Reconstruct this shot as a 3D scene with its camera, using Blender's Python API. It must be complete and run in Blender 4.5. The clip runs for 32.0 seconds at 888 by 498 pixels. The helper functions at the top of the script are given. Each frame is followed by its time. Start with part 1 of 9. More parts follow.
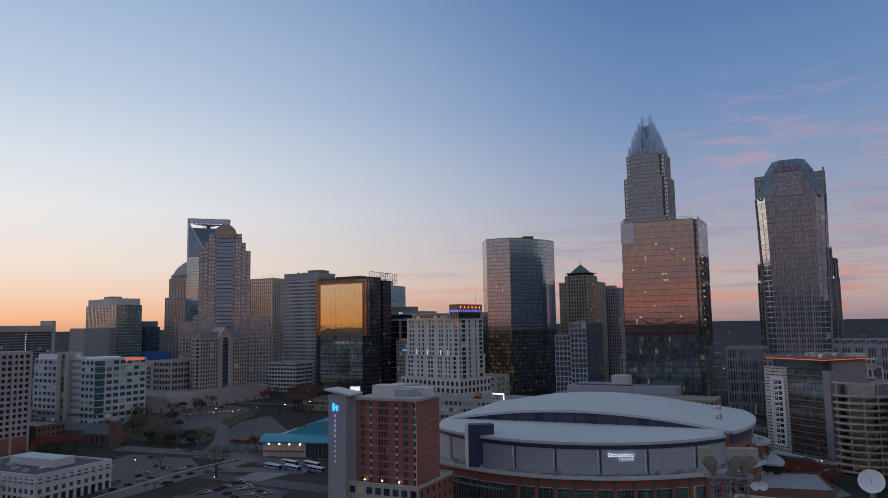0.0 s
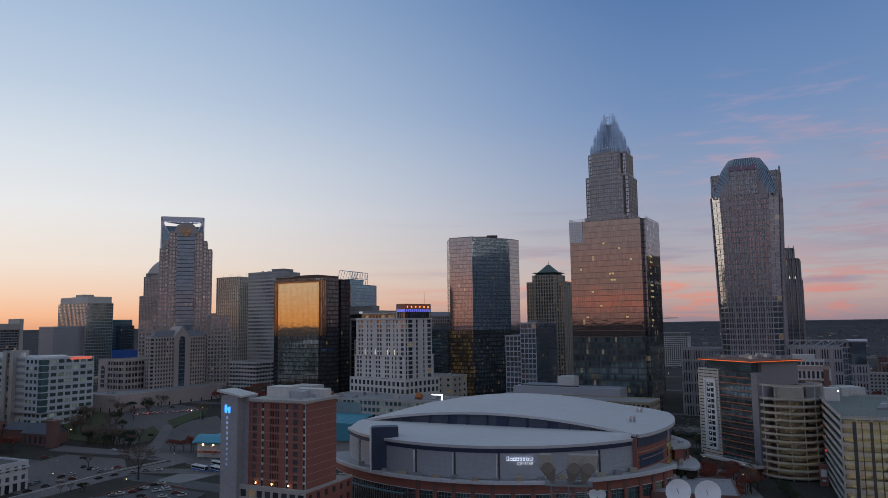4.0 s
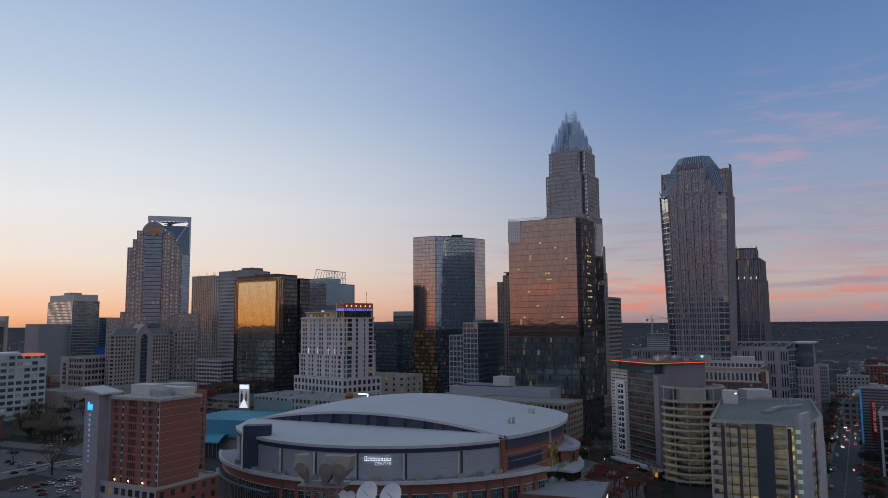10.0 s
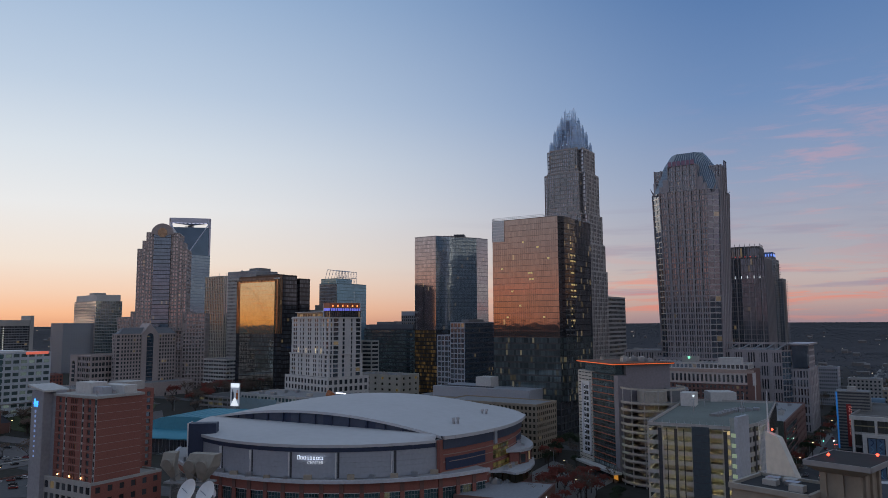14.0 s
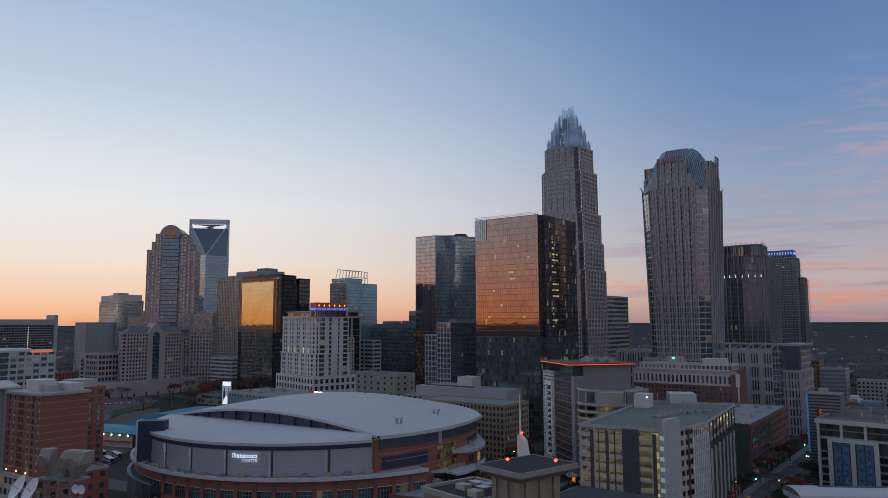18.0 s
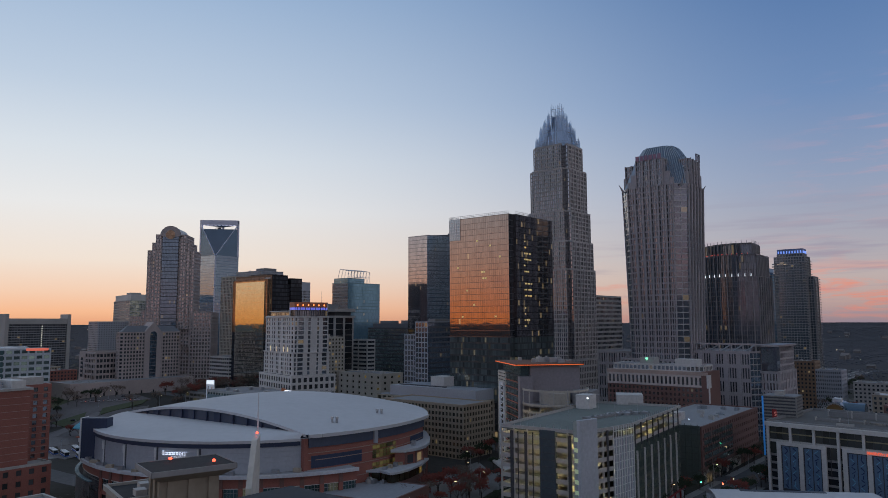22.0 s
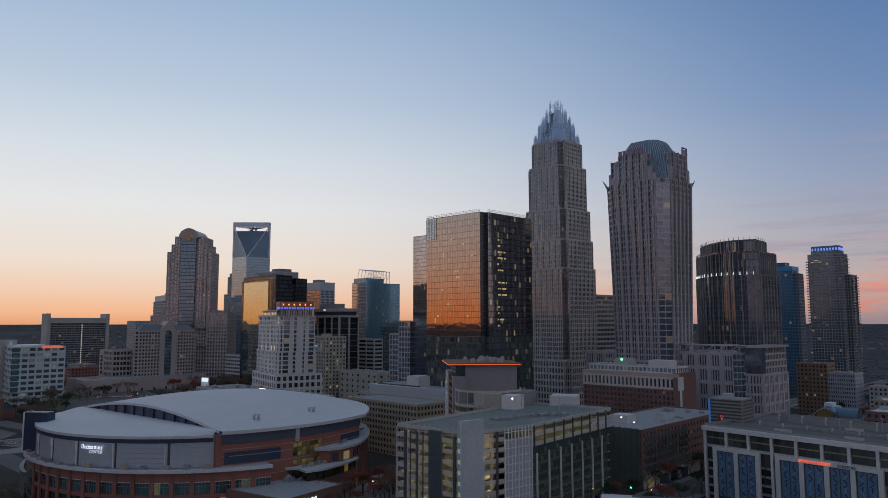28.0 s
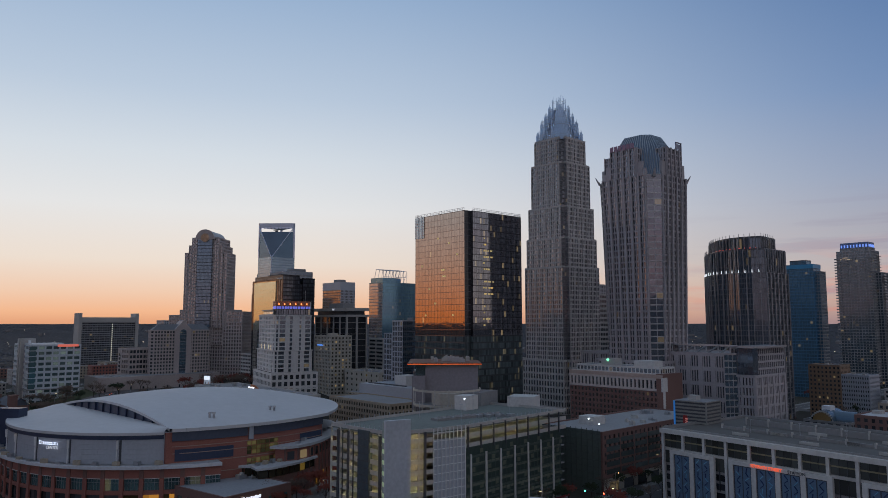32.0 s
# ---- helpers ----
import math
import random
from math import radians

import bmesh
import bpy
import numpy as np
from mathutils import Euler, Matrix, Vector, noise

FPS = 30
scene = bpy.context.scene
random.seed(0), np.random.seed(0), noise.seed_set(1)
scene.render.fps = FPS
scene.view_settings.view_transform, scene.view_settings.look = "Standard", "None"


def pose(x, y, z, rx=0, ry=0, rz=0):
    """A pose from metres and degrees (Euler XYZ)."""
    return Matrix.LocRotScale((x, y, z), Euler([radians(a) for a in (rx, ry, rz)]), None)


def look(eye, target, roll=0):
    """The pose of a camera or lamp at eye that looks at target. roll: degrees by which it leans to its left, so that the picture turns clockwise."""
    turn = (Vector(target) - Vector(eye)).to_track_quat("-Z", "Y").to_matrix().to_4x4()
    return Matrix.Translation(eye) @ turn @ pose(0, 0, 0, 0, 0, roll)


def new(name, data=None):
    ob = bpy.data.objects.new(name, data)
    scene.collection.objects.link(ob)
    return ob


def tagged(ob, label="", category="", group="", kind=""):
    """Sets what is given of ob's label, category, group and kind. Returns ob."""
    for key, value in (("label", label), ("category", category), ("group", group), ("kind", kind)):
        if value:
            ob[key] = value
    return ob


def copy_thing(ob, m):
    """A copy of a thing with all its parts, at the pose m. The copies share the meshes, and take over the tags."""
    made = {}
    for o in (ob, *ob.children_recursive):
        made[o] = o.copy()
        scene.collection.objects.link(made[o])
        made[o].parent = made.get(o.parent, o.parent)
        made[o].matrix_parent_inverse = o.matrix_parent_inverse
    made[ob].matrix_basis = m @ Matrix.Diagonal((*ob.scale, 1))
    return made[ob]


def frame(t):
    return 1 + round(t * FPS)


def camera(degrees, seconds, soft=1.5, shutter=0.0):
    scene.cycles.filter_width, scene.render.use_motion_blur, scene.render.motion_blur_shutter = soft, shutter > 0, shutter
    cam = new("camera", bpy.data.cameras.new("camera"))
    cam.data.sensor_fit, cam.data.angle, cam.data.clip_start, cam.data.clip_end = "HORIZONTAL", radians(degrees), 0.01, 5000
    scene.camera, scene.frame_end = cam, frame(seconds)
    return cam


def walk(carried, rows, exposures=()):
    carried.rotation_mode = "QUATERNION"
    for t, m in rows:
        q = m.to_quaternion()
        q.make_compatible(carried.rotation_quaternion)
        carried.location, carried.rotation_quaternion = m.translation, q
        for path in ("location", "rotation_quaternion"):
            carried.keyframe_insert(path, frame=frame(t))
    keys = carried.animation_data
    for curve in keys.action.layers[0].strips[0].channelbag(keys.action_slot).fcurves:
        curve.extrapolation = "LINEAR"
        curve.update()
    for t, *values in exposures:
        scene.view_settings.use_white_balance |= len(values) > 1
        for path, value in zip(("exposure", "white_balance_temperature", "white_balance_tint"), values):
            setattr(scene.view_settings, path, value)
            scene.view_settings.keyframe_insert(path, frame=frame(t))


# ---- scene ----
cam = camera(63.9, 32.0, soft=0.8)
METRES, EYE, TILT, LEAN, TURN = 335.0, 68.0, 2.4, 0.2, 0.0
ROWS = [
    (0.0, 0.0, 0.0, 0.0, 0.04, 3.59, 0.69),
    (0.5, 0.0129, 0.0015, -0.0001, 0.05, 3.57, 0.67),
    (1.0, 0.0275, 0.0034, -0.0003, 0.06, 3.56, 0.64),
    (1.5, 0.0427, 0.0059, -0.0003, 0.06, 3.54, 0.63),
    (2.0, 0.0579, 0.0094, -0.0003, 0.06, 3.53, 0.6),
    (2.5, 0.0734, 0.0124, -0.0002, 0.1, 3.54, 0.57),
    (3.0, 0.089, 0.0147, -0.0006, 0.15, 3.54, 0.54),
    (3.5, 0.1048, 0.0171, -0.0005, 0.15, 3.52, 0.53),
    (5.5, 0.1679, 0.0216, -0.0015, 0.3, 3.52, 0.38),
    (6.0, 0.1837, 0.0218, -0.0015, 0.34, 3.51, 0.37),
    (6.5, 0.1993, 0.0223, -0.0015, 0.42, 3.5, 0.35),
    (7.0, 0.2153, 0.0223, -0.0014, 0.55, 3.5, 0.33),
    (7.5, 0.2309, 0.0227, -0.0016, 0.68, 3.5, 0.32),
    (8.0, 0.2465, 0.0231, -0.0017, 0.85, 3.5, 0.31),
    (8.5, 0.262, 0.0237, -0.0018, 1.08, 3.5, 0.3),
    (9.0, 0.2778, 0.0243, -0.0018, 1.38, 3.5, 0.3),
    (9.5, 0.2935, 0.025, -0.0019, 1.74, 3.49, 0.3),
    (10.0, 0.309, 0.0255, -0.0017, 2.2, 3.48, 0.3),
    (10.5, 0.3247, 0.0265, -0.002, 2.67, 3.48, 0.32),
    (11.0, 0.3405, 0.0274, -0.0022, 3.16, 3.49, 0.34),
    (11.5, 0.3562, 0.0286, -0.0024, 3.62, 3.5, 0.35),
    (12.0, 0.3718, 0.03, -0.0024, 4.06, 3.5, 0.35),
    (12.5, 0.3874, 0.0313, -0.0025, 4.49, 3.5, 0.36),
    (13.0, 0.4031, 0.0329, -0.0027, 4.91, 3.5, 0.36),
    (13.5, 0.4188, 0.0344, -0.0026, 5.28, 3.5, 0.35),
    (14.0, 0.4346, 0.036, -0.0028, 5.62, 3.5, 0.35),
    (14.5, 0.4503, 0.0378, -0.0028, 5.93, 3.49, 0.35),
    (16.5, 0.5124, 0.0461, -0.0026, 7.64, 3.45, 0.42),
    (17.0, 0.5279, 0.0484, -0.0028, 8.13, 3.46, 0.43),
    (17.5, 0.5435, 0.0507, -0.0031, 8.56, 3.47, 0.42),
    (18.0, 0.559, 0.0531, -0.003, 8.97, 3.47, 0.44),
    (18.5, 0.5744, 0.0558, -0.0034, 9.38, 3.47, 0.45),
    (19.0, 0.5899, 0.0584, -0.0033, 9.76, 3.46, 0.47),
    (19.5, 0.6052, 0.0613, -0.0036, 10.11, 3.48, 0.46),
    (20.0, 0.6208, 0.0642, -0.0037, 10.47, 3.47, 0.47),
    (20.5, 0.6362, 0.0673, -0.0037, 10.78, 3.47, 0.47),
    (21.0, 0.6516, 0.0703, -0.0037, 11.06, 3.46, 0.47),
    (21.5, 0.667, 0.0732, -0.004, 11.34, 3.47, 0.47),
    (22.0, 0.6821, 0.0763, -0.0039, 11.65, 3.46, 0.47),
    (22.5, 0.6975, 0.0801, -0.0043, 12.04, 3.47, 0.47),
    (23.0, 0.7128, 0.0836, -0.0045, 12.47, 3.47, 0.48),
    (23.5, 0.7281, 0.0873, -0.0046, 12.88, 3.47, 0.49),
    (24.0, 0.7431, 0.0914, -0.005, 13.29, 3.48, 0.48),
    (24.5, 0.7582, 0.0955, -0.0053, 13.68, 3.48, 0.5),
    (25.0, 0.7732, 0.1002, -0.0066, 14.08, 3.51, 0.46),
    (25.5, 0.7881, 0.1046, -0.0064, 14.48, 3.5, 0.49),
    (27.5, 0.8476, 0.1247, -0.0081, 16.42, 3.55, 0.55),
    (28.0, 0.8623, 0.1299, -0.0082, 16.96, 3.55, 0.57),
    (28.5, 0.8769, 0.1352, -0.0084, 17.5, 3.56, 0.58),
    (29.0, 0.8915, 0.1408, -0.0086, 18.06, 3.55, 0.61),
    (29.5, 0.9058, 0.1465, -0.0088, 18.59, 3.55, 0.64),
    (30.0, 0.9202, 0.1524, -0.009, 19.12, 3.55, 0.66),
    (30.5, 0.9344, 0.1586, -0.0094, 19.59, 3.55, 0.67),
    (31.0, 0.9486, 0.1648, -0.0098, 20.02, 3.56, 0.67),
    (31.5, 0.9627, 0.1713, -0.0103, 20.44, 3.57, 0.68),
    (32.0, 0.9768, 0.1777, -0.0106, 20.8, 3.57, 0.69),
]
walk(cam, [(t, pose(0, 0, EYE, TILT, LEAN, TURN) @ pose(METRES * x, METRES * y, METRES * z, 90 + pitch, roll, yaw)) for t, x, y, z, yaw, pitch, roll in ROWS], [(0.0, 0.0), (14.0, 0.0), (24.0, -0.04), (32.0, -0.08)])


# ---- sky after sunset: glow low on one side, blue overhead, thin pink streaks ----
SUNSET = Vector((-0.86, 0.51, 0.0)).normalized()
world = bpy.data.worlds.new("world")
scene.world = world
world.use_nodes = True
wt = world.node_tree
wt.nodes.clear()


def wmath(op, a, b=None, clamp=False):
    n = wt.nodes.new("ShaderNodeMath")
    n.operation, n.use_clamp = op, clamp
    for i, v in enumerate((a, b)):
        if v is None:
            continue
        if isinstance(v, (int, float)):
            n.inputs[i].default_value = v
        else:
            wt.links.new(v, n.inputs[i])
    return n.outputs[0]


def wramp(fac, stops, ease="LINEAR"):
    n = wt.nodes.new("ShaderNodeValToRGB")
    n.color_ramp.interpolation = ease
    els = n.color_ramp.elements
    while len(els) < len(stops):
        els.new(0.5)
    for e, (p, c) in zip(els, stops):
        e.position, e.color = p, (*c, 1)
    wt.links.new(fac, n.inputs[0])
    return n.outputs[0]


def wmix(fac, a, b):
    n = wt.nodes.new("ShaderNodeMix")
    n.data_type = "RGBA"
    for sock, v in ((n.inputs[0], fac), (n.inputs[6], a), (n.inputs[7], b)):
        if isinstance(v, (int, float)):
            sock.default_value = v
        elif isinstance(v, tuple):
            sock.default_value = (*v, 1)
        else:
            wt.links.new(v, sock)
    return n.outputs[2]


def srgb(r, g, b):
    """Linear colour from an 8-bit display colour."""
    return tuple((c / 255 / 12.92) if c <= 10 else ((c / 255 + 0.055) / 1.055) ** 2.4 for c in (r, g, b))


geo = wt.nodes.new("ShaderNodeTexCoord")
sep = wt.nodes.new("ShaderNodeSeparateXYZ")
wt.links.new(geo.outputs["Generated"], sep.inputs[0])
up = wmath("MAXIMUM", sep.outputs[2], 0.0)
flat = wmath("SQRT", wmath("ADD", wmath("MULTIPLY", sep.outputs[0], sep.outputs[0]), wmath("MULTIPLY", sep.outputs[1], sep.outputs[1])))
toward = wmath("DIVIDE", wmath("ADD", wmath("MULTIPLY", sep.outputs[0], SUNSET.x), wmath("MULTIPLY", sep.outputs[1], SUNSET.y)), wmath("MAXIMUM", flat, 0.001))
glow_side = wramp(up, [(0.0, srgb(234, 167, 127)), (0.014, srgb(249, 189, 147)), (0.04, srgb(247, 209, 181)), (0.08, srgb(243, 228, 214)), (0.15, srgb(235, 235, 235)), (0.22, srgb(218, 226, 234)), (0.30, srgb(191, 207, 226)), (0.45, srgb(149, 177, 211)), (0.75, srgb(136, 155, 180)), (1.0, srgb(132, 149, 171))])
mid_side = wramp(up, [(0.0, srgb(152, 134, 142)), (0.025, srgb(188, 161, 156)), (0.055, srgb(190, 175, 173)), (0.09, srgb(174, 171, 180)), (0.18, srgb(145, 160, 188)), (0.28, srgb(113, 142, 185)), (0.42, srgb(85, 120, 170)), (0.62, srgb(116, 140, 172)), (1.0, srgb(132, 149, 171))])
back_side = wramp(up, [(0.0, srgb(166, 156, 156)), (0.06, srgb(194, 182, 177)), (0.16, srgb(190, 188, 190)), (0.30, srgb(170, 174, 185)), (0.6, srgb(138, 152, 174)), (1.0, srgb(132, 149, 171))])
side01 = wmath("ADD", wmath("MULTIPLY", toward, 0.5), 0.5)
k1 = wramp(side01, [(0.60, (0, 0, 0)), (0.985, (1, 1, 1))], "EASE")
k2 = wramp(side01, [(0.05, (0, 0, 0)), (0.52, (1, 1, 1))], "EASE")
side_sky = wmix(k1, wmix(k2, back_side, mid_side), glow_side)
# the deepest orange lies round to the west
west = wmath("DIVIDE", wmath("ADD", wmath("MULTIPLY", sep.outputs[0], -0.97), wmath("MULTIPLY", sep.outputs[1], -0.24)), wmath("MAXIMUM", flat, 0.001))
ember = wmath("MULTIPLY", wramp(west, [(0.88, (0, 0, 0)), (0.995, (0.80,) * 3)], "EASE"), wramp(up, [(0.0, (1, 1, 1)), (0.03, (0.70,) * 3), (0.08, (0.30,) * 3), (0.15, (0, 0, 0))]))
south = wmath("DIVIDE", wmath("MULTIPLY", sep.outputs[1], -1.0), wmath("MAXIMUM", flat, 0.001))
dull = wmath("MULTIPLY", wramp(south, [(0.30, (0, 0, 0)), (0.72, (0.85,) * 3)], "EASE"), wramp(up, [(0.0, (1, 1, 1)), (0.22, (0.8,) * 3), (0.42, (0, 0, 0))]))
south_sky = wramp(up, [(0.0, srgb(150, 124, 122)), (0.08, srgb(158, 140, 142)), (0.22, srgb(170, 173, 183)), (0.42, srgb(160, 170, 186))])
base_sky = wmix(ember, wmix(dull, side_sky, south_sky), srgb(255, 148, 66))
# thin cloud streaks, stretched flat along the horizon
mapn = wt.nodes.new("ShaderNodeMapping")
mapn.inputs["Scale"].default_value = (3.0, 3.0, 24.0)
wt.links.new(geo.outputs["Generated"], mapn.inputs[0])
cl = wt.nodes.new("ShaderNodeTexNoise")
cl.inputs["Scale"].default_value, cl.inputs["Detail"].default_value, cl.inputs["Roughness"].default_value = 2.6, 9.0, 0.66
cl.inputs["Distortion"].default_value = 0.6
wt.links.new(mapn.outputs[0], cl.inputs[0])
streak = wramp(cl.outputs[0], [(0.47, (0, 0, 0)), (0.62, (1, 1, 1))], "EASE")
low_band = wramp(up, [(0.0, (0.25,) * 3), (0.018, (1,) * 3), (0.045, (0.95,) * 3), (0.07, (0.25,) * 3), (0.12, (0, 0, 0))])
high_band = wramp(up, [(0.06, (0, 0, 0)), (0.11, (0.30,) * 3), (0.2, (0.45,) * 3), (0.27, (0.25,) * 3), (0.33, (0, 0, 0))])
away = wramp(side01, [(0.64, (1, 1, 1)), (0.84, (0, 0, 0))], "EASE")
far_off = wramp(side01, [(0.56, (1, 1, 1)), (0.68, (0, 0, 0))], "EASE")
# small ripples of higher cloud
rip = wt.nodes.new("ShaderNodeTexNoise")
rip.inputs["Scale"].default_value, rip.inputs["Detail"].default_value, rip.inputs["Roughness"].default_value = 9.0, 6.0, 0.6
mapr = wt.nodes.new("ShaderNodeMapping")
mapr.inputs["Scale"].default_value = (1.0, 1.0, 6.0)
wt.links.new(geo.outputs["Generated"], mapr.inputs[0])
wt.links.new(mapr.outputs[0], rip.inputs[0])
ripple = wmath("MULTIPLY", wramp(rip.outputs[0], [(0.48, (0, 0, 0)), (0.64, (1, 1, 1))], "EASE"), wramp(cl.outputs[0], [(0.40, (0.1,) * 3), (0.56, (1, 1, 1))], "EASE"))
cloud_fac = wmath("ADD", wmath("MULTIPLY", wmath("MULTIPLY", streak, low_band), away), wmath("MULTIPLY", wmath("MULTIPLY", ripple, high_band), far_off), True)
cloud_col = wramp(up, [(0.0, srgb(206, 138, 126)), (0.06, srgb(230, 152, 134)), (0.16, srgb(208, 160, 168)), (0.3, srgb(186, 160, 182))])
grey_cl = wt.nodes.new("ShaderNodeTexNoise")
grey_cl.inputs["Scale"].default_value, grey_cl.inputs["Detail"].default_value = 2.3, 5.0
mapg = wt.nodes.new("ShaderNodeMapping")
mapg.inputs["Scale"].default_value, mapg.inputs["Location"].default_value = (2.2, 2.2, 30.0), (3.1, 0.7, 5.0)
wt.links.new(geo.outputs["Generated"], mapg.inputs[0])
wt.links.new(mapg.outputs[0], grey_cl.inputs[0])
gfac = wmath("MULTIPLY", wmath("MULTIPLY", wramp(grey_cl.outputs[0], [(0.52, (0, 0, 0)), (0.66, (0.75,) * 3)], "EASE"), away), wramp(up, [(0.0, (0.3,) * 3), (0.06, (0.8,) * 3), (0.13, (0.3,) * 3), (0.17, (0, 0, 0))]))
sky_a = wmix(cloud_fac, base_sky, cloud_col)
sky_g = wmix(gfac, sky_a, srgb(146, 136, 160))
# greyer cloud higher up, away from the glow
veil = wmath("MULTIPLY", wmath("MULTIPLY", wramp(cl.outputs[0], [(0.42, (0.15,) * 3), (0.60, (0.55,) * 3)], "EASE"), wramp(side01, [(0.49, (1, 1, 1)), (0.59, (0, 0, 0))], "EASE")), wramp(up, [(0.0, (0.3,) * 3), (0.04, (0.45,) * 3), (0.12, (0.7,) * 3), (0.19, (0.5,) * 3), (0.25, (0, 0, 0))]))
sky_b = wmix(veil, sky_g, srgb(126, 131, 160))
# below the horizon: the dark land that goes on
below = wmath("LESS_THAN", sep.outputs[2], -0.02)
sky_c = wmix(below, sky_b, srgb(70, 70, 80))
bg = wt.nodes.new("ShaderNodeBackground")
bg.inputs["Strength"].default_value = 1.0
wt.links.new(sky_c, bg.inputs[0])
wout = wt.nodes.new("ShaderNodeOutputWorld")
wt.links.new(bg.outputs[0], wout.inputs[0])

# the afterglow, a very soft low light from the sunset side
sun = new("sun", bpy.data.lights.new("sun", "SUN"))
sun.data.energy, sun.data.angle, sun.data.color = 0.22, radians(25), (1.0, 0.74, 0.54)
sun.matrix_world = look((0, 0, 300), Vector((0, 0, 300)) - SUNSET * 100 - Vector((0, 0, 9)))
scene.view_settings.exposure = 0.0

# ---- materials ----
def mat(name, color, rough=0.75, metal=0.0, var=0.18, big=0.04, fine=0.9, bump=0.15, spec=0.4):
    """Painted, cast or stone surface with stains at two scales and fine relief."""
    m = bpy.data.materials.new(name)
    m.use_nodes = True
    t = m.node_tree
    p = t.nodes["Principled BSDF"]
    co = t.nodes.new("ShaderNodeTexCoord")
    n1, n2 = t.nodes.new("ShaderNodeTexNoise"), t.nodes.new("ShaderNodeTexNoise")
    n1.inputs["Scale"].default_value, n2.inputs["Scale"].default_value = big, fine
    n1.inputs["Detail"].default_value = n2.inputs["Detail"].default_value = 5
    oi = t.nodes.new("ShaderNodeObjectInfo")
    add = t.nodes.new("ShaderNodeMath")
    add.operation = "ADD"
    sc = t.nodes.new("ShaderNodeMapRange")
    sc.inputs[1].default_value, sc.inputs[2].default_value = 0.6, 1.4
    sc.inputs[3].default_value, sc.inputs[4].default_value = 1 - var, 1 + var
    vm = t.nodes.new("ShaderNodeVectorMath")
    vm.operation = "SCALE"
    vm.inputs[0].default_value = color
    for n in (n1, n2):
        t.links.new(co.outputs["Object"], n.inputs[0])
    t.links.new(n1.outputs[0], add.inputs[0])
    t.links.new(n2.outputs[0], add.inputs[1])
    t.links.new(add.outputs[0], sc.inputs[0])
    t.links.new(sc.outputs[0], vm.inputs["Scale"])
    t.links.new(vm.outputs[0], p.inputs["Base Color"])
    if bump:
        b = t.nodes.new("ShaderNodeBump")
        b.inputs["Strength"].default_value, b.inputs["Distance"].default_value = bump, 0.05
        t.links.new(n2.outputs[0], b.inputs["Height"])
        t.links.new(b.outputs[0], p.inputs["Normal"])
    p.inputs["Roughness"].default_value, p.inputs["Metallic"].default_value = rough, metal
    p.inputs["Specular IOR Level"].default_value = spec
    return m


def glass(name, tint, metal=0.0, rough=0.06, lit=0.03, glow=(1.0, 0.72, 0.36), power=1.2, vary=0.7, wave=0.05):
    """Window glass of a closed room: reflecting pane, some rooms with their lamps on."""
    m = bpy.data.materials.new(name)
    m.use_nodes = True
    t = m.node_tree
    p = t.nodes["Principled BSDF"]
    oi, ge = t.nodes.new("ShaderNodeObjectInfo"), t.nodes.new("ShaderNodeNewGeometry")

    def ma(op, a, b):
        n = t.nodes.new("ShaderNodeMath")
        n.operation = op
        for i, v in enumerate((a, b)):
            if isinstance(v, (int, float)):
                n.inputs[i].default_value = v
            else:
                t.links.new(v, n.inputs[i])
        return n.outputs[0]

    r = ma("FRACT", ma("ADD", ma("MULTIPLY", oi.outputs["Random"], 13.7), ma("MULTIPLY", ge.outputs["Random Per Island"], 7.31)), 0)
    r2 = ma("FRACT", ma("MULTIPLY", r, 37.77), 0)
    on = ma("LESS_THAN", r, lit)
    vm = t.nodes.new("ShaderNodeVectorMath")
    vm.operation = "SCALE"
    vm.inputs[0].default_value = tint
    t.links.new(ma("ADD", 1 - vary / 2, ma("MULTIPLY", r2, vary)), vm.inputs["Scale"])
    t.links.new(vm.outputs[0], p.inputs["Base Color"])
    p.inputs["Roughness"].default_value, p.inputs["Metallic"].default_value = rough, metal
    p.inputs["IOR"].default_value = 1.52
    p.inputs["Emission Color"].default_value = (*glow, 1)
    t.links.new(ma("MULTIPLY", on, ma("MULTIPLY", ma("ADD", r2, 0.25), power)), p.inputs["Emission Strength"])
    co, nz, b = t.nodes.new("ShaderNodeTexCoord"), t.nodes.new("ShaderNodeTexNoise"), t.nodes.new("ShaderNodeBump")
    nz.inputs["Scale"].default_value = 0.22
    b.inputs["Strength"].default_value, b.inputs["Distance"].default_value = wave, 0.4
    t.links.new(co.outputs["Object"], nz.inputs[0])
    t.links.new(nz.outputs[0], b.inputs["Height"])
    t.links.new(b.outputs[0], p.inputs["Normal"])
    return m


def lamp_mat(name, color, power):
    m = bpy.data.materials.new(name)
    m.use_nodes = True
    p = m.node_tree.nodes["Principled BSDF"]
    p.inputs["Base Color"].default_value = (*[min(1, c) for c in color], 1)
    p.inputs["Emission Color"].default_value = (*color, 1)
    p.inputs["Emission Strength"].default_value = power
    return m


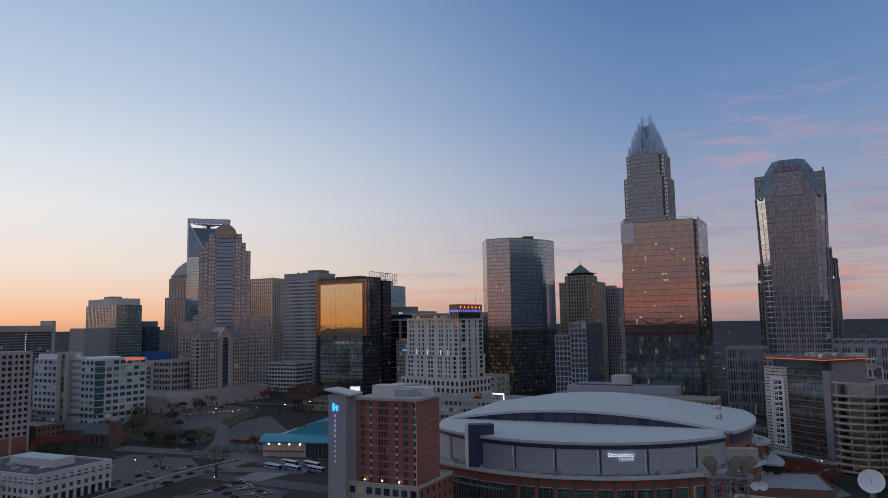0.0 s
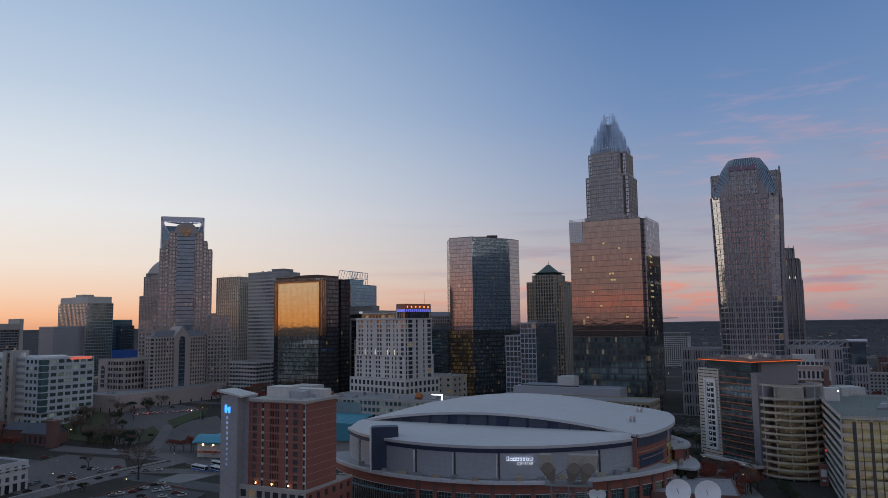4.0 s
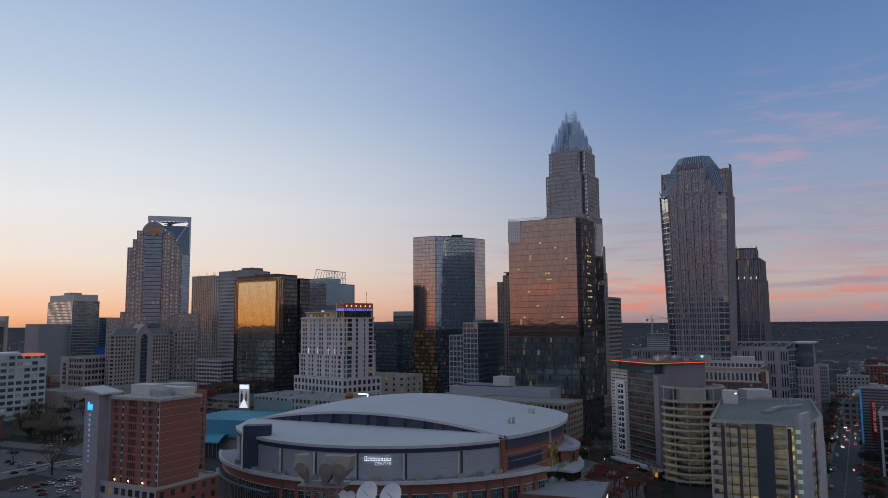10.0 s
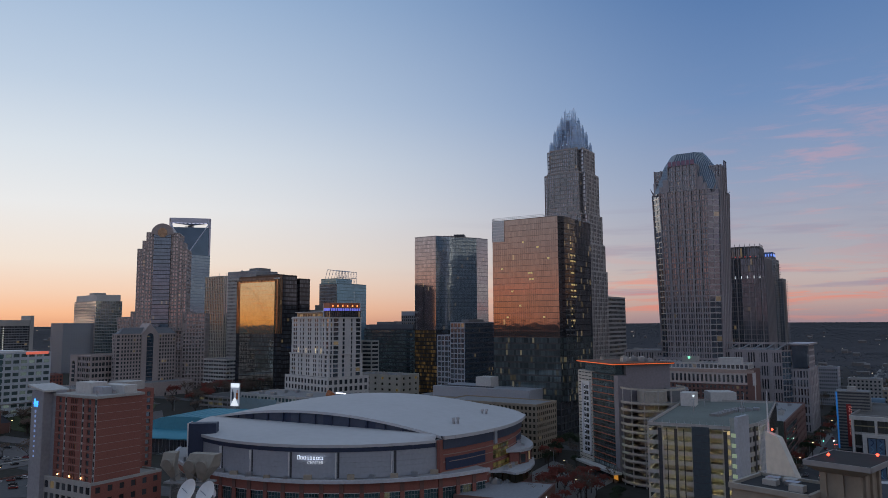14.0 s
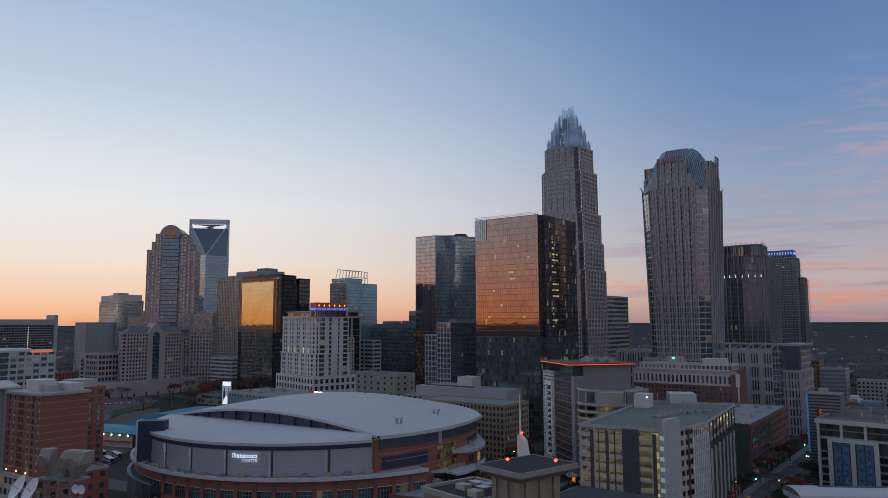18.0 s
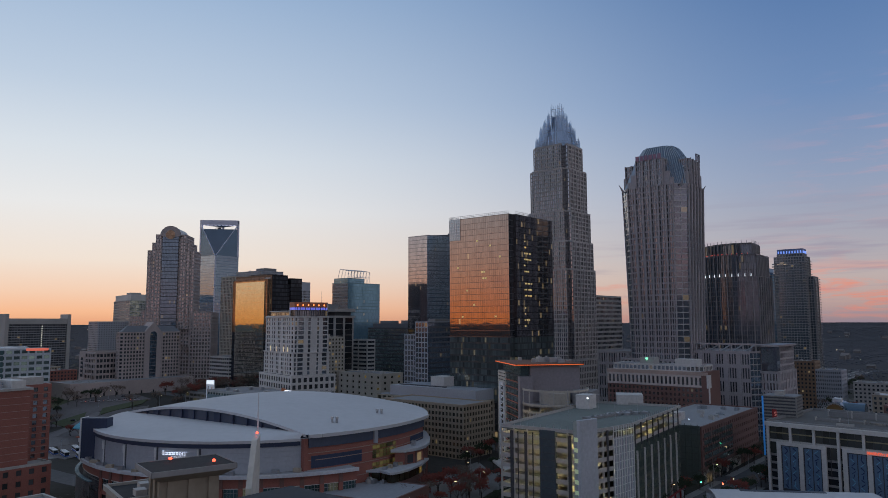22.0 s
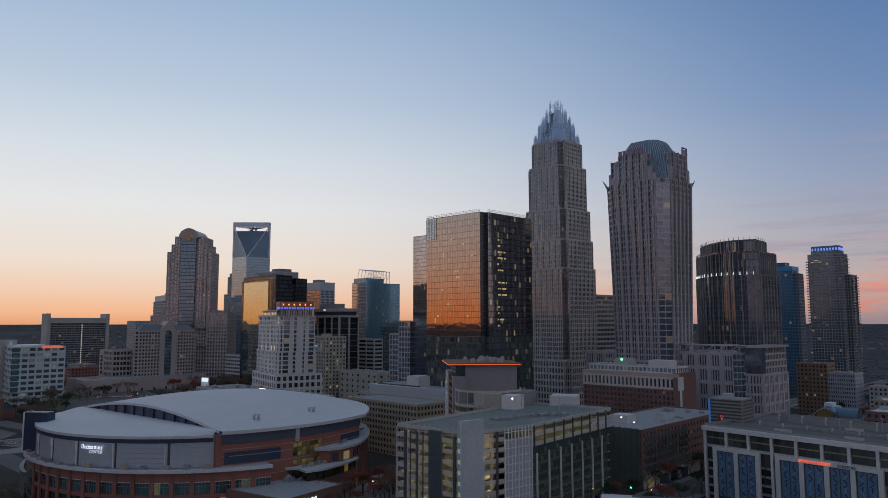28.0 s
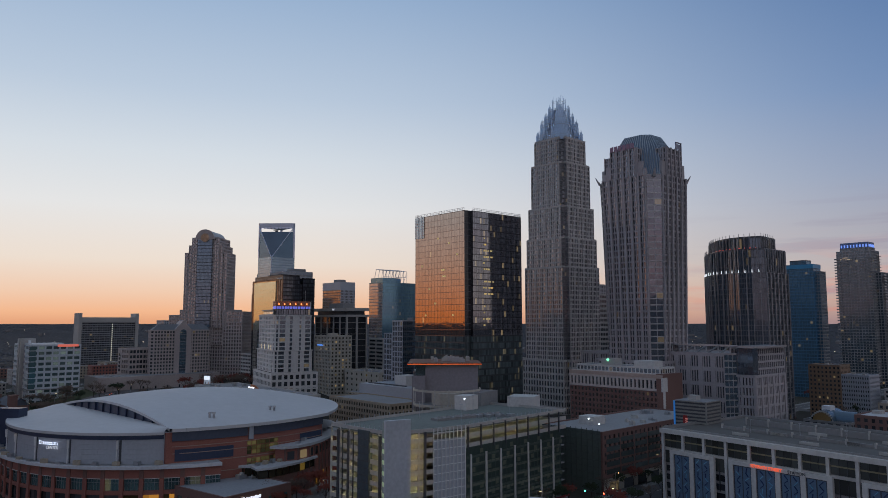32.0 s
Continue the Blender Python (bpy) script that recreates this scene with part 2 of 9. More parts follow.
CONC = mat("pale_concrete", (0.42, 0.40, 0.38))
CONC_D = mat("grey_concrete", (0.24, 0.235, 0.235))
CONC_W = mat("white_precast", (0.58, 0.56, 0.54))
PRECAST = mat("light_precast", (0.60, 0.58, 0.565))
GRANITE = mat("pink_granite", (0.44, 0.37, 0.35))
GRANITE_D = mat("brown_granite", (0.27, 0.215, 0.20))
BEIGE = mat("beige_granite", (0.47, 0.43, 0.41))
MAUVE = mat("mauve_stone", (0.41, 0.375, 0.385))
TAN = mat("tan_masonry", (0.38, 0.32, 0.25))
CREAM = mat("cream_stone", (0.46, 0.42, 0.36))
BRICK = mat("red_brick", (0.29, 0.112, 0.088), fine=2.5, var=0.25)
BRICK_D = mat("dark_brick", (0.19, 0.105, 0.09), fine=2.5, var=0.25)
STEEL = mat("steel_grey", (0.42, 0.44, 0.47), 0.35, 0.8)
DARKM = mat("dark_metal", (0.075, 0.08, 0.09), 0.45, 0.4)
NAVY = mat("navy_panel", (0.035, 0.05, 0.095), 0.5)
NAVY_L = mat("slate_panel", (0.07, 0.085, 0.125), 0.5)
WHITE_ROOF = mat("white_membrane", (0.54, 0.53, 0.54), 0.8, var=0.07, bump=0.05, big=0.03, fine=0.3)
WHITE_P = mat("white_paint", (0.72, 0.72, 0.73), 0.6, var=0.1)
GREY_PANEL = mat("grey_metal_panel", (0.40, 0.42, 0.465), 0.5, 0.2, var=0.12)
GREEN_ROOF = mat("green_gravel_roof", (0.17, 0.19, 0.175), 0.95)
ROOF_G = mat("grey_roof", (0.25, 0.25, 0.26), 0.95)
NEAR_ROOF = mat("tar_roof", (0.032, 0.031, 0.033), 0.95, var=0.3)
ROOF_D = mat("dark_roof", (0.09, 0.088, 0.09), 0.95)
TEAL = mat("teal_roof", (0.08, 0.31, 0.41), 0.5, 0.2, var=0.12)
COPPER = mat("green_copper", (0.10, 0.145, 0.135), 0.6)
BLUE_TARP = mat("blue_panel", (0.02, 0.09, 0.34), 0.6)
ASPHALT = mat("asphalt", (0.09, 0.088, 0.09), 0.9, var=0.3, big=0.02, fine=0.5)
LOT = mat("lot_asphalt", (0.118, 0.106, 0.105), 0.9, var=0.3, big=0.02, fine=0.5)
ASPHALT_L = mat("worn_asphalt", (0.145, 0.130, 0.128), 0.9, var=0.3, big=0.02, fine=0.5)
PAVE = mat("concrete_paving", (0.22, 0.215, 0.21), 0.9, var=0.2)
PAINT_W = mat("road_paint", (0.65, 0.65, 0.62), 0.8)
GRASS = mat("winter_grass", (0.065, 0.075, 0.035), 0.95, var=0.3)
BARK = mat("bark", (0.06, 0.048, 0.04), 0.95)
LEAF_R = mat("rust_leaves", (0.22, 0.06, 0.045), 0.9, var=0.4, fine=1.5)
LEAF_G = mat("evergreen_leaves", (0.035, 0.05, 0.025), 0.9, var=0.4, fine=1.5)
LEAF_B = mat("bare_twigs", (0.17, 0.122, 0.095), 0.95, var=0.3, fine=1.5)
# distance haze is put into this bluish grey base colour
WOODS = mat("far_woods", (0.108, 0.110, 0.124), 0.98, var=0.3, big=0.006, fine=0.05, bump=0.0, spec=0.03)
RUBBER = mat("rubber", (0.02, 0.02, 0.02), 0.9)
HOUSE = mat("pale_siding", (0.17, 0.155, 0.15))

G_ORANGE = glass("coated_bronze_glass", (0.41, 0.335, 0.295), 1.0, 0.04, 0.003, power=0.5, vary=0.16)
G_DARK = glass("dark_glass", (0.03, 0.034, 0.04), 0.1, 0.05, 0.010, power=0.18)
G_DARKLIT = glass("dark_mirrored_glass", (0.27, 0.28, 0.30), 0.9, 0.05, 0.045, power=0.16, vary=0.3)
G_GOLD = glass("gold_mirror_glass", (0.56, 0.69, 0.60), 1.0, 0.04, 0.0, vary=0.08)
G_BLUE = glass("blue_glass", (0.22, 0.31, 0.40), 0.75, 0.06, 0.010, power=0.2, vary=0.25)
G_BLUE2 = glass("bright_blue_glass", (0.17, 0.33, 0.46), 0.7, 0.06, 0.012, power=0.2, vary=0.3)
G_SILVER = glass("silver_glass", (0.46, 0.47, 0.50), 0.9, 0.06, 0.012, power=0.2, vary=0.2)
G_OFFICE = glass("office_glass", (0.11, 0.118, 0.13), 0.5, 0.08, 0.02, power=0.18, vary=1.0)
G_GREY = glass("grey_window", (0.27, 0.285, 0.31), 0.8, 0.08, 0.006, power=0.16, vary=0.4)
G_BRONZE = glass("bronze_window", (0.30, 0.22, 0.15), 0.75, 0.08, 0.012, power=0.18)
G_GREEN = glass("green_glass", (0.25, 0.34, 0.36), 0.8, 0.07, 0.004, power=0.18)
G_COOL = glass("lit_office_glass", (0.10, 0.15, 0.15), 0.4, 0.08, 0.25, (0.75, 0.95, 0.85), 0.09, vary=0.4)
G_YELLOW = glass("yellow_lit_glass", (0.05, 0.045, 0.03), 0.3, 0.1, 0.12, (1.0, 0.62, 0.12), 0.14)
G_TEAL = glass("teal_window", (0.10, 0.18, 0.19), 0.4, 0.08, 0.12, (0.9, 0.8, 0.4), 0.12, vary=0.8)
L_WARM = lamp_mat("warm_lamp", (1.0, 0.62, 0.25), 6.0)
L_DECK = lamp_mat("deck_lamp", (1.0, 0.84, 0.34), 44.0)
L_OFFICE = lamp_mat("office_light", (1.0, 0.74, 0.30), 0.26)
L_COOL = lamp_mat("cool_lamp", (0.8, 0.92, 1.0), 4.0)
L_RED = lamp_mat("red_lamp", (1.0, 0.06, 0.03), 5.0)
L_ORANGE = lamp_mat("orange_strip", (1.0, 0.15, 0.03), 0.7)
L_BLUE = lamp_mat("blue_lamp", (0.15, 0.30, 1.0), 1.5)
L_SIGNBLUE = lamp_mat("blue_sign", (0.05, 0.35, 1.0), 1.6)
L_WHITE = lamp_mat("white_sign", (0.85, 0.9, 1.0), 1.0)

# ---- building blocks ----
class Mesh:
    """Collects faces for one mesh."""

    def __init__(self):
        self.v, self.f = [], []

    def face(self, *pts):
        i = len(self.v)
        self.v.extend(tuple(p) for p in pts)
        self.f.append(tuple(range(i, i + len(pts))))

    def prism(self, poly, z0, z1, bottom=False, top_poly=None):
        top_poly = top_poly or poly
        n, i = len(poly), len(self.v)
        self.v.extend((x, y, z0) for x, y in poly)
        self.v.extend((x, y, z1) for x, y in top_poly)
        for k in range(n):
            j = (k + 1) % n
            self.f.append((i + k, i + j, i + n + j, i + n + k))
        self.f.append(tuple(i + n + k for k in range(n)))
        if bottom:
            self.f.append(tuple(i + k for k in reversed(range(n))))
        return self

    def box(self, x0, y0, z0, x1, y1, z1):
        return self.prism([(x0, y0), (x1, y0), (x1, y1), (x0, y1)], z0, z1, True)

    def slab(self, A, B, o0, o1, z0, z1):
        """A box along the line A to B, from o0 to o1 outward of it."""
        ax, ay, bx, by = *A, *B
        L = math.hypot(bx - ax, by - ay) or 1
        nx, ny = (by - ay) / L, -(bx - ax) / L
        return self.prism([(ax + nx * o1, ay + ny * o1), (bx + nx * o1, by + ny * o1), (bx + nx * o0, by + ny * o0), (ax + nx * o0, ay + ny * o0)], z0, z1, True)

    def tube(self, p, q, r0, r1=None, n=8):
        p, q = Vector(p), Vector(q)
        r1 = r0 if r1 is None else r1
        d = (q - p).normalized()
        a = d.orthogonal().normalized()
        b = d.cross(a)
        i = len(self.v)
        for c, r in ((p, r0), (q, r1)):
            for k in range(n):
                w = 2 * math.pi * k / n
                self.v.append(tuple(c + a * math.cos(w) * r + b * math.sin(w) * r))
        for k in range(n):
            j = (k + 1) % n
            self.f.append((i + k, i + j, i + n + j, i + n + k))
        self.f.append(tuple(i + k for k in reversed(range(n))))
        self.f.append(tuple(i + n + k for k in range(n)))
        return self

    def blob(self, c, r, squash=1.0, rng=random):
        """A small lumpy clump."""
        i = len(self.v)
        t = (1 + 5 ** 0.5) / 2
        for x, y, z in ((-1, t, 0), (1, t, 0), (-1, -t, 0), (1, -t, 0), (0, -1, t), (0, 1, t), (0, -1, -t), (0, 1, -t), (t, 0, -1), (t, 0, 1), (-t, 0, -1), (-t, 0, 1)):
            s = r / 1.9 * rng.uniform(0.65, 1.3)
            self.v.append((c[0] + x * s, c[1] + y * s, c[2] + z * s * squash))
        for a, b, d in ((0, 11, 5), (0, 5, 1), (0, 1, 7), (0, 7, 10), (0, 10, 11), (1, 5, 9), (5, 11, 4), (11, 10, 2), (10, 7, 6), (7, 1, 8), (3, 9, 4), (3, 4, 2), (3, 2, 6), (3, 6, 8), (3, 8, 9), (4, 9, 5), (2, 4, 11), (6, 2, 10), (8, 6, 7), (9, 8, 1)):
            self.f.append((i + a, i + b, i + d))
        return self

    def clump(self, c, r, squash=1.0, rng=random):
        """A cheap eight-sided clump for far woods."""
        i = len(self.v)
        for x, y, z in ((1, 0, 0), (0, 1, 0), (-1, 0, 0), (0, -1, 0), (0, 0, 1), (0, 0, -1)):
            s = r * rng.uniform(0.7, 1.25)
            self.v.append((c[0] + x * s, c[1] + y * s, c[2] + z * s * squash))
        for k in range(4):
            self.f.append((i + k, i + (k + 1) % 4, i + 4))
            self.f.append((i + (k + 1) % 4, i + k, i + 5))
        return self

    def weld(self):
        """Join points that coincide, so that the sheet is one piece."""
        seen, index, vs = {}, [], []
        for p in self.v:
            k = tuple(round(c, 3) for c in p)
            if k not in seen:
                seen[k] = len(vs)
                vs.append(p)
            index.append(seen[k])
        self.f = [tuple(index[i] for i in f) for f in self.f]
        self.f = [f for f in self.f if len(set(f)) == len(f)]
        self.v = vs
        return self

    def data(self, name, material):
        me = bpy.data.meshes.new(name)
        me.from_pydata(self.v, [], self.f)
        me.materials.append(material)
        me.update()
        return me


def part(name, mesh, material, parent, label="", kind=""):
    ob = new(name, mesh.data(name, material) if isinstance(mesh, Mesh) else mesh)
    ob.parent = parent
    return tagged(ob, label, kind=kind)


def thing(name, label, category, x=0, y=0, deg=180, z=0, group=""):
    """An empty at the near corner; x runs along the front, y into the depth."""
    e = new(name)
    e.matrix_basis = pose(x, y, z, 0, 0, deg - 180)
    return tagged(e, label, category, group)


def sunk(th):
    """Moves a thing out to the low ground in the west and gives it its full size."""
    x, y = out(th.location.xy)[0]
    th.location, th.scale = (x, y, -13.7), (1.2, 1.2, 1.2)


def solid(name, mesh, material, label, category="", group="", kind="", m=None):
    ob = new(name, mesh.data(name, material))
    if m is not None:
        ob.matrix_basis = m
    return tagged(ob, label, category, group, kind)


def rect(a, b, x=0, y=0):
    return [(x - a, y), (x, y), (x, y + b), (x - a, y + b)]


def shrink(poly, d):
    """The polygon moved inward by d (convex corners)."""
    n, out = len(poly), []
    for i in range(n):
        p0, p, p1 = (Vector(poly[k % n]) for k in (i - 1, i, i + 1))
        d0, d1 = (p - p0).normalized(), (p1 - p).normalized()
        n0, n1 = Vector((-d0.y, d0.x)), Vector((-d1.y, d1.x))
        k = (n0 + n1) / max(0.3, 1 + n0.dot(n1))
        out.append(tuple(p + k * d))
    return out


PANES = {}


def style(bay, floor, pier, span, depth, wall, pane, sep=0, fin=None):
    return dict(fin=fin, bay=bay, floor=floor, pier=pier, span=span, depth=depth, wall=wall, pane=pane, sep=sep)


def lattice(th, A, u, L, z0, z1, nx, nz, w, h, pw, sh, dp, material):
    """One wall sheet with a reveal round every window opening."""
    xs, zs = [-dp], [z0]
    for i in range(nx):
        xs += [i * w + pw / 2, (i + 1) * w - pw / 2]
    for k in range(nz):
        zs += [z0 + k * h + sh / 2, z0 + (k + 1) * h - sh / 2]
    wall_sheet(th, A, u, xs + [L + dp], zs + [z1], dp, material)


def wall_sheet(th, A, u, xs, zs, dp, material):
    """A wall cut at the given lines; every second field each way is an opening with its reveal."""
    (ax, ay), (ux, uy) = A, u
    z1 = zs[-1]
    nx_, ny_ = uy, -ux
    m = Mesh()
    v, f = m.v, m.f
    front = [(ax + ux * s + nx_ * dp, ay + uy * s + ny_ * dp) for s in xs]
    back = [(ax + ux * s + nx_ * 0.02, ay + uy * s + ny_ * 0.02) for s in xs]
    C = len(xs)
    for z in zs:
        v.extend((x, y, z) for x, y in front)
    for j in range(len(zs) - 1):
        for i in range(C - 1):
            a, b, c, d = j * C + i, j * C + i + 1, (j + 1) * C + i + 1, (j + 1) * C + i
            if i % 2 and j % 2:
                n = len(v)
                v.extend(((*back[i], zs[j]), (*back[i + 1], zs[j]), (*back[i + 1], zs[j + 1]), (*back[i], zs[j + 1])))
                f.extend(((a, b, n + 1, n), (b, c, n + 2, n + 1), (c, d, n + 3, n + 2), (d, a, n, n + 3)))
            else:
                f.append((a, b, c, d))
    t, n = (len(zs) - 1) * C, len(v)
    v.extend(((*back[0], z1), (*back[-1], z1)))
    f.append((t, t + C - 1, n + 1, n))
    part("wall", m, material, th)


def skin(th, A, B, z0, z1, st, budget):
    """One face of a building: panes set back between piers and spandrels."""
    ax, ay, bx, by = *A, *B
    L = math.hypot(bx - ax, by - ay)
    if L < 0.8:
        return
    nx, nz = max(1, round(L / st["bay"])), max(1, round((z1 - z0) / st["floor"]))
    w, h = L / nx, (z1 - z0) / nz
    ux, uy = (bx - ax) / L, (by - ay) / L
    rest = Mesh()
    pw, sh, dp = w * st["pier"], h * st["span"], st["depth"]
    lattice(th, A, (ux, uy), L, z0, z1, nx, nz, w, h, pw, sh, dp, st["wall"])
    if st["fin"]:
        every, fw, fd = st["fin"]
        fins = Mesh()
        for i in range(0, nx + 1, every):
            s0, s1 = max(0, i * w - fw / 2), min(L, i * w + fw / 2)
            fins.slab((ax + ux * s0, ay + uy * s0), (ax + ux * s1, ay + uy * s1), dp - 0.02, dp + fd, z0, z1 + 0.3)
        part("pier", fins, st["wall"], th, kind="stuff")
    key = (round(w, 2), round(h, 2), st["pane"].name)
    ang = math.atan2(uy, ux)
    for k in range(nz):
        for i in range(nx):
            s = (i + 0.5) * w
            x, y, z = ax + ux * s, ay + uy * s, z0 + (k + 0.5) * h
            if budget[0] > 0:
                budget[0] -= 1
                if key not in PANES:
                    q = Mesh().box(-w / 2, 0, -h / 2, w / 2, 0.12, h / 2)
                    PANES[key] = q.data("window", st["pane"])
                ob = new("window", PANES[key])
                ob.parent = th
                ob.matrix_basis = Matrix.Translation((x, y, z)) @ Matrix.Rotation(ang, 4, "Z")
            else:
                hx, hy = ux * w / 2, uy * w / 2
                rest.face((x - hx, y - hy, z - h / 2), (x + hx, y + hy, z - h / 2), (x + hx, y + hy, z + h / 2), (x - hx, y - hy, z + h / 2))
    if rest.f:
        part("glazing", rest, st["pane"], th, kind="stuff")


def punched(th, A, B, spans, z0, z1, nz, gap, wall, pane, dp=0.35):
    """A wall with one column of windows for each span along it; gap is the wall between floors."""
    L = math.dist(A, B)
    ux, uy = (B[0] - A[0]) / L, (B[1] - A[1]) / L
    h = (z1 - z0) / nz
    xs, zs = [-dp], [z0]
    for s0, s1 in spans:
        xs += [s0, s1]
    for k in range(nz):
        zs += [z0 + k * h + gap * h / 2, z0 + (k + 1) * h - gap * h / 2]
    wall_sheet(th, A, (ux, uy), xs + [L + dp], zs + [z1], dp, wall)
    for s0, s1 in spans:
        w, hh = s1 - s0 + 0.1, h * (1 - gap) + 0.1
        key = (round(w, 2), round(hh, 2), pane.name)
        if key not in PANES:
            q = Mesh().box(-w / 2, 0, -hh / 2, w / 2, 0.12, hh / 2)
            PANES[key] = q.data("window", pane)
        for k in range(nz):
            ob = new("window", PANES[key])
            ob.parent = th
            m = (s0 + s1) / 2
            ob.matrix_basis = Matrix.Translation((A[0] + ux * m, A[1] + uy * m, z0 + (k + 0.5) * h)) @ Matrix.Rotation(math.atan2(uy, ux), 4, "Z")


def block(th, poly, z0, z1, st, roof=ROOF_G, parapet=0.9, sides=None, sep=None):
    """A storeyed block on a footprint, roofed and with a parapet; one that starts at street level reaches down the slope."""
    z0 = (-14.2 if th.location.x < 60 and th.location.y < 620 else -9.5) if z0 == 0 else z0
    n = len(poly)
    budget = [int((0.62 if th.location.y < 560 else 0.3) * (st["sep"] if sep is None else sep))]
    for i in range(n):
        s = (sides or {}).get(i, st)
        skin(th, poly[i], poly[(i + 1) % n], z0, z1, s, budget if s is st else [0])
    part("roof", Mesh().prism(poly, z1 - 0.3, z1 + 0.15), roof, th)
    if parapet:
        outer, inner = shrink(poly, -st["depth"] - 0.03), shrink(poly, 0.4)
        p = Mesh()
        for i in range(n):
            j = (i + 1) % n
            ring = [(outer[i], z1 - 0.2), (outer[j], z1 - 0.2), (outer[j], z1 + parapet), (outer[i], z1 + parapet)]
            p.face(*[(*q, z) for q, z in ring])
            p.face((*outer[i], z1 + parapet), (*outer[j], z1 + parapet), (*inner[j], z1 + parapet), (*inner[i], z1 + parapet))
            p.face((*inner[j], z1 - 0.2), (*inner[i], z1 - 0.2), (*inner[i], z1 + parapet), (*inner[j], z1 + parapet))
        part("parapet", p.weld(), st["wall"], th)


def plant_room(th, x0, y0, x1, y1, z0, z1, material, name="plant_room"):
    part(name, Mesh().box(x0, y0, z0, x1, y1, z1), material, th)


def roof_units(th, x0, y0, x1, y1, z, n, seed, mats=(CONC, STEEL)):
    """Air handlers and vents on a roof."""
    r = random.Random(seed)
    for i in range(n):
        w, d, h = r.uniform(1.5, 4.5), r.uniform(1.5, 3.5), r.uniform(0.9, 2.4)
        x, y = r.uniform(x0, x1 - w), r.uniform(y0, y1 - d)
        m = Mesh().box(x, y, z, x + w, y + d, z + h * 0.85)
        m.box(x + 0.2, y + 0.2, z + h * 0.85, x + w - 0.2, y + d - 0.2, z + h)
        if i % 3 == 0:
            m.tube((x + w / 2, y + d / 2, z + h), (x + w / 2, y + d / 2, z + h + 0.5), 0.5, n=10)
        part("air_handler", m, mats[i % 2], th)

# ---- ground, roads and distance ----
def land(x, y):
    """Height of the ground: sloping down through the town, low wooded ridges far out."""
    s = min(1, max(0, (x + 70) / 120))
    s = s * s * (3 - 2 * s)
    q = min(1, max(0, (y - 470) / 150))
    drop = -9.3 * s - 13.8 * (1 - q * q * (3 - 2 * q)) * (1 - s)
    r = math.hypot(x - 150, y - 300)
    k = min(1, max(0, (r - 1700) / 2700))
    k = k * k * (3 - 2 * k)
    return drop * (1 - k) + k * (57 + 5 * noise.noise((x * 0.0011, y * 0.0011, 3)) + 3 * noise.noise((x * 0.004, y * 0.004, 9)))


RINGS = [0] + [20 * i for i in range(1, 36)] + [720 * 1.09 ** i for i in range(22)]
RINGS = [r for r in RINGS if r < 4450] + [4500]
sheet = Mesh()
SEG = 220
for r in RINGS:
    for k in range(SEG):
        a = 2 * math.pi * k / SEG
        x, y = 150 + r * math.cos(a), 300 + r * math.sin(a)
        sheet.v.append((x, y, land(x, y)))
for i in range(len(RINGS) - 1):
    for k in range(SEG):
        j = (k + 1) % SEG
        sheet.f.append((i * SEG + k, (i + 1) * SEG + k, (i + 1) * SEG + j, i * SEG + j))
GROUND = bpy.data.materials.new("ground")
GROUND.use_nodes = True
gt = GROUND.node_tree
gp = gt.nodes["Principled BSDF"]
gco, gn, gn2, gr = gt.nodes.new("ShaderNodeTexCoord"), gt.nodes.new("ShaderNodeTexNoise"), gt.nodes.new("ShaderNodeTexNoise"), gt.nodes.new("ShaderNodeValToRGB")
gn.inputs["Scale"].default_value, gn.inputs["Detail"].default_value = 0.006, 8
gn2.inputs["Scale"].default_value, gn2.inputs["Detail"].default_value = 0.35, 6
gadd = gt.nodes.new("ShaderNodeMath")
gadd.operation = "MULTIPLY_ADD"
gadd.inputs[1].default_value, gadd.inputs[2].default_value = 0.3, -0.15
gsum = gt.nodes.new("ShaderNodeMath")
gt.links.new(gco.outputs["Object"], gn.inputs[0])
gt.links.new(gco.outputs["Object"], gn2.inputs[0])
gt.links.new(gn2.outputs[0], gadd.inputs[0])
gt.links.new(gadd.outputs[0], gsum.inputs[0])
gt.links.new(gn.outputs[0], gsum.inputs[1])
for e, (p, c) in zip((gr.color_ramp.elements[0], gr.color_ramp.elements[1], gr.color_ramp.elements.new(0.5), gr.color_ramp.elements.new(0.62)), ((0.3, (0.05, 0.048, 0.046)), (0.8, (0.10, 0.092, 0.085)), (0.45, (0.07, 0.065, 0.06)), (0.6, (0.055, 0.052, 0.042)))):
    e.position, e.color = p, (*c, 1)
gt.links.new(gsum.outputs[0], gr.inputs[0])
# haze painted in: the ground turns bluish grey with distance
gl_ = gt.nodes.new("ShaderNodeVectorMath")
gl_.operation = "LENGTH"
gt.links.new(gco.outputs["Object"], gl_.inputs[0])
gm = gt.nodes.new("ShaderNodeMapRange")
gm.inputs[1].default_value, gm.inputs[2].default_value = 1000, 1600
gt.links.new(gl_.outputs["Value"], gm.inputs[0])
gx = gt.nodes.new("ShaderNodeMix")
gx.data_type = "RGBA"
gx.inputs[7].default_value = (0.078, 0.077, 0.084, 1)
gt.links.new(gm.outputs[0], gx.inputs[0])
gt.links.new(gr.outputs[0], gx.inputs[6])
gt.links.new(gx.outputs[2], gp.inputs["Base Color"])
gp.inputs["Roughness"].default_value, gp.inputs["Specular IOR Level"].default_value = 0.95, 0.03
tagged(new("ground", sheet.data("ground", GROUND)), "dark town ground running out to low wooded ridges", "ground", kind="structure")


